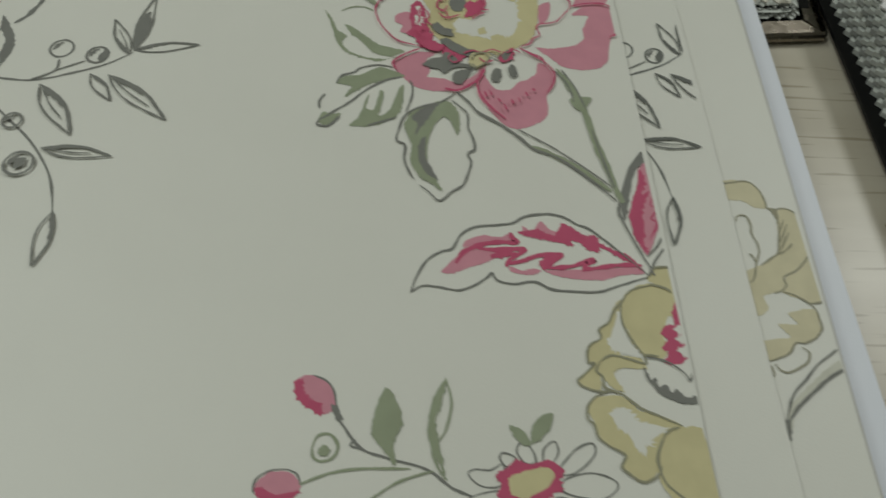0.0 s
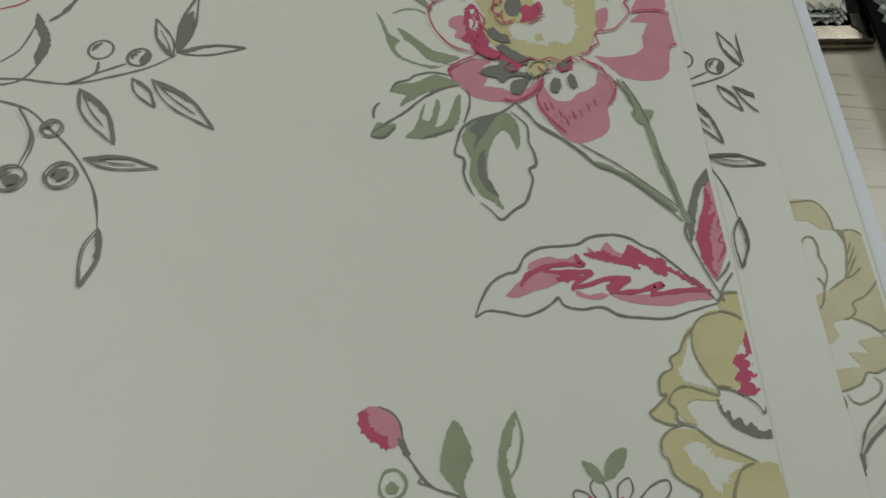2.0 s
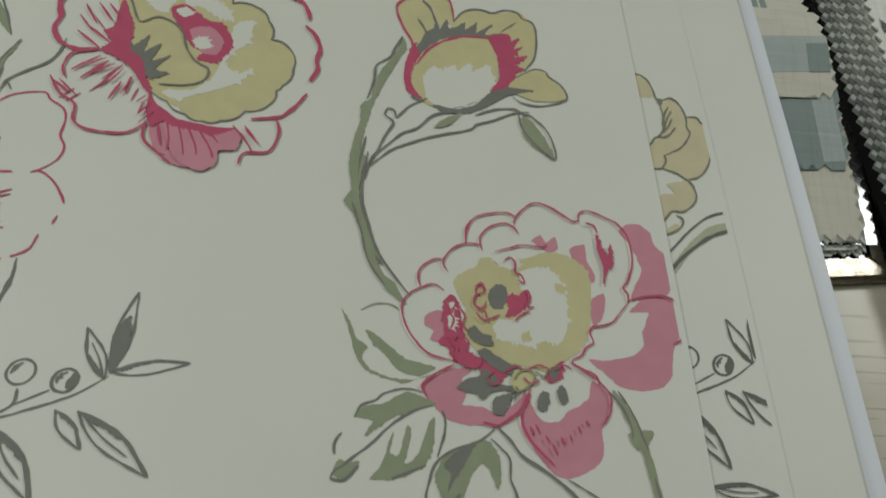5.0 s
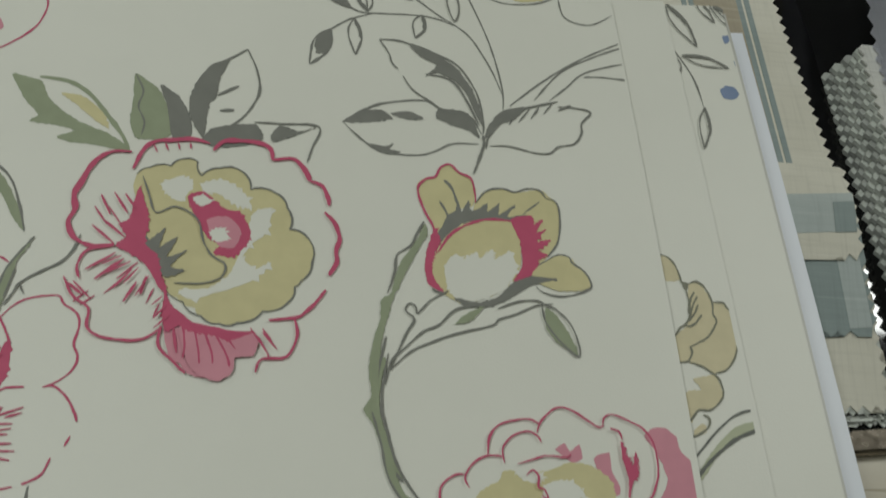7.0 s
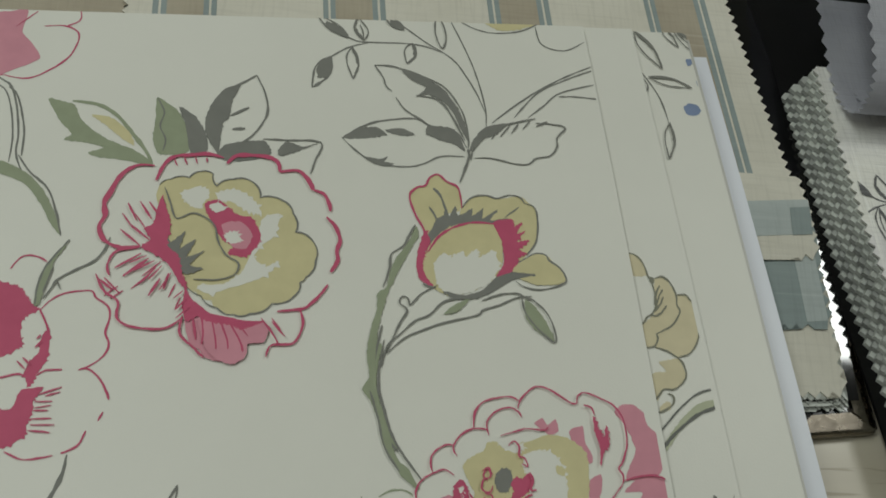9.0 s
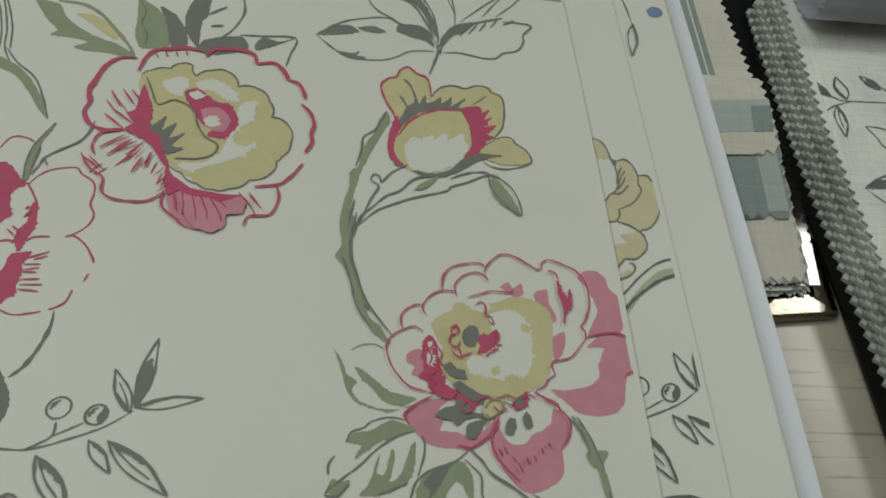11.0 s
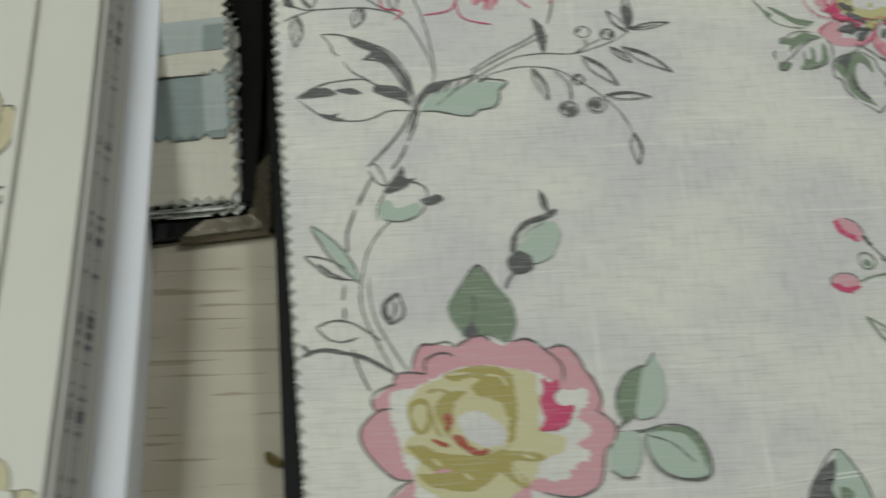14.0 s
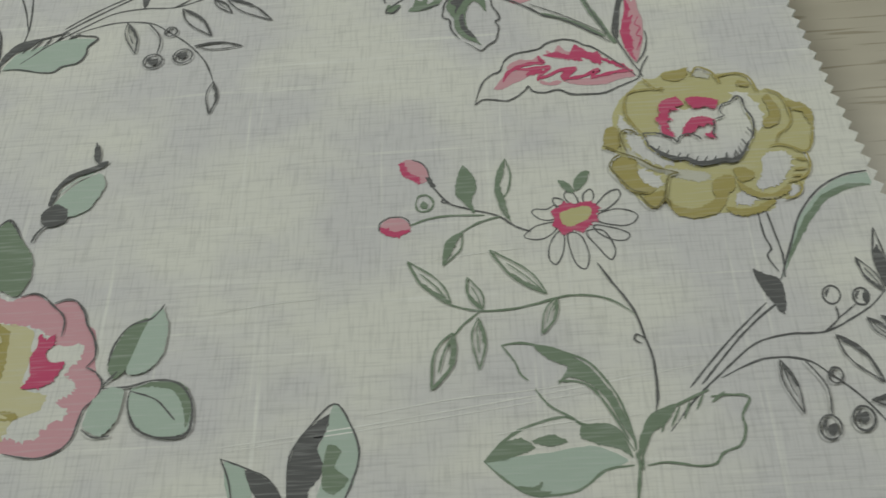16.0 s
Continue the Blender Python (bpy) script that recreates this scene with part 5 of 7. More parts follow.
    art.line("K", 0.60, [(3.5, -9), (3.7, -11.9), (2.1, -17), (0.2, -22.2)])
    art.line("K", 0.49, [(5, -9.7), (4.2, -13.5)])


def leaf_spray(art):
    art.line("K", 0.42, [(28.5, -22.6), (28.7, -14.7), (26.4, -1.3), (23, 10.1), (18.3, 22.6)])
    art.line("K", 0.46, [(28.6, -16.9), (25.7, -8.3), (20.5, 2), (15.9, 6.6), (11.2, 9.5), (5.5, 13.8), (-1.5, 19.8)])
    art.line("K", 0.46, [(15.9, 6.6), (9.2, 8.8), (1.6, 9.2), (-8.9, 8.3), (-15.4, 8.6), (-25.2, 14.6)])
    art.line("K", 0.46, [(-9.4, 8.4), (-17.3, 4.8), (-23.1, -0)])
    art.leaf("K", [(-22.8, 0.5), (-28.8, -13.2)], 4.94, True)
    art.leaf("K", [(-15.8, 5.5), (-15.4, -8.1)], 3.80, False)
    art.leaf("K", [(5, 9.6), (2.7, 0.4)], 3.80, False)
    art.leaf("K", [(-11.7, 8.6), (-13.7, 18.6)], 4.18, False)
    art.leaf("K", [(-16.9, 9.1), (-28, 18)], 3.42, True)
    art.leaf("K", [(2.1, 15), (-4.7, 20.4)], 3.04, True)
    art.line("K", 0.42, [(15, 8.6), (13, 14.8), (13.4, 21), (14.9, 21.7), (16.4, 17), (16.6, 12.1)], True)


def top_flower_edge(art):
    art.fill("Y", [(-14.7, 21.4), (4.8, 23.1), (-2.2, 19.3), (-9.5, 17.8)])
    art.line("K", 0.45, [(-24.4, 20.5), (-18.6, 17.3), (-11.6, 16.3), (-2.3, 18.3), (4.8, 22.6)])
    art.line("K", 0.41, [(3.8, 21.2), (5.5, 13.2), (13.6, 11.5), (21.6, 16.5)])
    art.line("K", 0.49, [(-15.5, -23), (-3, -11.6), (10, -2), (24.2, 6.2)])
    art.line("K", 0.49, [(-7.6, -20), (1.7, -8.6), (12.5, -1.7), (24, 4.2)])
    art.line("K", 0.45, [(-2.7, -19.5), (3.1, -14.1), (9.8, -7.7), (23.5, -2.3)])
    art.line("K", 0.45, [(9.2, -9.3), (15.3, -8.7), (24.5, -8.8)])


def berry_sprig(art):
    art.line("K", 0.47, [(-44.2, -11.1), (-36, -3.8), (-26.7, 2.4), (-15, 9.2), (-4, 10.7), (6.8, 10.3), (16.1, 13.1), (23.3, 16.3), (28.5, 20.2)])
    art.line("K", 0.47, [(-26.9, 1.1), (-13.6, 4.8), (-0.9, 3.5), (6.8, -1.7), (14.2, -8), (21, -16.7), (24.8, -26.9)])
    art.ring("K", 0.47, [(11.2, 20.3)], 2.78)
    art.ring("K", 0.47, [(20.3, 18.9)], 2.57)
    art.fill("K", [(21.9, 20.8), (23.1, 18.9), (21.6, 16.8), (20.6, 18.4)])
    art.line("K", 0.43, [(6.8, 10.3), (11.7, 13.4), (11.7, 16.9)])
    art.line("K", 0.43, [(11.3, 13.2), (17.9, 16.8)])
    art.leaf("K", [(28.6, 21), (44.2, 23.6)], 2.57, False)
    art.leaf("K", [(28.6, 20.7), (29.2, 38.5)], 3.43, True)
    art.leaf("K", [(27.9, 19.4), (21.1, 30.2)], 3.00, False)
    art.leaf("K", [(20.4, 12.9), (27.6, 5.3)], 2.57, False)
    art.leaf("K", [(24.8, 12.8), (42.1, 0.5)], 3.86, False)
    art.leaf("K", [(9.8, 9), (21.5, -4.8)], 4.28, False)
    art.leaf("K", [(16.2, -8.8), (32.8, -10.2)], 3.00, False)
    art.leaf("K", [(24.5, -25.2), (24.4, -38.6)], 3.43, False)
    art.leaf("K", [(-8.8, 4), (-4.1, -10.5)], 3.43, False)
    art.ring("K", 0.47, [(7.2, -1.7)], 2.14)
    art.ring("K", 0.47, [(2.6, -14.5)], 3.21)
    art.ring("K", 0.47, [(12.8, -13.2)], 3.21)
    art.fill("K", [(11.7, -12.2), (13.9, -11.7), (14.2, -13.7), (12.1, -14.6)])
    art.fill("K", [(1.5, -14.5), (4.2, -13.6), (4.7, -15.5), (2.4, -16.5)])
    art.line("K", 0.43, [(-1.4, 3.2), (3.8, -4.2), (3.7, -11.6)])


def twig(art):
    art.line("K", 0.57, [(-15.5, -19.1), (-5.5, -12), (6.4, -5.3), (12, -0)])
    art.line("K", 0.53, [(-17.5, -22.1), (-7.7, -15.6), (7.9, -6.4), (14.5, -3.8)])
    art.fill("K", [(8.8, 4.8), (12.7, 0.2), (13.4, -6.4), (11.8, -12.1), (10.1, -6.4), (9.4, -1.1)])
    art.line("K", 0.57, [(14.3, 1.6), (17, 11.1), (17.4, 22.2)])


def peony(art):
    art.fill("Y", [(-19.1, 21.5), (-16.2, 23.6), (-10.8, 24.6), (-7.8, 27.1), (-4.1, 26.5), (-2.8, 22.8), (1.9, 25.1), (7.5, 24.6), (10.2, 19.2), (16.7, 18.7), (20.1, 14.3), (21.1, 8), (26, 5.6), (27.2, -1.4), (24.6, -6.8), (23.1, -8.6), (21.7, -12.9), (15.6, -15.7), (9.7, -19.2), (5.3, -19.7), (0.7, -17.9), (-0.9, -15.6), (-5.5, -13.3), (-9.6, -8.6), (-14.2, 1.3), (-16.6, 11.7)], 0.14)
    art.fill("W", [(-12.7, 18.9), (-8.2, 21.8), (-4.6, 19.9), (-7.3, 14.2), (-10.5, 15.8)])
    art.fill("W", [(-2.6, 19.7), (2.9, 21.6), (8.8, 17.6), (10.9, 13.7), (7.3, 14.2), (1.5, 17.4), (-1.3, 17)])
    art.fill("W", [(11.3, 11.9), (16.1, 14.1), (15.1, 6.7), (11.7, 2.9), (9.6, -1), (13, -4), (17, -2), (12.5, -7.4), (6.3, -10.4), (-2.2, -13.5), (-5.4, -11.2), (1.7, -10.2), (6.3, -6.6), (8.2, -1.6), (10.4, 4.6)])
    art.fill("Y", [(-16.2, 15.3), (-14.2, 11.5), (-11.7, 11), (-8.7, 12.3), (-3.9, 9.9), (-2.1, 5.6), (1.3, 0.6), (5.4, -3), (4.5, -6.5), (1.6, -8.5), (-5.8, -9.4), (-10.5, -6.3), (-15.7, 1.3), (-16.9, 6.4)])
    art.fill("R", [(-5.7, 15.9), (-1.6, 17.5), (3.4, 13.1), (8.2, 11.8), (11.1, 6.5), (10.3, 2.9), (7.3, -1), (2.3, -0.4), (4, 2.5), (0.8, 3.8), (-1.9, 7.4), (-3.7, 10.8)])
    art.fill("P", [(-0.3, 9.3), (5.1, 10.5), (8.8, 6.3), (7.3, 1.6), (4.1, 1.4), (1.6, 4.1)])
    art.fill("W", [(0.7, 5.6), (3.7, 7), (5.7, 4.3), (3, 2.8)])
    art.fill("W", [(-4.3, 15.5), (-1.6, 16.4), (0.5, 14.4), (-2.3, 13.1)])
    art.line("K", 0.40, [(-19.1, 21.5), (-16.2, 23.6), (-10.8, 24.6), (-7.8, 27.1), (-4.1, 26.5), (-2.7, 22.3), (1.9, 25.1), (7.5, 24.6), (10.2, 19.2), (16.7, 18.7), (20.1, 14.3), (21.1, 8), (26, 5.6), (27.2, -1.4), (24.6, -6.8), (23.1, -8.6), (21.7, -12.9), (15.6, -15.7), (9.7, -19.2), (5.3, -19.7), (0.7, -17.9), (-4, -14.4), (-9.6, -8.9)], False, 0.14)
    art.line("R", 0.37, [(-29.8, -15.8), (-26.6, -12.7)])
    art.line("R", 0.37, [(-28, -16.6), (-24.9, -13.9)])
    art.line("R", 0.40, [(-20.5, -9.1), (-15.9, -4.2)])
    art.line("R", 0.40, [(-23, -13.3), (-18.8, -9)])
    art.line("R", 0.40, [(-12.7, -15.3), (-11.3, -11.1)])
    art.line("R", 0.40, [(-10.6, -18.7), (-9.5, -15.1)])
    art.line("R", 0.37, [(-28.3, 10.9), (-24.7, 5.9)])
    art.line("R", 0.37, [(-24.9, 11.1), (-21.2, 6.1)])
    art.line("R", 0.37, [(-7.1, -21.5), (-5.8, -27.7)])
    art.line("R", 0.37, [(-4.2, -21.4), (-2.6, -29.2)])
    art.line("R", 0.37, [(-1.2, -22.5), (1.5, -29.7)])
    art.line("R", 0.37, [(2.1, -23), (5, -29.6)])
    art.line("R", 0.37, [(10.6, -22.4), (13.1, -26.3)])
    art.line("R", 0.37, [(-16.1, 31), (-14.7, 28.4)])
    art.line("R", 0.37, [(-13, 31.6), (-12, 29.1)])
    art.line("R", 0.37, [(-9.8, 31.9), (-9.1, 29.7)])
    art.line("R", 0.37, [(-6.6, 32.2), (-6.3, 30.3)])
    art.line("K", 0.40, [(-17.5, 20.7), (-15.4, 15.4), (-13.1, 10.2), (-8.3, 12.3), (-2.6, 9.1), (-0.7, 3.1), (1.9, -1.1), (5.4, -3.5), (4.6, -7.2), (0.1, -9.1), (-6.6, -9.4)])
    art.fill("K", [(-16.7, 6.4), (-13.7, 2.2), (-10.1, 6.1), (-11.4, 0.1), (-7.1, 3.5), (-9.1, -2.5), (-4.4, -0.1), (-8, -4.8), (-4.3, -5.9), (-8.9, -7.9), (-11.9, -4.7), (-14.4, -0.7)])
    art.fill("R", [(-17.9, 17.4), (-15.7, 11.8), (-14.5, 6.5), (-14.9, 1.3), (-11.5, -1.9), (-10.4, -6.1), (-8.3, -12.1), (-10.5, -10.3), (-13.6, -5.4), (-16.8, -2.6), (-21.8, 0), (-19.5, 2.7), (-21.5, 6.1), (-19.3, 8), (-18.9, 13.3)])
    art.fill("R", [(-9.6, -8.6), (-6.9, -15), (-2.1, -19.4), (6.8, -21.1), (5.5, -22.9), (-0.4, -22.8), (-5.7, -20.9), (-8.7, -18.7), (-8.3, -15.1)])
    art.fill("P", [(-7.8, -21.5), (-5.8, -19.3), (-2.1, -20.3), (4, -23), (9.1, -21.6), (13.2, -23.1), (11.8, -27.1), (8.2, -28.8), (7.6, -32.7), (3.2, -34.1), (-1.1, -33.1), (-3, -30.7), (-5.7, -29.3)])
    art.line("R", 1.02, [(-21.2, 27.9), (-25.9, 27.6), (-29.4, 24.9), (-31.3, 21.4), (-32.4, 17.7), (-33.7, 14), (-32.9, 9.7), (-34, 6.1), (-32.7, 2.4), (-30.3, 0.4), (-27, -0.5), (-22.1, 0.2)])
    art.line("R", 0.98, [(-20.3, 22.7), (-18.2, 29.1), (-15.3, 31.8), (-10.7, 32.6), (-5.9, 33.4), (-1.5, 32.3)])
    art.line("R", 1.10, [(-0.4, 30.3), (2.2, 33.4), (7.1, 34), (12, 33.7), (14.7, 32), (15.4, 28.7)])
    art.line("R", 0.98, [(15.5, 28.7), (20.5, 29.6), (23.2, 27.6), (24.9, 24.9), (25.6, 22.8)])
    art.line("R", 0.79, [(25.6, 23), (29, 21.6), (30.7, 17.9), (31, 15.7)])
    art.line("R", 0.98, [(29.9, 13.6), (32.6, 10.6), (34.1, 6.1), (33.3, 2.5), (33.5, -1.1), (31.6, -4.9)])
    art.line("R", 0.75, [(31, -9), (28.7, -12.6), (26.4, -15.2), (24.1, -17), (17.2, -18.2)])
    art.line("R", 0.58, [(-22.2, -0.2), (-28.3, -1.9), (-30.1, -6.3), (-29.1, -9.7)])
    art.line("R", 0.58, [(-32.8, -9.4), (-29.9, -14.5), (-25.9, -17.5), (-25.6, -22.2), (-22.4, -24.6), (-16, -25.3), (-11.8, -24.5), (-8.2, -21.5)])
    art.line("R", 0.58, [(-8.5, -21.2), (-8.5, -26.3), (-4.9, -30), (-1.6, -33.1)])
    art.line("R", 0.58, [(23.3, -17), (24.4, -21.9), (22.1, -27.6), (16.1, -28.6), (14.8, -32.1)])
    art.line("R", 0.53, [(-27.1, 14.2), (-24.1, 8.5)])
    art.line("R", 0.53, [(-23.9, 15.1), (-20, 9.3)])
    art.line("R", 0.53, [(-21.2, 15), (-18.1, 10.7)])
    art.line("R", 0.53, [(-28.2, 5.3), (-22.1, 0.3)])
    art.line("R", 0.53, [(-25.8, 7.2), (-19.9, 2.4)])
    art.line("R", 0.66, [(-28, -7.2), (-21.5, -2.2)])
    art.line("R", 0.66, [(-25.5, -9.7), (-19.3, -3.7)])
    art.line("R", 0.66, [(-21, -11.9), (-17, -6.5)])
    art.line("R", 0.66, [(-14.3, -13.1), (-13.3, -8.1)])
    art.line("R", 0.66, [(-18.1, -15.5), (-15.5, -9.9)])
    art.line("R", 0.53, [(-32.1, -10.7), (-27.7, -14.1)])
    art.line("R", 0.53, [(-30.4, -10.5), (-25.9, -14.9)])
    art.line("R", 0.58, [(-5.6, -21.1), (-4.1, -28)])
    art.line("R", 0.58, [(-2.7, -22.1), (-0.4, -29.4)])
    art.line("R", 0.58, [(0.3, -22.8), (3.2, -29.3)])
    art.line("R", 0.58, [(4, -23), (7, -30)])
    art.line("R", 0.53, [(12.8, -20.7), (16.3, -24.9)])
    art.line("R", 0.53, [(15.8, -20.6), (18.7, -24.8)])
    art.fill("P", [(-4.1, -22.5), (-2.9, -20.2), (0.7, -20.8), (3.6, -22.2), (8, -22.7), (13.6, -21.7), (15.2, -23.9), (14, -27.8), (9.8, -28.7), (9.4, -32.4), (6.1, -34.8), (1.8, -33.5), (-1.2, -30.6)])
    art.fill("R", [(-8.4, -15), (-4.6, -17.2), (0.7, -20.8), (9.3, -21.6), (13.6, -21.7), (8.1, -24.2), (3.7, -22.9), (-1.3, -22.4), (-4.3, -21), (-6.9, -22.6), (-8.2, -19.7)])
    art.line("R", 0.4, [(-3.3, -20.9), (-2.4, -25.5), (-2.5, -29.2)])
    art.line("R", 0.4, [(-0.7, -20.8), (0.9, -26.8), (1.5, -30.5)])
    art.line("R", 0.4, [(1.4, -21), (4.1, -27.4), (4.6, -30.4)])
    art.line("R", 0.4, [(3.5, -20.9), (7.7, -28), (8.6, -31)])
    art.line("R", 0.4, [(5.7, -21.3), (9.7, -26.4)])
    art.line("R", 0.4, [(13.6, -21.7), (16.8, -26.1), (17.9, -28.4)])
    art.line("R", 0.4, [(15.8, -21.6), (19.7, -26)])
    art.line("R", 0.4, [(-24.4, -5.6), (-19.8, -2.9)])
    art.line("R", 0.4, [(-22.7, -7.9), (-17.5, -4.4)])
    art.line("R", 0.4, [(-18.6, -10.5), (-15.4, -5.9)])
    art.line("R", 0.4, [(-15.4, -13.8), (-12.7, -8.1)])
    art.line("R", 0.4, [(-11.2, -15.9), (-8.9, -13.5)])
    art.line("R", 0.4, [(-10.5, -19.5), (-7.6, -15.8)])
    art.line("R", 0.4, [(-10.1, -22), (-6.7, -18.3)])


def peony_leaves(art):
    art.fill("G", [(-40.9, 2.8), (-36.9, 2.4), (-33, 1.3), (-30.8, -3.2), (-27.3, -6.8), (-22.3, -10.1), (-18.2, -11.7), (-14.2, -13.2), (-10.2, -15.7), (-8.3, -18.6), (-15.6, -17.3), (-24.4, -16.6), (-26.8, -15.3), (-22.8, -13.1), (-28.5, -11.9), (-34.3, -11.5), (-32.5, -9.2), (-36.4, -4.8)])
    art.line("G", 0.97, [(-33.8, 2.8), (-26.4, 2.2), (-20.5, -1.2), (-15.1, -7.5), (-10.4, -13.8), (-8.2, -18.7)])
    art.fill("Y", [(-27.8, -1.7), (-22, -2.3), (-16.5, -6.7), (-14.3, -11.7), (-19.4, -8.3), (-24, -4.5)])
    art.fill("G", [(-9.6, 6.7), (-6.8, 5.3), (-3, 2.5), (-0.1, -3), (1.6, -12.1), (-3.5, -14), (-7.4, -13.5), (-9.2, -8.9), (-9.1, -3)])
    art.fill("K", [(-2.6, 3.8), (2, 1.2), (5.7, -4.5), (7, -11.6), (2.3, -13), (-0.1, -3)])
    art.line("K", 0.39, [(-9.4, 6.7), (-6.8, 1.3), (-7.6, -3.8), (-5.5, -8.5), (-5.9, -12.8)])
    art.fill("K", [(10, -12.1), (6.1, -5.4), (5.6, 0.6), (7.8, 8), (10.8, 12.5), (15.3, 14.3), (13, 7.5), (12.5, 1.3), (10.9, -0.9), (10.5, -6)])
    art.line("K", 0.49, [(20, 18.8), (23, 11.8), (24.1, 4.6), (21.7, -1.9), (18.6, -6.2), (15.1, -8.9)])
    art.line("K", 0.49, [(20, 18.8), (15.8, 15.2), (11.3, 12.4)])
    art.line("K", 0.81, [(12.8, 2.1), (18.3, 5.8)])
    art.line("K", 0.81, [(13.8, -2.9), (17.7, -2.3)])
    art.fill("K", [(9.7, -13.1), (12.2, -8.8), (18.6, -7), (23.9, -6.5), (25.8, -10.7), (22.2, -13), (14.2, -14.7)])
    art.fill("K", [(27.9, -9.5), (30.3, -5.9), (35.4, -7.4), (40, -5.6), (34.1, -8.9), (28.8, -11.4)])
    art.line("K", 0.45, [(23.2, -5.7), (30.6, -5.4), (40.8, -5.3), (39.2, -12.2), (38, -17.1)])


def left_blossom(art):
    art.fill("R", [(-18.8, 10.2), (-12.9, 10.3), (-10.5, 9.7), (-8, 6.9), (-6.1, 4.4), (-4.1, 3.2), (-7, 1.1), (-7.9, -0.9), (-7.5, -4.7), (-6.7, -7.5), (-9.2, -9.9), (-14.7, -11.6)])
    art.fill("R", [(-1.6, -3.1), (-0.3, -4.3), (0.2, -10), (-0.3, -12.8), (-1.7, -15.6), (-3, -19.2), (-4.4, -16.6), (-5.1, -16.6), (-3.8, -12), (-2, -9.1), (-2.7, -6.9)])
    art.fill("R", [(-4.5, -20.2), (0.4, -19.6), (-1.2, -22.7), (-0.9, -26.3), (-1.6, -28.9), (-1.7, -32.3), (-4.7, -35), (-10.1, -36), (-12, -25.8), (-6.4, -25.6)])
    art.line("R", 0.45, [(-13.7, 15.1), (-12, 18.3), (-9.9, 19.6), (-6.7, 19), (-4.6, 17.7)])
    art.line("R", 0.45, [(-3.8, 3.2), (-1.6, 6.2), (1.9, 8.4), (7.9, 9.4), (9.7, 7.3), (13.2, 4.7), (14, 1.2), (13.5, -3.1), (14.8, -6.1), (14.3, -9.3), (11.8, -12.2), (8.3, -14.2)])
    art.line("R", 0.45, [(8.3, -14.2), (10.5, -13.7), (13.8, -16.2), (16.3, -20.3), (17, -22.2)])
    art.line("R", 0.45, [(16.1, -25.6), (15.2, -28)])
    art.line("R", 0.45, [(12.7, -30.7), (11.4, -34.5), (8.8, -36.3), (7.5, -36.8)])
    art.line("R", 0.45, [(5.8, -37.5), (2.1, -38.3), (-1.3, -38.6), (-5.8, -36.7)])
    art.line("R", 0.45, [(-1.6, -16.1), (0.3, -14.6), (4.4, -14.2)])
    art.line("R", 0.45, [(-4.1, 3.2), (-2, -0.6), (-0.5, -3.8)])
    art.line("R", 0.45, [(-10.8, -17.2), (-6.4, -15.8), (-4.4, -16.6)])
    art.line("R", 0.45, [(-1.7, -19.7), (0.7, -19.3)])
    art.line("R", 0.45, [(-0.7, -21.5), (5.1, -19.1)])
    art.line("R", 0.45, [(1.5, -21.7), (4.9, -20.4)])
    art.line("R", 0.45, [(-0.8, -23.3), (3.4, -23.1)])
    art.line("R", 0.45, [(-0.5, -25), (3.3, -24.2)])
    art.line("R", 0.45, [(-1, -25.7), (2.8, -25.6)])
    art.line("R", 0.45, [(-1, -28), (3.9, -27.7)])
    art.line("R", 0.45, [(-0.8, -29.6), (4.9, -29.4)])
    art.line("R", 0.45, [(-1.2, -31.1), (4.2, -31.5)])
    art.line("R", 0.45, [(-7.1, -12.2), (-4.8, -14.4)])
    art.line("R", 0.45, [(-5.8, -11.2), (-3.5, -13.3)])
    art.line("R", 0.45, [(-2.5, -4.5), (-3.3, -5.8)])
    art.line("R", 0.45, [(-1.8, -6.3), (-3.4, -8.3)])
    art.fill("G", [(-5.8, 4.4), (-6, 10), (-4.6, 15.7), (-1.8, 22.1), (-0.4, 23.6), (-2.7, 18.3), (-3.4, 13.1), (-4.1, 8.1), (-4.6, 4.5)])
    art.line("K", 0.45, [(-5.5, 4.4), (-5.8, 10), (-4.7, 16.1), (-1.4, 22.5), (0.1, 25.1)])
    art.line("K", 0.45, [(-3.8, 6.1), (-2.1, 9.8), (-1, 12.3), (3.1, 15.6), (7.4, 18.5), (9.7, 22.2), (10.7, 26.5)])
    art.line("K", 0.4, [(-1.3, 12.2), (0.2, 9.3)])
    art.line("K", 0.4, [(-2.8, 15.8), (-3.6, 11.1), (-4.1, 8.1)])


def left_blossom_stem(art):
    art.line("K", 0.85, [(3.7, 2.7), (3.7, -1.6), (2.8, -5.9), (1.2, -10.6), (-1, -14.7), (-3.5, -17.3)])


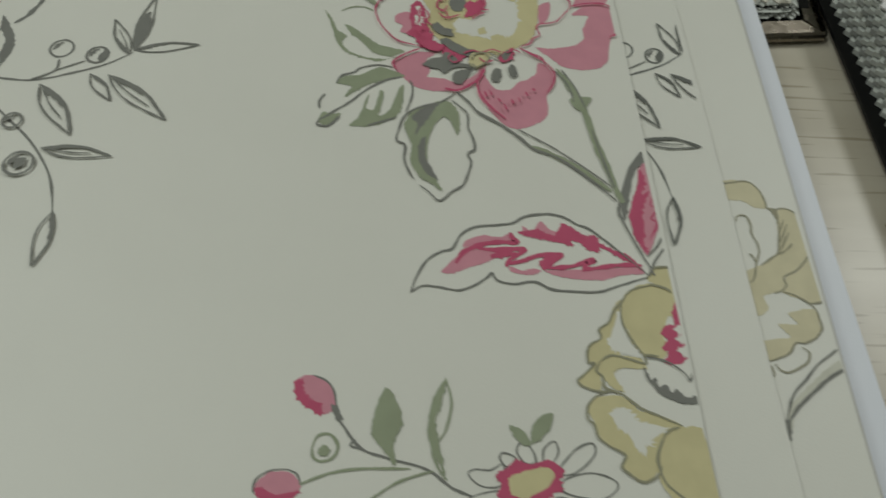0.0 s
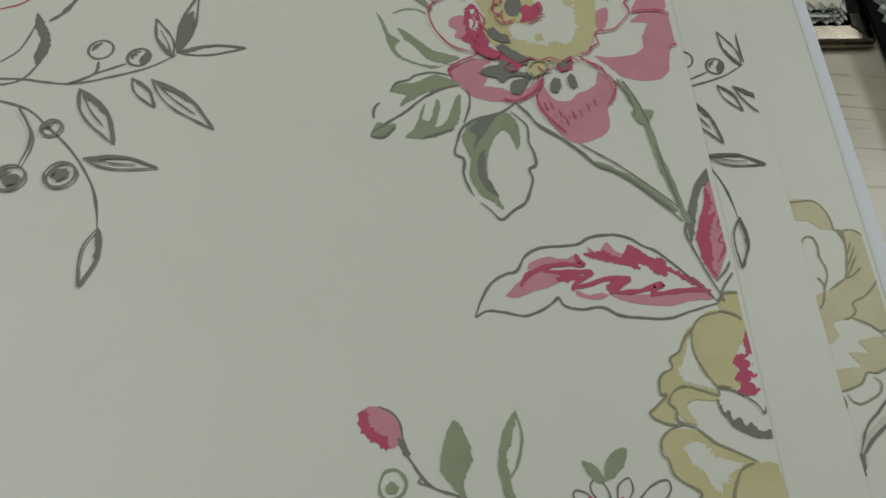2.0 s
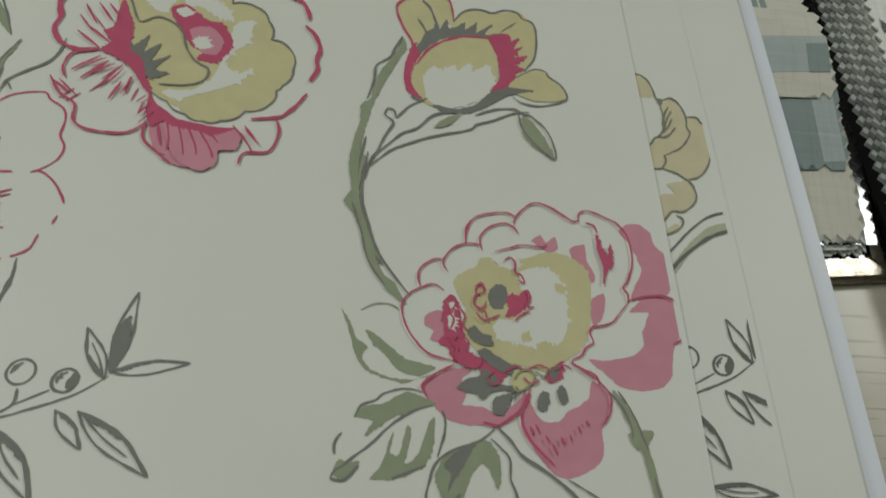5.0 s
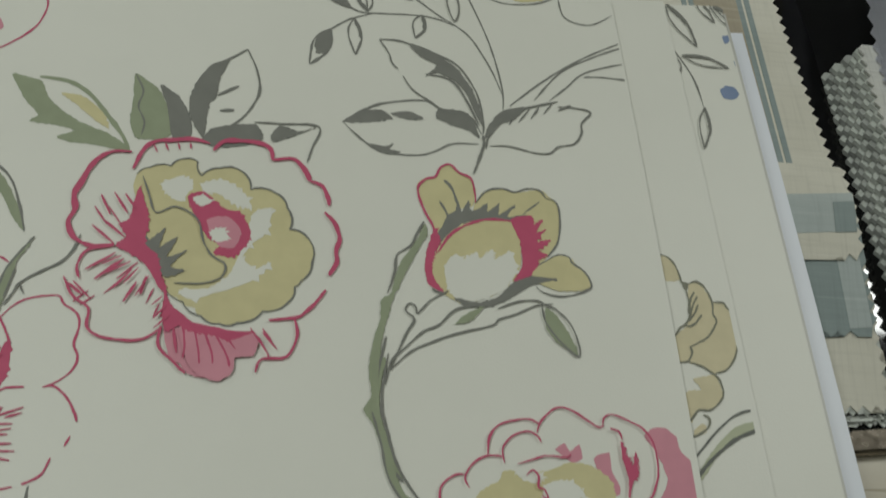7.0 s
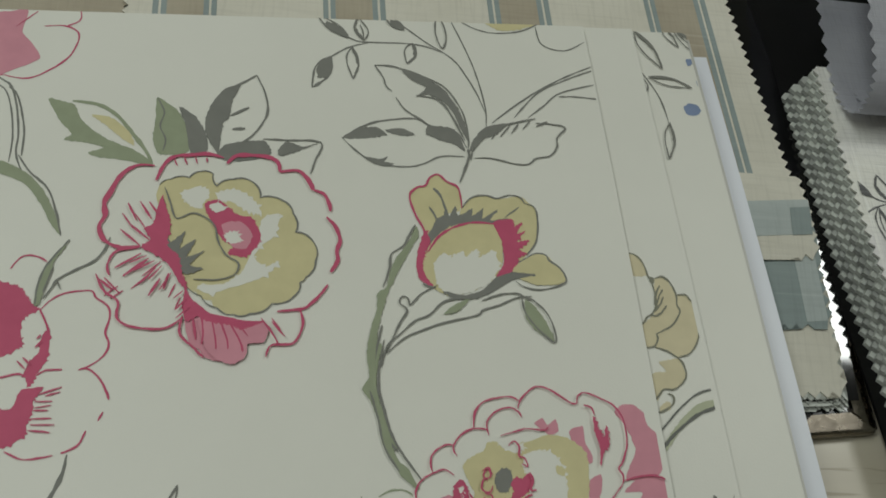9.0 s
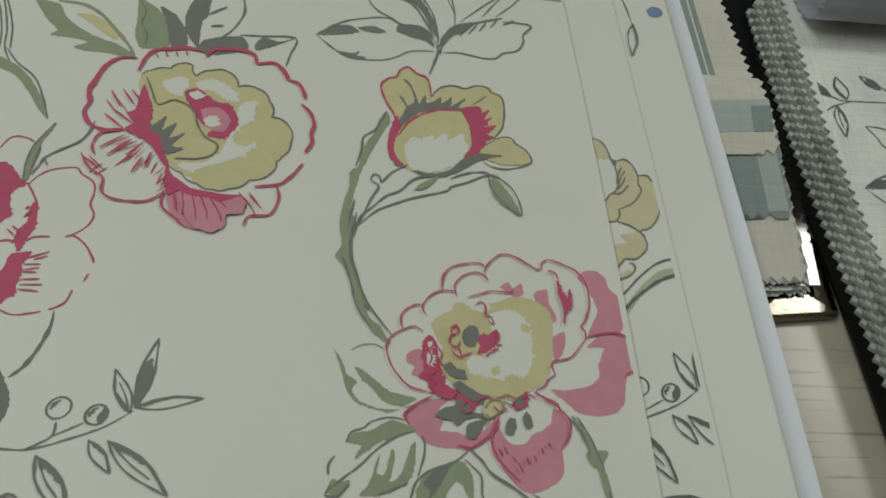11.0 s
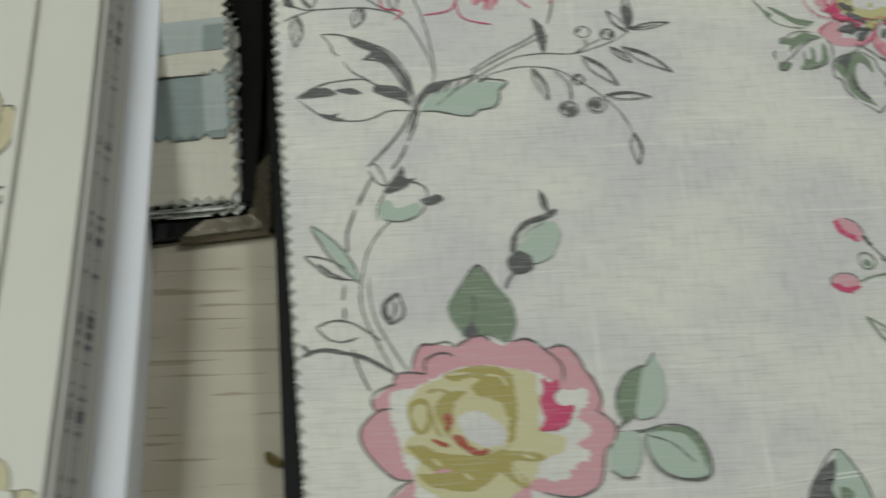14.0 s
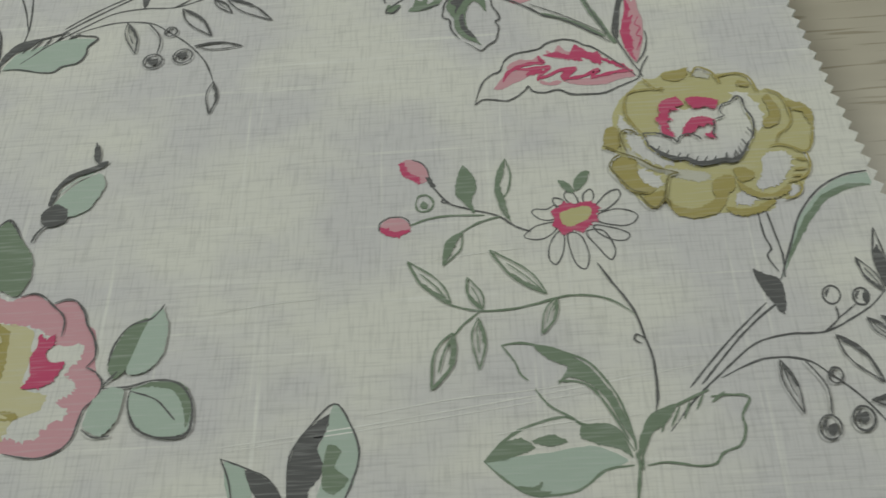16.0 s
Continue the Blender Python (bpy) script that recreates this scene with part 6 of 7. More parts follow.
def corner_blossom(art):
    art.fill("P", [(-14.5, 33.7), (-10.2, 36.5), (-5.3, 37.7), (-5.8, 28.9), (-2.7, 25), (0.7, 19.1), (-6.5, 13.7), (-10.7, 11.6)])
    art.line("R", 0.39, [(9.4, 41.6), (10.2, 35.9), (6.7, 32.7)])
    art.line("R", 0.39, [(0.1, 31.8), (6.4, 32.7), (10.5, 29.8), (9.4, 22.3), (5.5, 16.6), (-1.5, 11.2), (-9.2, 11.7)])
    art.line("R", 0.36, [(-7.7, 30.7), (-2.4, 37.6)])
    art.line("K", 0.45, [(-6.3, 7.4), (-3.4, 4.4), (0, -6.9), (0.7, -16.6)])
    art.fill("G", [(-5.5, -18.6), (-0.9, -20), (3.9, -22.9), (8.4, -27.9), (11.6, -33.6), (14.3, -41.3), (11.7, -38.4), (7.9, -31.8), (2.9, -25.8), (-4.8, -22.5)])
    art.line("K", 0.45, [(-0.1, -16.3), (3.7, -21.8), (9.1, -26.7), (12.6, -34.9), (14.5, -41.6)])


def bud(art):
    art.fill("Y", [(-17.3, 37.5), (-15.1, 40.2), (-12.4, 40.8), (-10.5, 44.4), (-7.8, 45.2), (-5.2, 42.8), (-2.2, 41.2), (-0.8, 38.4), (-1.5, 32.4), (-5.8, 30.6), (-9.6, 24.6), (-12.3, 20.3), (-13, 26.2), (-15.4, 31.4)])
    art.fill("Y", [(-1.4, 31.8), (1.6, 37), (7.1, 38.4), (12.5, 37.8), (18.1, 39.2), (20.7, 37), (22.6, 35.4), (23.4, 30.7), (22.3, 22.8), (18.9, 17.7), (15.9, 14.6), (14.7, 20.5), (12.6, 28), (6.4, 28.5), (1.1, 28.2)])
    art.fill("K", [(-11.7, 22.2), (-8.7, 28.8), (-6.5, 30.5), (-5.7, 33.5), (-4.8, 30.2), (-2.8, 33.9), (-2.3, 30.8), (-0.1, 31.4), (2.5, 33.5), (2.7, 30.8), (6.1, 33.8), (5.8, 30.2), (10.7, 33.7), (8.3, 29.6), (14.1, 30.8), (10, 28.6), (1.1, 28), (-4.3, 26.5), (-7.9, 23.4), (-10.8, 19.5)])
    art.line("K", 0.68, [(-9.6, 40.1), (-7.3, 37.3), (-5.9, 32.5)])
    art.line("K", 0.51, [(-11, 33.1), (-9, 29.4), (-8.6, 26.5)])
    art.line("K", 0.44, [(17.8, 35.2), (12.9, 30.9)])
    art.fill("Y", [(-11.5, 18.9), (-7.9, 23.7), (-3.4, 26.9), (2.9, 28.3), (9.9, 27.8), (11.4, 22.2), (11.2, 14.7), (8.5, 9), (3, 5.2), (-3.9, 2.7), (-8.8, 3.7), (-12.8, 7.9), (-13.5, 13.3)])
    art.fill("W", [(-8.6, 15.4), (-6.5, 16.9), (-4.5, 15.6), (-0.9, 18), (-0, 15.9), (3.3, 19), (4.1, 16.1), (8.5, 18.6), (10, 12.7), (5.9, 7.1), (-0.5, 3.6), (-7.2, 3.8), (-9.5, 8.1), (-9.9, 12.6)])
    art.fill("R", [(-12.2, 24.4), (-14.1, 19.6), (-15.3, 13.2), (-14.5, 7.8), (-10.3, 5), (-12.8, 9.3), (-13.5, 13.3), (-12.5, 17), (-11, 20.7)])
    art.fill("R", [(9.1, 28.7), (15, 30.5), (15.7, 27.8), (18.3, 29.3), (16.2, 25.1), (19.2, 26.5), (16.3, 22.5), (20.3, 23.1), (16.4, 19.6), (19, 18.5), (16.1, 16.4), (16.8, 12.9), (13, 11.3), (9.1, 9.8), (11.7, 14.7), (11.4, 22.2)])
    art.line("R", 0.61, [(-11.6, 17), (-8.8, 21.8), (-6.1, 24.4), (-2.5, 26.6), (2.9, 28.3), (10, 28.2)])
    art.line("R", 0.54, [(-12, 16.6), (-12.4, 22.5), (-13.3, 25.8), (-15.4, 29.9), (-17.1, 36.5), (-14.6, 39.9), (-12.1, 40.7), (-10.5, 44), (-7.8, 45.2), (-5.2, 42.8), (-1.9, 41.1), (-0.9, 36.8), (-0.7, 33.3)])
    art.line("K", 0.44, [(-0.7, 33.3), (2.5, 37.4), (7.1, 38.6), (10.7, 37.7), (14.5, 39.2), (18.1, 38.8), (19.7, 36.4)])
    art.line("K", 0.44, [(19.7, 36.4), (22.6, 35.4), (23.4, 30.7), (22.3, 22.8), (18.9, 17.7)])
    art.fill("Y", [(13.9, 11.1), (16.9, 15.5), (21.6, 18.4), (25.2, 17.7), (29.2, 13.8), (30.8, 10), (27.7, 8.2), (20.6, 7.8)])
    art.line("K", 0.44, [(16, 14.9), (21.6, 18.4), (24.9, 18.2), (25.9, 16.4), (29.2, 13.8), (30.8, 10.2), (29.5, 8.3), (23.1, 6.1), (17.8, 6.6), (15, 8.5)])
    art.fill("K", [(-7.5, 3.8), (-0.5, 2.9), (4.8, 5.2), (8.5, 9), (13.9, 11.5), (21.3, 11), (14, 8.8), (8.2, 5), (2.8, 2.1), (-3.9, 1.5)])
    art.line("K", 0.44, [(-9.6, 4.9), (-12.1, 5.3), (-13.4, 6.1)])
    art.fill("G", [(-15.2, 25.5), (-17.4, 20.3), (-21, 14.6), (-23, 10), (-24.3, 4.2), (-26.9, 2), (-27, -3.2), (-28.5, -8.2), (-29.7, -14.8), (-29.6, -19.6), (-28.9, -24), (-30.9, -27.8), (-28.2, -32), (-26, -38), (-24.7, -44.4), (-21.4, -44.4), (-23.6, -38), (-25.9, -32), (-27.2, -27.4), (-26.5, -19.5), (-25.5, -14.7), (-27, -13.1), (-26.1, -6.5), (-24.4, 0.4), (-21.8, 7.5), (-19.2, 12.9), (-16.5, 18.6), (-14.5, 22.4)])
    art.line("K", 0.51, [(-15.5, 26.1), (-17.4, 22.2), (-19.2, 18.4), (-22.8, 15.4), (-23.5, 10), (-25.3, 4.1)])
    art.line("K", 0.51, [(-25.5, -8.1), (-27.2, -16.4), (-28.2, -23.1)])
    art.line("K", 0.57, [(-26.7, -25.8), (-26.5, -32), (-24.3, -40.9), (-21.1, -45.3)])
    art.line("K", 0.44, [(-24.1, -16.6), (-20.7, -7.9), (-18.2, -3.1), (-20.5, -0.7), (-19.6, 1.4), (-17.9, 0.7), (-17.3, -1.2), (-13.9, 2.6), (-9.2, 5.6)])
    art.line("K", 0.51, [(-25.7, -21.1), (-24, -14.6), (-20, -10.4), (-15.8, -6.2), (-11.7, -4.2), (-7, 0.5), (-0.6, 1.8)])
    art.line("K", 0.47, [(-24.4, -17.1), (-19.2, -12), (-14.3, -9.4), (-7.7, -6.6), (2.4, -3.6), (4.3, -1.8), (9.5, 0.2), (14.9, 2.9), (19.5, 3.6)])
    art.line("K", 0.44, [(4.1, 1.3), (9.8, 3.7), (15, 4.3), (17.7, 3), (20.4, 2.2)])
    art.fill("G", [(17.3, 2.3), (19.9, 0.6), (23, -4.5), (25.3, -10.7), (20.7, -8.1), (17.2, -3.9)])
    art.line("K", 0.44, [(16.3, 3.1), (16.9, -1.3), (20, -6.4), (25.4, -11.2), (25.4, -6.2), (23.2, -1), (19.2, 2.7)])
    art.fill("G", [(-7.5, -3.7), (-4, -0.4), (0.3, 1.5), (-3.3, -2.5)])


def cloth_rose(art):
    art.fill("P", [(-35.1, -4.3), (-34.3, -0.1), (-32.1, 3.5), (-28.1, 3.7), (-22, 2.9), (-18.9, 4.2), (-15.3, 6), (-12.6, 5.8), (-10.1, 3.9), (-6.7, 2.4), (-3, 3.9), (0.5, 4.3), (6.4, 0.7), (10, 1.7), (13.4, 1), (16.5, -2.8), (17.9, -6.5), (20.3, -8.5), (21.5, -13), (21.9, -17.4), (23.1, -21.5), (25.3, -24.5), (24.4, -28.7), (21.3, -32), (20.6, -35.3), (19.8, -39.3), (17.3, -42.5), (13, -44.4), (1.7, -43), (-1.5, -41.9), (-1.1, -47.3), (-5.5, -51.9), (-15.2, -53.8), (-26.4, -52.6), (-37.5, -48.2), (-42.3, -44.1), (-35.7, -37.9), (-40.6, -37.4), (-45.5, -33.4), (-49.7, -28.2), (-51, -23.9), (-49.7, -20.6), (-46.3, -16.9), (-47.5, -14), (-41.1, -8.6), (-39.7, -6)])
    art.fill("W", [(-41.6, -11.3), (-36.8, -10.6), (-31.6, -9), (-24.6, -5.7), (-19.3, -4.1), (-10.6, -4.1), (-3.7, -5.6), (3.1, -6.8), (5.6, -8.4), (9.5, -12.5), (18.1, -12.8), (16.8, -17.2), (13.8, -21.4), (17.7, -24.2), (16.6, -26.7), (13, -29.1), (16.8, -32.6), (10.5, -36.5), (10.3, -38.9), (5.3, -39.6), (0.5, -38.1), (-4.6, -40), (-9.9, -45.4), (-24.5, -46.4), (-34.2, -43.6), (-34.9, -37.9), (-38, -32), (-38.8, -27.8), (-40.4, -22.7), (-42, -17.4)])
    art.fill("L", [(-33.4, -10.7), (-26.4, -7.4), (-17.6, -4.2), (-8.9, -4.5), (2.2, -7.2), (2.7, -12.2), (3.1, -17.5), (2.5, -24.4), (9.8, -27.3), (8.6, -31.4), (2.5, -33.7), (-1.2, -39.3), (-8.1, -43.9), (-24.4, -44), (-32.5, -40.5), (-34.8, -36.3), (-33.1, -32.2), (-38, -29.5), (-37.1, -26.2), (-34.6, -24.6), (-36.6, -19.4), (-36.5, -15)])
    art.fill("D", [(-25.5, -6.5), (-21.1, -4.9), (-15.8, -3.9), (-8.9, -4.5), (-4.7, -7.4), (-4, -13.7), (-4, -20.7), (-5.3, -27.5), (-7.8, -27.4), (-7, -20.6), (-7.9, -16.2), (-11.2, -14.3), (-15.4, -13.2), (-17, -10.5), (-14.3, -8.3), (-17.7, -7.4), (-22.1, -8.5)])
    art.fill("D", [(-28.4, -16.2), (-25.7, -12.8), (-21.4, -11.6), (-18.8, -12.2), (-22.4, -15.1), (-23.4, -19.9), (-24.5, -25.9), (-26.1, -23.2), (-27.7, -19.7)])
    art.line("D", 1.3, [(-36.1, -18.5), (-35.5, -15.6), (-32.6, -14.3), (-30.4, -16.1), (-30.2, -20.5), (-32, -23.9), (-34.5, -22.9), (-36.1, -18.5)])
    art.line("D", 0.8, [(-30.8, -11.7), (-27.4, -11), (-24, -12)])
    art.line("D", 0.7, [(-29.3, -18.8), (-28.3, -23.2), (-26.7, -25.8)])
    art.fill("D", [(-37.1, -27.9), (-32.1, -28.1), (-28.8, -29.9), (-23.9, -31), (-15.6, -31.8), (-8.9, -30.4), (-2.2, -31), (2.7, -32), (2.9, -33.7), (-2.4, -33.5), (-6.6, -33.3), (-5.9, -35.8), (-2.1, -40.1), (-3.1, -41.6), (-7, -39.1), (-10.1, -36.5), (-12.7, -38.8), (-16.1, -40.6), (-18.6, -41.8), (-24.3, -41.3), (-30.8, -39.4), (-34, -36.3), (-29.1, -36.2), (-32.3, -33.1), (-34.7, -30.5)])
    art.line("L", 0.8, [(-29.7, -31.9), (-27, -34.3)])
    art.line("L", 0.9, [(-3.1, -32), (0.6, -33.1)])
    art.line("L", 1.0, [(-6.7, -35.5), (-3.3, -40.2)])
    art.line("L", 0.8, [(-20.8, -36.5), (-18, -38.6)])
    art.line("P", 0.9, [(-29.4, -35.9), (-24.1, -35.6)])
    art.line("L", 0.7, [(-24.6, -6.6), (-17.6, -6)])
    art.line("L", 0.9, [(-12.5, -6.9), (-8.2, -7.8), (-6.3, -10.8)])
    art.fill("L", [(-22.4, -16.5), (-18, -14), (-11.3, -15.5), (-7.2, -18.8), (-6.8, -24), (-7.9, -29.1), (-13.9, -30.2), (-18.7, -27.8), (-22.8, -25.1)])
    art.fill("W", [(-21.4, -20), (-16.6, -18.1), (-10, -21.3), (-8, -24.8), (-8.8, -28.7), (-14.6, -28.8), (-20.3, -25.2)])
    art.line("N", 1.5, [(-25.4, -18.6), (-24.2, -21.3), (-25.3, -23.6)])
    art.line("N", 1.6, [(-23.3, -25.4), (-21.2, -26.9), (-18.8, -29.5), (-15.6, -30.8), (-13.2, -30)])
    art.line("N", 1.0, [(-29.6, -26.2), (-27.1, -27.5), (-24.6, -28.4)])
    art.fill("R", [(4.7, -8.7), (6.6, -10.6), (9, -9.2), (9.2, -12.5), (7.6, -14.2), (8.3, -16.9), (10.7, -17.8), (13.3, -17.9), (12.1, -21.4), (10.1, -23.9), (7.5, -25), (2.5, -24.8), (4.4, -21.9), (3.8, -18.4), (3.2, -15.8), (4.6, -13.2)])
    art.line("K", 0.41, [(-35.7, -37.9), (-40.6, -37.4), (-45.5, -33.4), (-49.7, -28.2), (-51, -23.9), (-49.7, -20.6), (-45.4, -16.9), (-41.2, -16.4)])
    art.line("K", 0.41, [(-46.3, -16.9), (-47.5, -14), (-46.3, -11.1), (-41.9, -9.1), (-40.2, -9)])
    art.line("K", 0.41, [(-41.1, -9.1), (-39.7, -5.6), (-35.8, -5.2), (-31, -5.8)])
    art.line("K", 0.41, [(-35.1, -4.3), (-34.3, -0.1), (-32.1, 3.5), (-28.1, 3.7), (-24.2, 4.4), (-22, 2.9)])
    art.line("K", 0.41, [(-31, -5.8), (-31.1, -1.8), (-28.7, -0), (-25.2, 0.8), (-22.1, -0.3)])
    art.line("K", 0.41, [(-22, 2.5), (-18.9, 4.2), (-15.3, 6), (-12.6, 5.8), (-10.4, 4.2)])
    art.line("K", 0.41, [(-3.9, 3.6), (0.5, 4.3), (3.9, 2.7), (6.8, -0), (9.6, -2.5), (11.1, -5.3), (11.1, -9.9)])
    art.line("K", 0.41, [(6.9, 0.7), (10, 1.7), (13.4, 1), (16.5, -2.8), (17.9, -6.5), (20.8, -11.2), (22, -16.5), (19.9, -19.6)])
    art.line("K", 0.41, [(19.9, -19.6), (23.1, -21.5), (25.3, -24.5), (24.4, -28.7), (21.3, -32), (19.8, -39.3), (17.3, -42.5), (13, -44.4), (8.1, -44.5), (1.7, -43)])
    art.line("K", 0.41, [(-35.7, -37.9), (-39.8, -40.2), (-42.3, -43.8), (-37.5, -48.2), (-26.4, -52.6), (-15.2, -53.8), (-5.5, -51.9), (-1.1, -47.3)])
    art.fill("G", [(-17.1, 5.7), (-21.7, 10.5), (-23.2, 16.8), (-19.6, 21.7), (-16, 26.7), (-13.6, 30), (-10.3, 26.6), (-6.3, 21.4), (-2.9, 16.3), (-2.1, 9.4), (-5, 3.6), (-11.1, 6.3)])
    art.line("K", 0.48, [(-17, 6.3), (-14.9, 14.2), (-15.3, 19.8)])
    art.line("K", 0.44, [(-21.2, 19.8), (-19, 23.1), (-14.5, 29.4), (-11.8, 29.5), (-7.8, 23.1)])
    art.fill("K", [(-18.9, 6.1), (-16, 10.7), (-14.1, 6)])
    art.fill("Q", [(-0.4, 34.2), (4.6, 40.9), (12.3, 45.5), (14.8, 40.7), (11.1, 32.1), (4.7, 29.9)])
    art.fill("K", [(-3, 32.4), (0.7, 34.8), (4.4, 32.7), (4.8, 28.3), (-0.3, 26.6), (-3, 28.7)])
    art.line("K", 1.29, [(-1.4, 34.3), (0.1, 41), (4.3, 45.2), (10.2, 47.2), (14.4, 49.6)])
    art.line("Q", 0.44, [(0.9, 38.8), (5.1, 43), (10.7, 45.5)])
    art.fill("K", [(9.2, 57.6), (11.3, 53.8), (11.5, 49), (9.5, 51.4)])
    art.line("K", 0.55, [(-4.5, 21.6), (-3.3, 24.8), (-1.4, 27)])
    art.fill("G", [(27.7, -13.3), (30.7, -7.8), (35.9, -6.1), (36.3, -13.6), (31.7, -20.8), (28.4, -23.7), (26.1, -19.7)])
    art.fill("Q", [(35.9, -6.1), (39.4, -3.3), (41.6, -10), (41, -17.4), (36.9, -22.2), (31.5, -21.7)])
    art.line("K", 0.44, [(26.1, -19.7), (27.1, -13.3), (30.7, -8), (36.5, -6.1), (39.7, -1.8)])
    art.line("K", 0.55, [(25.3, -25.9), (29.2, -21.6)])
    art.fill("Q", [(33.8, -27.1), (39.7, -25.3), (46.9, -25.7), (51.1, -32.1), (50.7, -39.4), (44.9, -40.9), (38.3, -38.8), (34, -33.4)])
    art.fill("G", [(34.1, -27.3), (39.4, -26.4), (45.6, -28), (49, -33.1), (50.1, -38.7), (51.2, -33), (47.7, -25.9), (39.7, -25.2)])
    art.line("K", 0.48, [(25.6, -26.3), (33.1, -26.2), (39.8, -24.8), (46.8, -26.1), (51.1, -32.1), (50.7, -40.1), (43.1, -40.8), (36.7, -37.9), (33.6, -31.7), (33.8, -27.1)])
    art.line("K", 0.41, [(34, -27.6), (41.2, -30.4), (47, -36.3)])
    art.fill("Q", [(23.9, -29.4), (27.6, -26.2), (31.9, -27.2), (31.3, -34.9), (27.5, -39.8), (22.3, -36.7)])
    art.line("K", 0.37, [(22.1, -37.7), (25.5, -39.9), (30, -39.7)])


def cloth_vine(art):
    art.line("K", 0.50, [(6.9, -47.1), (1.8, -37.2), (-2, -29.4), (-4.1, -21.5), (-3.3, -11.4), (-1.4, -3.2), (3.1, 4.1), (8, 8.5)])
    art.line("K", 0.46, [(10.7, -46.1), (5.4, -37.3), (0.8, -28.5), (-1.3, -19.6), (-1.4, -13.5)])
    art.line("K", 0.77, [(-8.4, -4.3), (-8.5, 3.3), (-5.9, 11.8)])
    art.line("K", 0.77, [(-5.2, 13.1), (-2.2, 20.1), (0.2, 24.5)])
    art.line("K", 0.85, [(-1.5, 28.6), (5.3, 36.4), (10.7, 43.8), (14.2, 51.5)])
    art.line("K", 0.77, [(6.4, 26.7), (9.7, 31.7), (11.8, 36.7)])
    art.line("K", 0.77, [(12.4, 38.1), (14.4, 43.3), (16.2, 50.5)])
    art.line("K", 0.46, [(-2.3, 28.2), (1, 29.1), (4.6, 21.3), (1.5, 21.8), (-1.6, 26.8)])
    art.fill("Q", [(1.6, 12.5), (5.2, 15.1), (7.8, 11.5), (14.9, 13.4), (15.8, 9.2), (10.2, 6.7), (3.4, 7.1)])
    art.line("K", 0.46, [(1.5, 7.3), (1.8, 12.7), (4.5, 18.2), (7.6, 19), (12.8, 21.6), (17.5, 19.3), (18.1, 14.4), (15.5, 9), (9.2, 6.5), (3.5, 7.5)])
    art.fill("K", [(15.8, 14.5), (22.1, 16.3), (23.6, 13.9), (18.7, 12.2)])
    art.fill("K", [(8, 24.9), (10.1, 28), (11.2, 23), (14.3, 23), (9.9, 19), (3.5, 17.8)])
    art.fill("Q", [(-3.9, -15.9), (-10.5, -8.8), (-15.3, -2.1), (-20.5, 6), (-12.7, -0), (-7.4, -6.2), (-5, -11.4)])
    art.line("K", 0.46, [(-3.9, -15.9), (-11.4, -8.8), (-16.1, -2.5), (-20.5, 6), (-12.7, -0), (-7.5, -6.8), (-4.8, -12.6)])
    art.line("K", 0.46, [(-4.4, -14.5), (-13.6, -12.8), (-18.4, -9.1), (-22.1, -5.1), (-15.6, -6.2), (-8.7, -10.1)])
    art.line("K", 0.88, [(-18, -8), (-13.5, -11.6), (-9.9, -13.3)])
    art.line("K", 0.42, [(-18.1, -30), (-13, -28), (-7.5, -28.7), (-3.1, -31.3), (2.4, -35.3)])
    art.line("K", 0.42, [(-18.1, -30), (-14.4, -33.9), (-9.9, -35.2), (-4.9, -34)])
    art.leaf("K", [(5.1, -30), (7.8, -19.4)], 6.53, False)
    art.line("K", 1.04, [(-22.8, -39.7), (-16.5, -37.6), (-9.3, -38.8), (-1.9, -41.1), (7, -46.7)])
    art.line("K", 0.77, [(-23.5, -35), (-20.1, -37.7)])
    art.line("K", 0.58, [(-9.2, -15.8), (-9.8, -21)])
    art.line("K", 0.58, [(-9.3, -23.4), (-9.1, -28.1)])
    art.line("K", 0.50, [(-6.5, -37.7), (-4.4, -44.6), (-1.1, -51.5)])


def dark_leaves(art):
    art.fill("Q", [(10.8, 13), (15.4, 7.2), (17.9, -0.3), (16.8, -7.4), (13.6, -12.8), (7.5, -12.6), (9.1, -5.7), (7.1, 0.2), (9.1, 6)])
    art.fill("K", [(0.1, -11.4), (-0.1, -3.6), (1.2, 2.2), (4.5, 6.5), (9.7, 10.2), (8.8, 4.8), (7, 1.1), (9, -4.2), (5.5, -9.5), (4.7, -12.5), (0.8, -12.4)])
    art.fill("G", [(9.6, 1.8), (13.1, 0.5), (11.8, -4.1), (15.5, -7.1), (11.9, -10.7), (8.7, -8.5)])
    art.line("K", 0.40, [(0.1, -11.4), (-0, -0.7), (3.9, 5.8), (10.8, 13), (15.5, 6.8), (17.9, -0.7), (16.1, -8.5), (14.1, -13)])
    art.fill("Q", [(-16.9, -1.4), (-10.9, -4), (-8.7, -12), (-14.3, -11.8)])
    art.fill("K", [(-11.2, -3.8), (-5, -6.4), (-0.8, -12.3), (-6.9, -12.1)])
    art.line("K", 0.35, [(-17.9, -0.5), (-11.3, -3.1), (-5, -6.2), (-0.9, -11.7)])
    art.line("K", 0.35, [(-17.9, -0.5), (-15.3, -5.8), (-13.8, -11.8)])


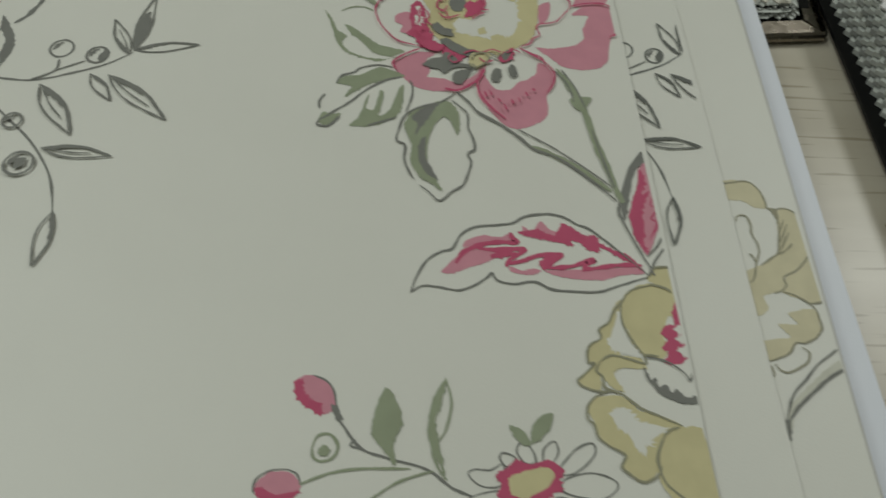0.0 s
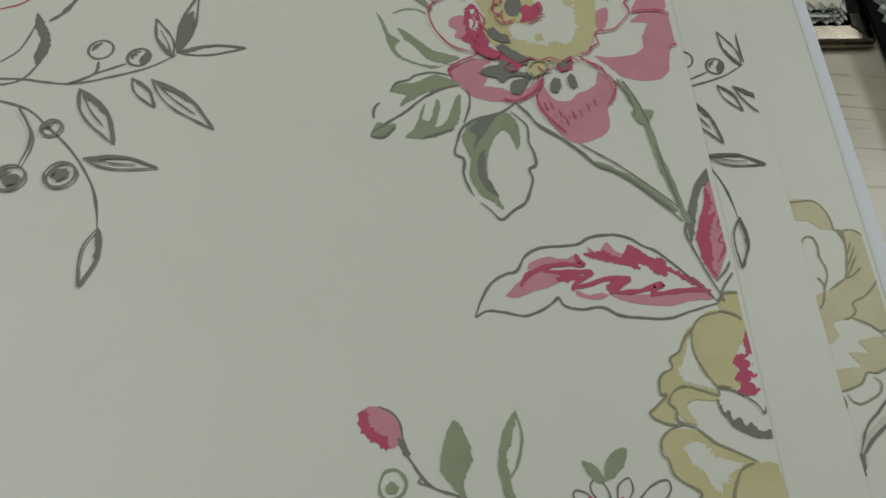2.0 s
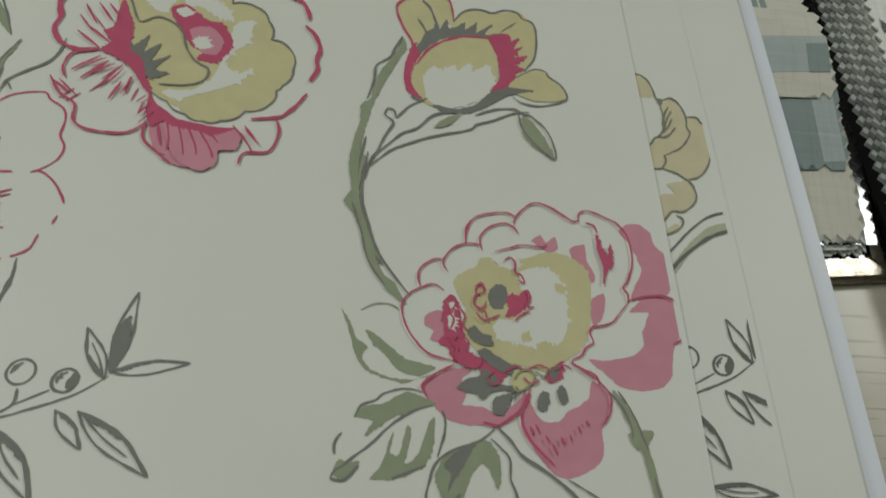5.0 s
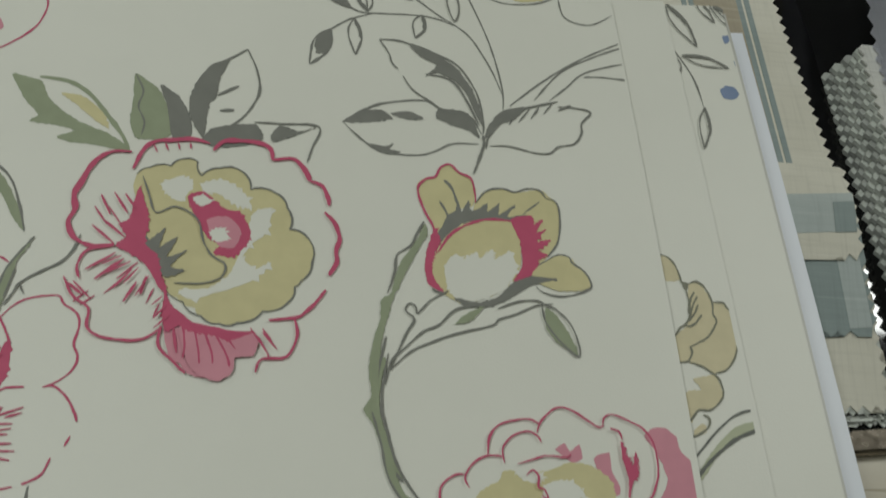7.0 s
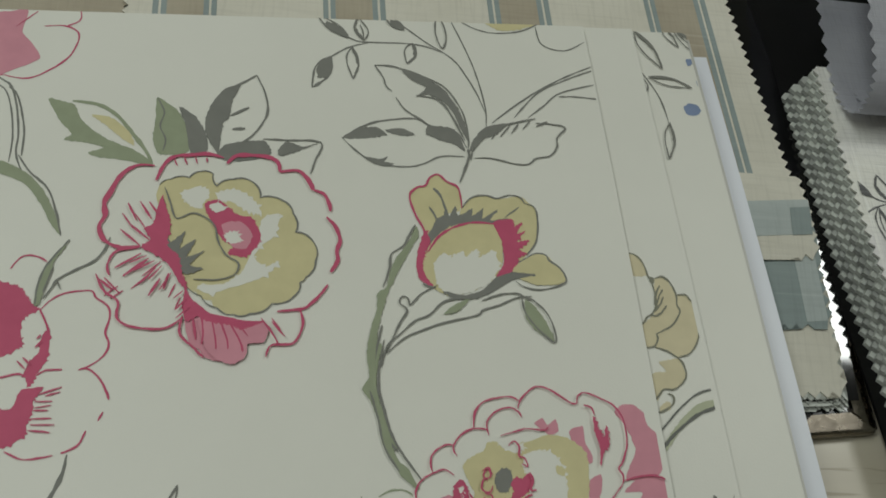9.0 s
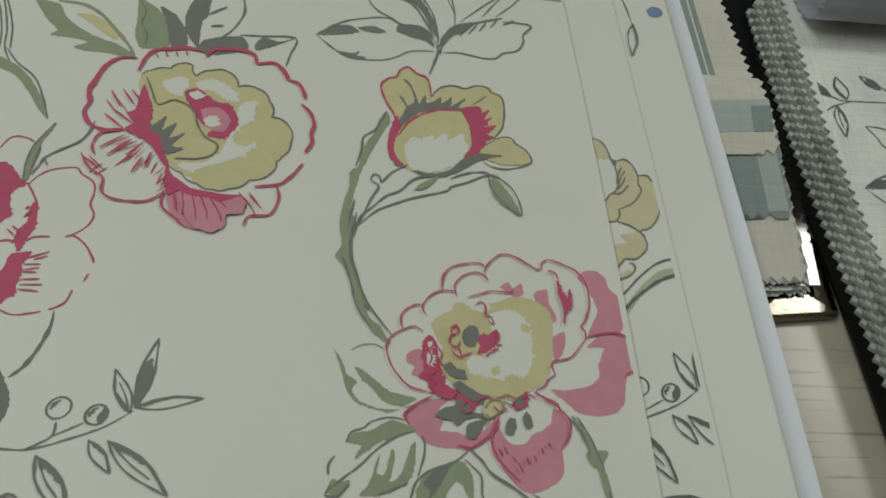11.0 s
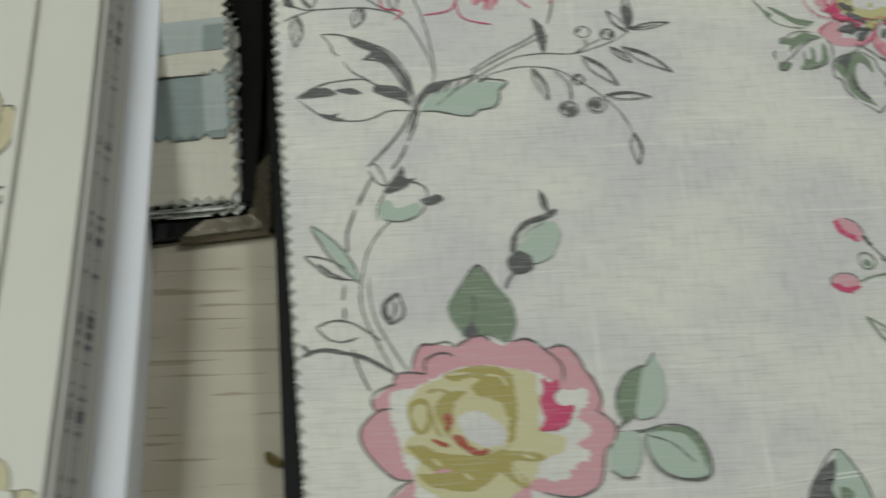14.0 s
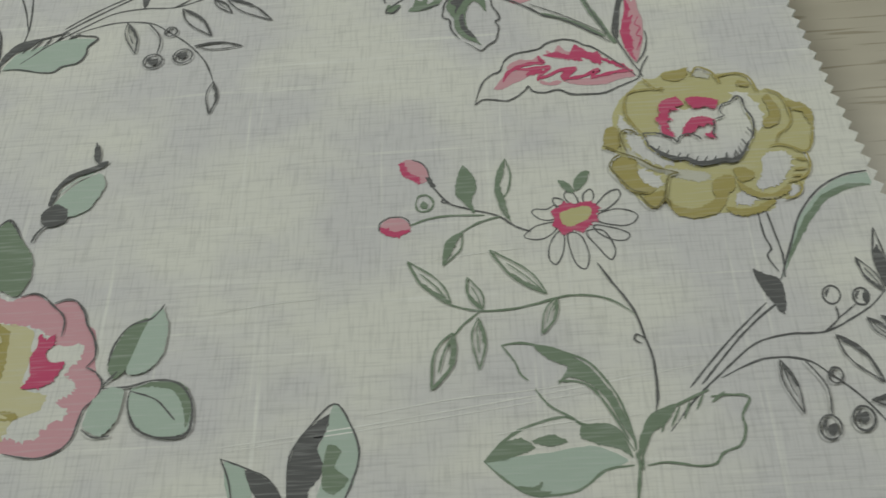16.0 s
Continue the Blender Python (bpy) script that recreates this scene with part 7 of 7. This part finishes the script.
def cloth_blossom(art):
    art.fill("P", [(-3, -1.4), (4, 8.3), (7, 17.6), (19.4, 17.9), (18.1, 8.7), (19, 0.3), (12.9, -4.9), (7.9, -11.6), (5.8, -6.5), (1.6, -8.3), (1.2, -3.6)])
    art.fill("R", [(1.9, -0.7), (6.4, 8.4), (9.5, 17.7), (17.9, 17.9), (16.2, 8.7), (16.5, 2), (11.3, -1.6), (6.6, -7), (4.6, -3.6)])
    art.line("R", 0.72, [(-0.4, -0.1), (4.4, 5.9)])
    art.line("R", 0.72, [(0, -4.8), (4.3, -0.6)])
    art.line("R", 0.72, [(2.9, -8.8), (5.6, -3.5)])
    art.line("R", 0.72, [(5.7, -11.1), (7.7, -4.7)])
    art.line("R", 0.72, [(10.2, -8.1), (10.8, -1.7)])
    art.line("R", 0.72, [(15.2, -3.3), (13.8, 0.8)])
    art.line("R", 0.72, [(18.5, 0.3), (16.1, 4.4)])
    art.fill("R", [(-21.8, 16.8), (-17.7, 9.3), (-13.3, 4.3), (-15.3, 8.5), (-9.6, 5.6), (-11.4, 11), (-4.8, 8.1), (-5.2, 17.3)])
    art.line("R", 0.63, [(-32.7, -0.8), (-31.7, -8.3), (-24.7, -10.5), (-27.4, -14.5)])
    art.line("R", 0.63, [(-16.8, -12.6), (-5.8, -9.6), (-3.4, 3.7)])
    art.line("R", 0.63, [(-4.9, -3.2), (-2.6, -14.1), (7.8, -17.9)])
    art.line("R", 0.63, [(18, -5.6), (22.9, -10.8)])
    art.line("R", 0.63, [(31.6, 7.5), (32.7, -3), (30.2, -8.9)])
    art.line("R", 0.63, [(-32.7, -0.8), (-26.4, 7.6), (-15.6, 13.9)])


def ochre_half(art):
    art.fill("Y", [(6.8, 28.4), (9.6, 30.1), (13, 29.2), (13, 22.6), (11.3, 23.1), (8.1, 25.3), (6.1, 26.2)])
    art.fill("Y", [(-1.4, 19.3), (-0, 22.4), (3.7, 24.8), (8.1, 25.3), (11.9, 22.6), (13.1, 16.5), (9.7, 16.5), (7.7, 12), (8.2, 9.1), (7.1, 5.9), (2.3, 6.3), (-0.4, 10.1), (-2.1, 14.8)])
    art.fill("R", [(12.4, 20.8), (11, 18), (10.9, 14.4), (8.7, 14.2), (7.2, 12), (8.6, 10.6), (6.9, 8.4), (8.3, 7.4), (7.2, 4.8), (11, 4.5), (13.8, 7.7), (14.4, 16.6)])
    art.fill("W", [(10.3, 13.2), (12.3, 12.1), (10.4, 10.6), (12.8, 9.3), (10.6, 7.8), (12.9, 6), (14, 10.6), (12.9, 14.3)])
    art.fill("Y", [(-1.5, 20.8), (-3.5, 18.5), (-5.4, 14.7), (-7.5, 13.2), (-7.7, 10.3), (-10.7, 8.6), (-11.4, 4.6), (-9.8, 4.3), (-13.3, 1.1), (-14.2, -1), (-9.4, -2.4), (-8.8, 1.8), (-7.4, 4.6), (-3.1, 6.7), (-4.6, 10.4), (-3, 14.8)])
    art.fill("W", [(-2, 18.1), (-4.2, 13.3), (-6, 9.2), (-4.3, 7.5), (-1.7, 6.8), (1.5, 6.3), (-1.1, 10.1)])
    art.fill("Y", [(-8.5, 4.5), (-4.5, 6.2), (1.1, 5.7), (2.1, 3), (-3.6, 3.3), (-5.7, 1.6), (-4.1, -2.5), (-6.8, -1.2), (-8.6, 1.6)])
    art.fill("Y", [(-13, -6.6), (-11.2, -4.3), (-7.8, -3.5), (-4.5, -3.6), (-1.1, -7), (4, -8.3), (9.1, -10.9), (5.9, -12.2), (3.4, -15.5), (1.9, -17), (2, -20.5), (-2.3, -23.4), (-4.7, -22.4), (-6.8, -20.2), (-5.7, -17), (-8.8, -15.6), (-11, -13.1), (-11.9, -9.2)])
    art.fill("W", [(-7.7, -7.7), (-6, -6.8), (-4.3, -6.3), (-1.5, -9.6), (2.3, -10.3), (4.5, -11.6), (0.7, -13.9), (1, -15.5), (-0.6, -14.9), (-0.8, -17), (-3, -15.7), (-4.5, -12.2), (-6.4, -11.1)])
    art.fill("Y", [(3.1, -15.7), (5.9, -12.2), (12.7, -11.2), (14.2, -27), (8.2, -30.1), (3.7, -26.9), (1.3, -23.3), (1.6, -18.3)])
    art.fill("K", [(1.6, 3.6), (2.7, 0.3), (3.9, 0.8), (4.6, -1.4), (6.3, -0.8), (7.3, -2.7), (8.8, -1.9), (10.3, -3.8), (13.9, -3.5), (13.5, -5.3), (8.5, -5), (4.6, -3), (2.2, 0.3)])
    art.line("O", 0.43, [(6.6, 24.8), (1.4, 23.3), (-1.5, 20), (-3.6, 17.7), (-5.2, 14.7), (-7.7, 12.9), (-7.6, 10.6), (-10.7, 8.6), (-11.4, 4.6), (-9.9, 4.2), (-13.1, 1.2), (-14.4, -0.1), (-12.8, -1.6), (-9.4, -2.6), (-6.7, -2.3)])
    art.line("O", 0.40, [(-1.5, 20), (-1.9, 14.8), (0.1, 9.7), (2.5, 6)])
    art.line("O", 0.40, [(6.3, 25.1), (10, 24.1), (11.4, 22.9)])
    art.line("O", 0.40, [(6.7, 27.2), (8.5, 29.7), (13.1, 29.7), (13.8, 28.6), (12.3, 23.2)])
    art.line("O", 0.43, [(-8.7, 4.6), (-5.8, 6.3), (-1.9, 5.5), (2.3, 4.3), (2.3, 6.4), (5.7, 6.2)])
    art.line("O", 0.43, [(-8.7, 4.6), (-9.7, 2.4), (-8.4, 1), (-8.2, -1.7), (-4.5, -3.2), (-0.7, -6.4), (3.3, -8.3), (8.5, -10.7)])
    art.line("O", 0.46, [(-6.8, -2.5), (-10.5, -3.7), (-12.7, -6.1), (-13.1, -9), (-11.9, -10.3), (-11.1, -13.5), (-8.8, -15.4), (-5.7, -17.4), (-6.8, -19.9), (-5.2, -21.7), (-2.3, -23.4), (1.2, -21.9), (2.2, -19.8)])
    art.line("O", 0.46, [(7.7, -10.9), (4.6, -12.2), (2.5, -15.5), (1.5, -18.6), (2.2, -23), (4.3, -25.5), (8.4, -28.8)])
    art.line("K", 0.35, [(2.2, 5.9), (5.6, 5.5), (8.7, 4.1), (11.2, 2), (12.3, 0.3), (13.3, 3.4)])


def ochre_side(art):
    art.fill("Y", [(-14.8, 31.3), (-8.6, 33), (-6.1, 32.2), (-4.6, 30.2), (-3.5, 25.3), (-7, 24.7), (-9.5, 25.4), (-15.3, 26.8)])
    art.fill("Y", [(-1.1, 23.9), (1.2, 24.7), (3.1, 23.2), (5.1, 19), (5, 15.1), (5.6, 12.6), (3.6, 9.1), (0.7, 6.8), (-3.2, 4.9), (-3.1, 3), (-4.6, 0.5), (-15.1, -0.8), (-14.4, 5.7), (-7.1, 8.2), (-3.3, 11.2), (-1.9, 15.5), (-1.7, 19.8)])
    art.fill("Y", [(5.4, 18.7), (8.5, 18.7), (9.6, 17), (11.7, 15.4), (12.7, 9.9), (11, 7.8), (9.9, 2.8), (7.1, -0.9), (3, -2.7), (-0.4, -0.9), (-4.6, 0.6), (-3.1, 3.5), (-2.9, 5), (1.6, 7), (5.1, 11.2), (5.1, 15.9)])
    art.fill("Y", [(-3.7, -4.6), (-0.8, -3.7), (2.9, -3.2), (4.3, -8.7), (2.7, -11.1), (-0.5, -13.2), (-3.4, -13.3), (-6.3, -16.8), (-13.5, -14), (-5.8, -8.3), (-1.8, -7.4)])
    art.fill("Y", [(-5.4, -19), (-3, -17), (-1.5, -18.2), (-3.1, -19.7), (-5.4, -20.5)])
    art.fill("O", [(-2.9, 24.6), (-1.3, 24.2), (-1.9, 21.9), (-2.8, 22.7)])
    art.line("O", 0.46, [(-12.9, 32.8), (-8.4, 32.8), (-6.4, 32.2), (-4.6, 30.2), (-3.6, 27.2), (-3.1, 24.4), (-1.7, 23.8)])
    art.line("O", 0.46, [(-1.7, 23.8), (1.3, 24.9), (3.6, 23.3), (5.2, 19), (5, 15.1), (5.6, 12.6), (2.6, 8.2), (-0.2, 6.4), (-3.2, 4.8)])
    art.line("O", 0.46, [(-2.2, 22.4), (-1.7, 18.1), (-2, 14.7), (-3.6, 11.6), (-5.5, 10.3), (-7.1, 8.2), (-12, 5)])
    art.line("O", 0.46, [(0.3, 21.7), (-1.3, 19), (-2.4, 14.7)])
    art.line("O", 0.46, [(1, 20.3), (-0.8, 17.3), (-2.4, 13)])
    art.line("O", 0.46, [(0.9, 17.7), (-0.7, 14.8), (-2.9, 12.4)])
    art.line("O", 0.46, [(1.5, 14.7), (-0.5, 12.2), (-2.4, 11), (-4, 11.2)])
    art.line("O", 0.46, [(5.4, 18.7), (8.5, 18.7), (9.6, 17), (11.7, 15.4), (12.5, 14.6)])
    art.line("O", 0.46, [(12.4, 12.2), (12.7, 9.9), (11.2, 8.8), (10.8, 6.1), (9.5, 2.4), (6.5, -1.4), (3, -2.6)])
    art.line("O", 0.46, [(-3.2, 4.8), (-3, 3), (-4.4, 0.7), (-6.8, 0.1), (-13.5, -0.7)])
    art.line("O", 0.46, [(-4.5, 0.5), (-0.4, -0.9), (2.9, -3.2), (4.2, -5.5), (4.3, -8.7), (2.7, -11.1), (-0.2, -13.2), (-3.4, -13.3), (-6.1, -16.2), (-9.3, -18.4)])
    art.line("O", 0.46, [(-2.3, -14.4), (-0.8, -15.4), (-1, -17.4), (-2.5, -18.9), (-5.4, -20.4), (-8.8, -20.9)])
    art.fill("Q", [(-7.2, -32.3), (-2.3, -25.7), (2.4, -20.8), (7, -17.3), (15.2, -15.2), (15, -17.5), (9, -19.6), (3.7, -22.8), (-0.5, -26.3), (-5.6, -32.3)])
    art.line("K", 0.46, [(-10.2, -31.7), (-7, -27.2), (-3.6, -23.5), (1.1, -18.8), (7.5, -14), (15.3, -12.1)])
    art.line("K", 0.75, [(-7.8, -33.1), (-3, -27.9), (1.9, -23.8), (6.5, -20.6), (11.7, -18.5), (15.2, -17.3)])


def ochre_corner(art):
    art.fill("Y", [(-12.9, 37.4), (-3, 37.8), (0.5, 34.5), (1, 29.3), (-2.3, 29.2), (-5.9, 31.5), (-14, 31.8)])
    art.fill("Y", [(4, 28.1), (6.4, 29.1), (8.9, 27.7), (11, 22.8), (10.2, 19.2), (10.7, 16.6), (8.5, 12.2), (4.6, 9.2), (1.6, 7.8), (1.3, 5.2), (-0.7, 3.5), (-5.7, 1.8), (-4.9, -1.5), (-7.7, -3.9), (-13.1, -4), (-10.7, 7.6), (-4.5, 11.1), (-0.9, 13.2), (1.6, 15), (2.7, 20), (3.2, 24.4)])
    art.fill("Y", [(10.6, 21), (13.7, 20.2), (13.9, 2.1), (7.9, -0.2), (5, 0.8), (0, 3.1), (1.3, 5.2), (1.8, 7.4), (6.3, 9.9), (10.2, 14.8)])
    art.fill("Y", [(0.2, -3), (7.5, -1.8), (7.9, -6.2), (7.9, -7.8), (5.4, -10.2), (2, -11.5), (-0.3, -11.8), (-2.4, -14.2), (-11.3, -17.3), (-10.9, -11.9), (-6.9, -10.6), (-0.6, -9.9), (-3.2, -6.3), (2.1, -6.2)])
    art.fill("O", [(1.8, 29.1), (4, 28.7), (3.8, 25), (2.9, 26.4)])
    art.line("O", 0.42, [(-13.1, 36.7), (-8.9, 37), (-3, 37.8), (-0.1, 35.4), (1.1, 31.7), (1.4, 29), (3.3, 28.6)])
    art.line("O", 0.42, [(3.3, 28.6), (6.4, 29.1), (9.3, 27.3), (10.9, 22.8), (10, 19.2), (10.5, 16.1), (8.6, 12.7), (5.1, 9.5), (1.4, 7.6), (1.5, 5.2), (-0.2, 3.5), (-2.4, 2.7)])
    art.line("O", 0.42, [(3.2, 28.1), (3.5, 23.6), (2.5, 19.1), (1.3, 15), (-1.4, 12.9), (-4.4, 10.9)])
    art.line("O", 0.42, [(5.2, 25.4), (2.9, 20.9)])
    art.line("O", 0.42, [(5.9, 24), (2.6, 18.2)])
    art.line("O", 0.42, [(5.8, 21.3), (2, 15.5)])
    art.line("O", 0.42, [(6.1, 17.9), (3.6, 15.6), (1.2, 14.6)])
    art.line("O", 0.42, [(-8.6, 24.5), (-7.9, 26.1), (-5.6, 26.4), (-4.6, 23.7), (-4.9, 20.7), (-3.9, 17.7), (-4, 14.9), (-5.4, 11.9), (-6.8, 7.6), (-8.3, 5.6)])
    art.line("O", 0.42, [(-6.8, 14.5), (-5.8, 13.1), (-5.5, 11.4)])
    art.line("O", 0.42, [(0.1, 3.2), (3.7, 1.9), (7.6, -1.3), (8.3, -4.6), (8.3, -7.3), (6.3, -9.9), (2.8, -11.5), (0.2, -11.5), (-1.9, -14.2), (-5, -15.7), (-7.9, -16.5)])
    art.line("O", 0.42, [(6.6, -0.2), (9.8, 0.2), (12, 1.9)])
    art.line("O", 0.42, [(1.5, -12.6), (3.2, -14.1), (2.4, -16.5), (-0.3, -18.3), (-3.6, -19.6), (-5.7, -18.8), (-6.5, -17.3)])
    art.line("O", 0.42, [(-7.8, -17.8), (-7.4, -19.9), (-7.9, -20.8)])
    art.fill("Q", [(-6.8, -32.2), (-3.9, -27.1), (-0.2, -24.1), (4.5, -20.3), (13.6, -14.4), (13.1, -18), (4.6, -22.6), (-0.7, -26.3), (-4.5, -30), (-6.6, -35.7)])
    art.line("K", 0.75, [(-6.1, -32.2), (-3.2, -28.8), (1.9, -24.8), (7.4, -20.8), (13.1, -18)])
    art.line("K", 0.46, [(-6.9, -32.2), (-4.6, -27.1), (-2.4, -24.1), (0.3, -21.8), (4.3, -17.7), (8.9, -14.6), (12.7, -11.9)])
    art.fill("K", [(-7.2, -32.2), (-5.9, -32.6), (-7.5, -37.9)])


def blue_dot(art):
    art.fill("B", [(-4.7, -9.8), (-2.3, -7.9), (0.8, -8.3), (1.8, -11), (-0.9, -13.3), (-4, -12.9)])
    art.fill("B", [(0.8, 12.6), (2.9, 13.4), (3.1, 10.9), (1.1, 9.7)])
    art.fill("B", [(2.9, 2.7), (4.7, 3.4), (4.7, 1), (3.2, -0.1)])


def slub_thread(art):
    art.line("H", 0.30, [(-60.6, -26.7), (-34.7, -23.8), (-6, -20.1), (28.7, -15.2), (65, -9.6)])
    art.line("H", 0.24, [(-59, -27.9), (-28.9, -24.3), (2.6, -20.5), (35.7, -16)])
    art.line("H", 0.24, [(-23.3, -19.8), (-0.1, -16.3), (23, -14.6), (54.9, -10.7)])
    art.line("H", 0.21, [(-5.6, 25.4), (10.3, 27), (21.3, 27.8)])
    art.line("H", 0.21, [(-65.1, 12.1), (-51.1, 14.1), (-36.9, 15)])
    art.line("H", 0.21, [(10.9, -26.4), (27.9, -23.9), (47.7, -22.6)])


def corner_stem(art):
    art.line("K", 0.5, [(-10.6, 21.6), (-8.1, 20.4), (-5.2, 17.9), (-2.5, 10.9), (-0.2, 0.9), (0.5, -6.9), (3.4, -13.4)])
    art.line("K", 0.4, [(-9.7, 18.5), (-6.6, 16.3), (-3.9, 9.7), (-1.5, -1.2), (-1.1, -10)])
    art.line("K", 0.4, [(3.4, -13.4), (7, -18.8), (10.6, -21.7)])


def side_leaf(art):
    art.fill("K", [(2.6, 9.2), (4.8, 6), (6.8, 2.1), (7, -2.9), (5.3, -7.3), (4.1, -4.6), (4.7, 0.5), (2.8, 4.9)])
    art.line("K", 0.34, [(3.2, 8.9), (2.8, 4.9), (0.4, -3.1), (-3.9, -7.6)])
    art.line("K", 0.39, [(5.3, -7.3), (3.1, -11.3), (-0.3, -13.4), (-5.3, -14.2)])
    art.line("R", 0.34, [(-7, 9.1), (-2, 11.4), (0.8, 14.3)])


# motif, the sheet that it is printed on, its inks, place in millimetres, and the turn and stretch of the print
PRINTS = [
    ("printed_rose", rose, page_top, PAPER_INKS, 126.9, -82.3, 1.025, -0.000, -0.005, 1.013),
    ("printed_foliage", rose_leaves, page_top, PAPER_INKS, 115.1, -88.1, 1.027, 0.003, -0.005, 1.014),
    ("printed_pink_leaf", pink_leaves, page_top, PAPER_INKS, 132.3, -147.0, 1.040, -0.003, -0.006, 1.036),
    ("printed_leaf_sprig", leaf_cluster, page_top, PAPER_INKS, 105.4, 45.5, 1.007, -0.014, -0.009, 1.022),
    ("printed_leaf_spray", leaf_spray, page_top, PAPER_INKS, 86.4, 69.6, 1.011, -0.019, -0.014, 1.029),
    ("printed_top_flower_edge", top_flower_edge, page_top, PAPER_INKS, 132.6, 70.9, 0.997, -0.025, -0.013, 1.016),
    ("printed_peony", peony, page_top, PAPER_INKS, 33.4, -7.3, 1.025, -0.004, 0.000, 1.022),
    ("printed_foliage", peony_leaves, page_top, PAPER_INKS, 19.1, 40.3, 1.032, -0.015, -0.008, 1.038),
    ("printed_left_blossom", left_blossom, page_top, PAPER_INKS, -9.1, -31.6, 1.036, 0.003, 0.007, 1.014),
    ("printed_left_blossom_stem", left_blossom_stem, page_top, PAPER_INKS, -3.8, -71.8, 1.048, 0.037, -0.012, 0.983),
    ("printed_corner_blossom", corner_blossom, page_top, PAPER_INKS, -28.4, 39.1, 1.069, -0.029, -0.015, 1.051),
    ("printed_bud", bud, page_top, PAPER_INKS, 107.0, -20.4, 1.011, -0.002, -0.000, 1.012),
    ("printed_corner_stem", corner_stem, page_top, PAPER_INKS, -29.3, 29.1, 1.000, 0.000, 0.000, 1.000),
    ("printed_side_leaf", side_leaf, page_top, PAPER_INKS, -14.3, -95.5, 1.054, 0.032, -0.019, 1.017),
    ("printed_ochre_half", ochre_half, page_top, PAPER_INKS, 152.7, -192.6, 1.049, -0.003, -0.006, 1.051),
    ("printed_bud_sprig", bud_sprig, page_top, PAPER_INKS, 87.3, -211.1, 1.112, 0.079, 0.043, 1.084),
    ("printed_daisy", daisy, page_top, PAPER_INKS, 105.1, -240.6, 1.156, 0.056, 0.019, 1.052),
    ("printed_berry_sprig", berry_sprig, page_top, PAPER_INKS, -10.4, -119.8, 1.077, 0.197, -0.018, 1.138),
    ("printed_berry_sprig", berry_sprig, page_second, SAND_INKS, 149.0, -109.7, 1.049, 0.156, -0.010, 1.131),
    ("printed_ochre_side", ochre_side, page_second, SAND_INKS, 169.0, -31.1, 1.000, 0.000, 0.000, 1.000),
    ("printed_ochre_corner", ochre_corner, page_third, PALE_INKS, 196.8, -169.0, 1.000, 0.000, 0.000, 1.000),
    ("printed_blue_dot", blue_dot, page_third, PAPER_INKS, 193.6, 74.4, 0.983, -0.050, -0.011, 0.998),
    ("printed_berry_sprig", berry_sprig, page_third, PAPER_INKS, 163.5, 89.2, 0.985, 0.183, -0.112, 1.177),
    ("printed_ochre_flower", ochre_flower, cloth_top, CLOTH_INKS, 536.7, -55.1, 1.000, 0.000, 0.000, 1.000),
    ("printed_ochre_stalk", ochre_stalk, cloth_top, CLOTH_INKS, 560.5, -92.0, 0.992, -0.009, -0.010, 0.993),
    ("printed_ochre_branch", ochre_branch, cloth_top, CLOTH_INKS, 533.5, -121.4, 0.994, -0.008, -0.007, 0.999),
    ("printed_bud_sprig", bud_sprig, cloth_top, CLOTH_INKS, 461.8, -74.8, 0.989, -0.003, -0.005, 0.994),
    ("printed_daisy", daisy, cloth_top, CLOTH_INKS, 480.9, -101.7, 0.989, -0.003, -0.005, 0.996),
    ("printed_berry_sprig", berry_sprig, cloth_top, CLOTH_INKS, 361.3, 5.6, 0.985, -0.003, -0.006, 0.996),
    ("printed_twig", twig, cloth_top, CLOTH_INKS, 345.6, 28.5, 0.983, -0.007, -0.008, 1.001),
    ("printed_cloth_rose", cloth_rose, cloth_top, CLOTH_INKS, 341.9, -99.1, 0.986, -0.002, 0.004, 1.001),
    ("printed_cloth_vine", cloth_vine, cloth_top, CLOTH_INKS, 295.6, -58.3, 0.989, -0.004, 0.008, 1.003),
    ("printed_dark_leaf", dark_leaves, cloth_top, CLOTH_INKS, 419.0, -145.6, 0.989, 0.003, -0.002, 1.001),
    ("printed_cloth_blossom", cloth_blossom, cloth_top, CLOTH_INKS, 330.8, 48.8, 1.004, -0.017, -0.003, 1.007),
    ("slub_thread", slub_thread, cloth_top, CLOTH_INKS, 460.1, -116.7, 0.990, -0.002, -0.004, 0.999),
    ("printed_pink_leaf", pink_leaves, cloth_top, CLOTH_INKS, 495.7, -13.4, 0.863, -0.081, 0.007, 1.063),
    ("printed_leaf_sprig", leaf_cluster, cloth_top, CLOTH_INKS, 305.5, 4.8, 1.012, -0.085, -0.093, 0.969),
    ("printed_leaf_spray", leaf_spray, cloth_top, CLOTH_INKS, 285.2, 30.8, 1.146, 0.046, -0.064, 1.115),
    ("printed_leaf_sprig", leaf_cluster, cloth_top, GREEN_INKS, 500.4, -140.2, 0.905, -0.126, 0.027, 1.017),
    ("printed_berry_sprig", berry_sprig, cloth_top, CLOTH_INKS, 550.0, -130.5, 0.811, 0.038, 0.053, 1.032),
    ("printed_rose", rose, cloth_top, CLOTH_INKS, 484.7, 35.1, 0.820, 0.048, 0.003, 0.837),
    ("printed_foliage", rose_leaves, cloth_top, CLOTH_INKS, 471.5, 30.2, 0.886, -0.139, -0.034, 0.836),
]
for title, motif, owner, palette, *place in PRINTS:
    art = Art(title, owner, palette, place)
    motif(art)
    art.finish()
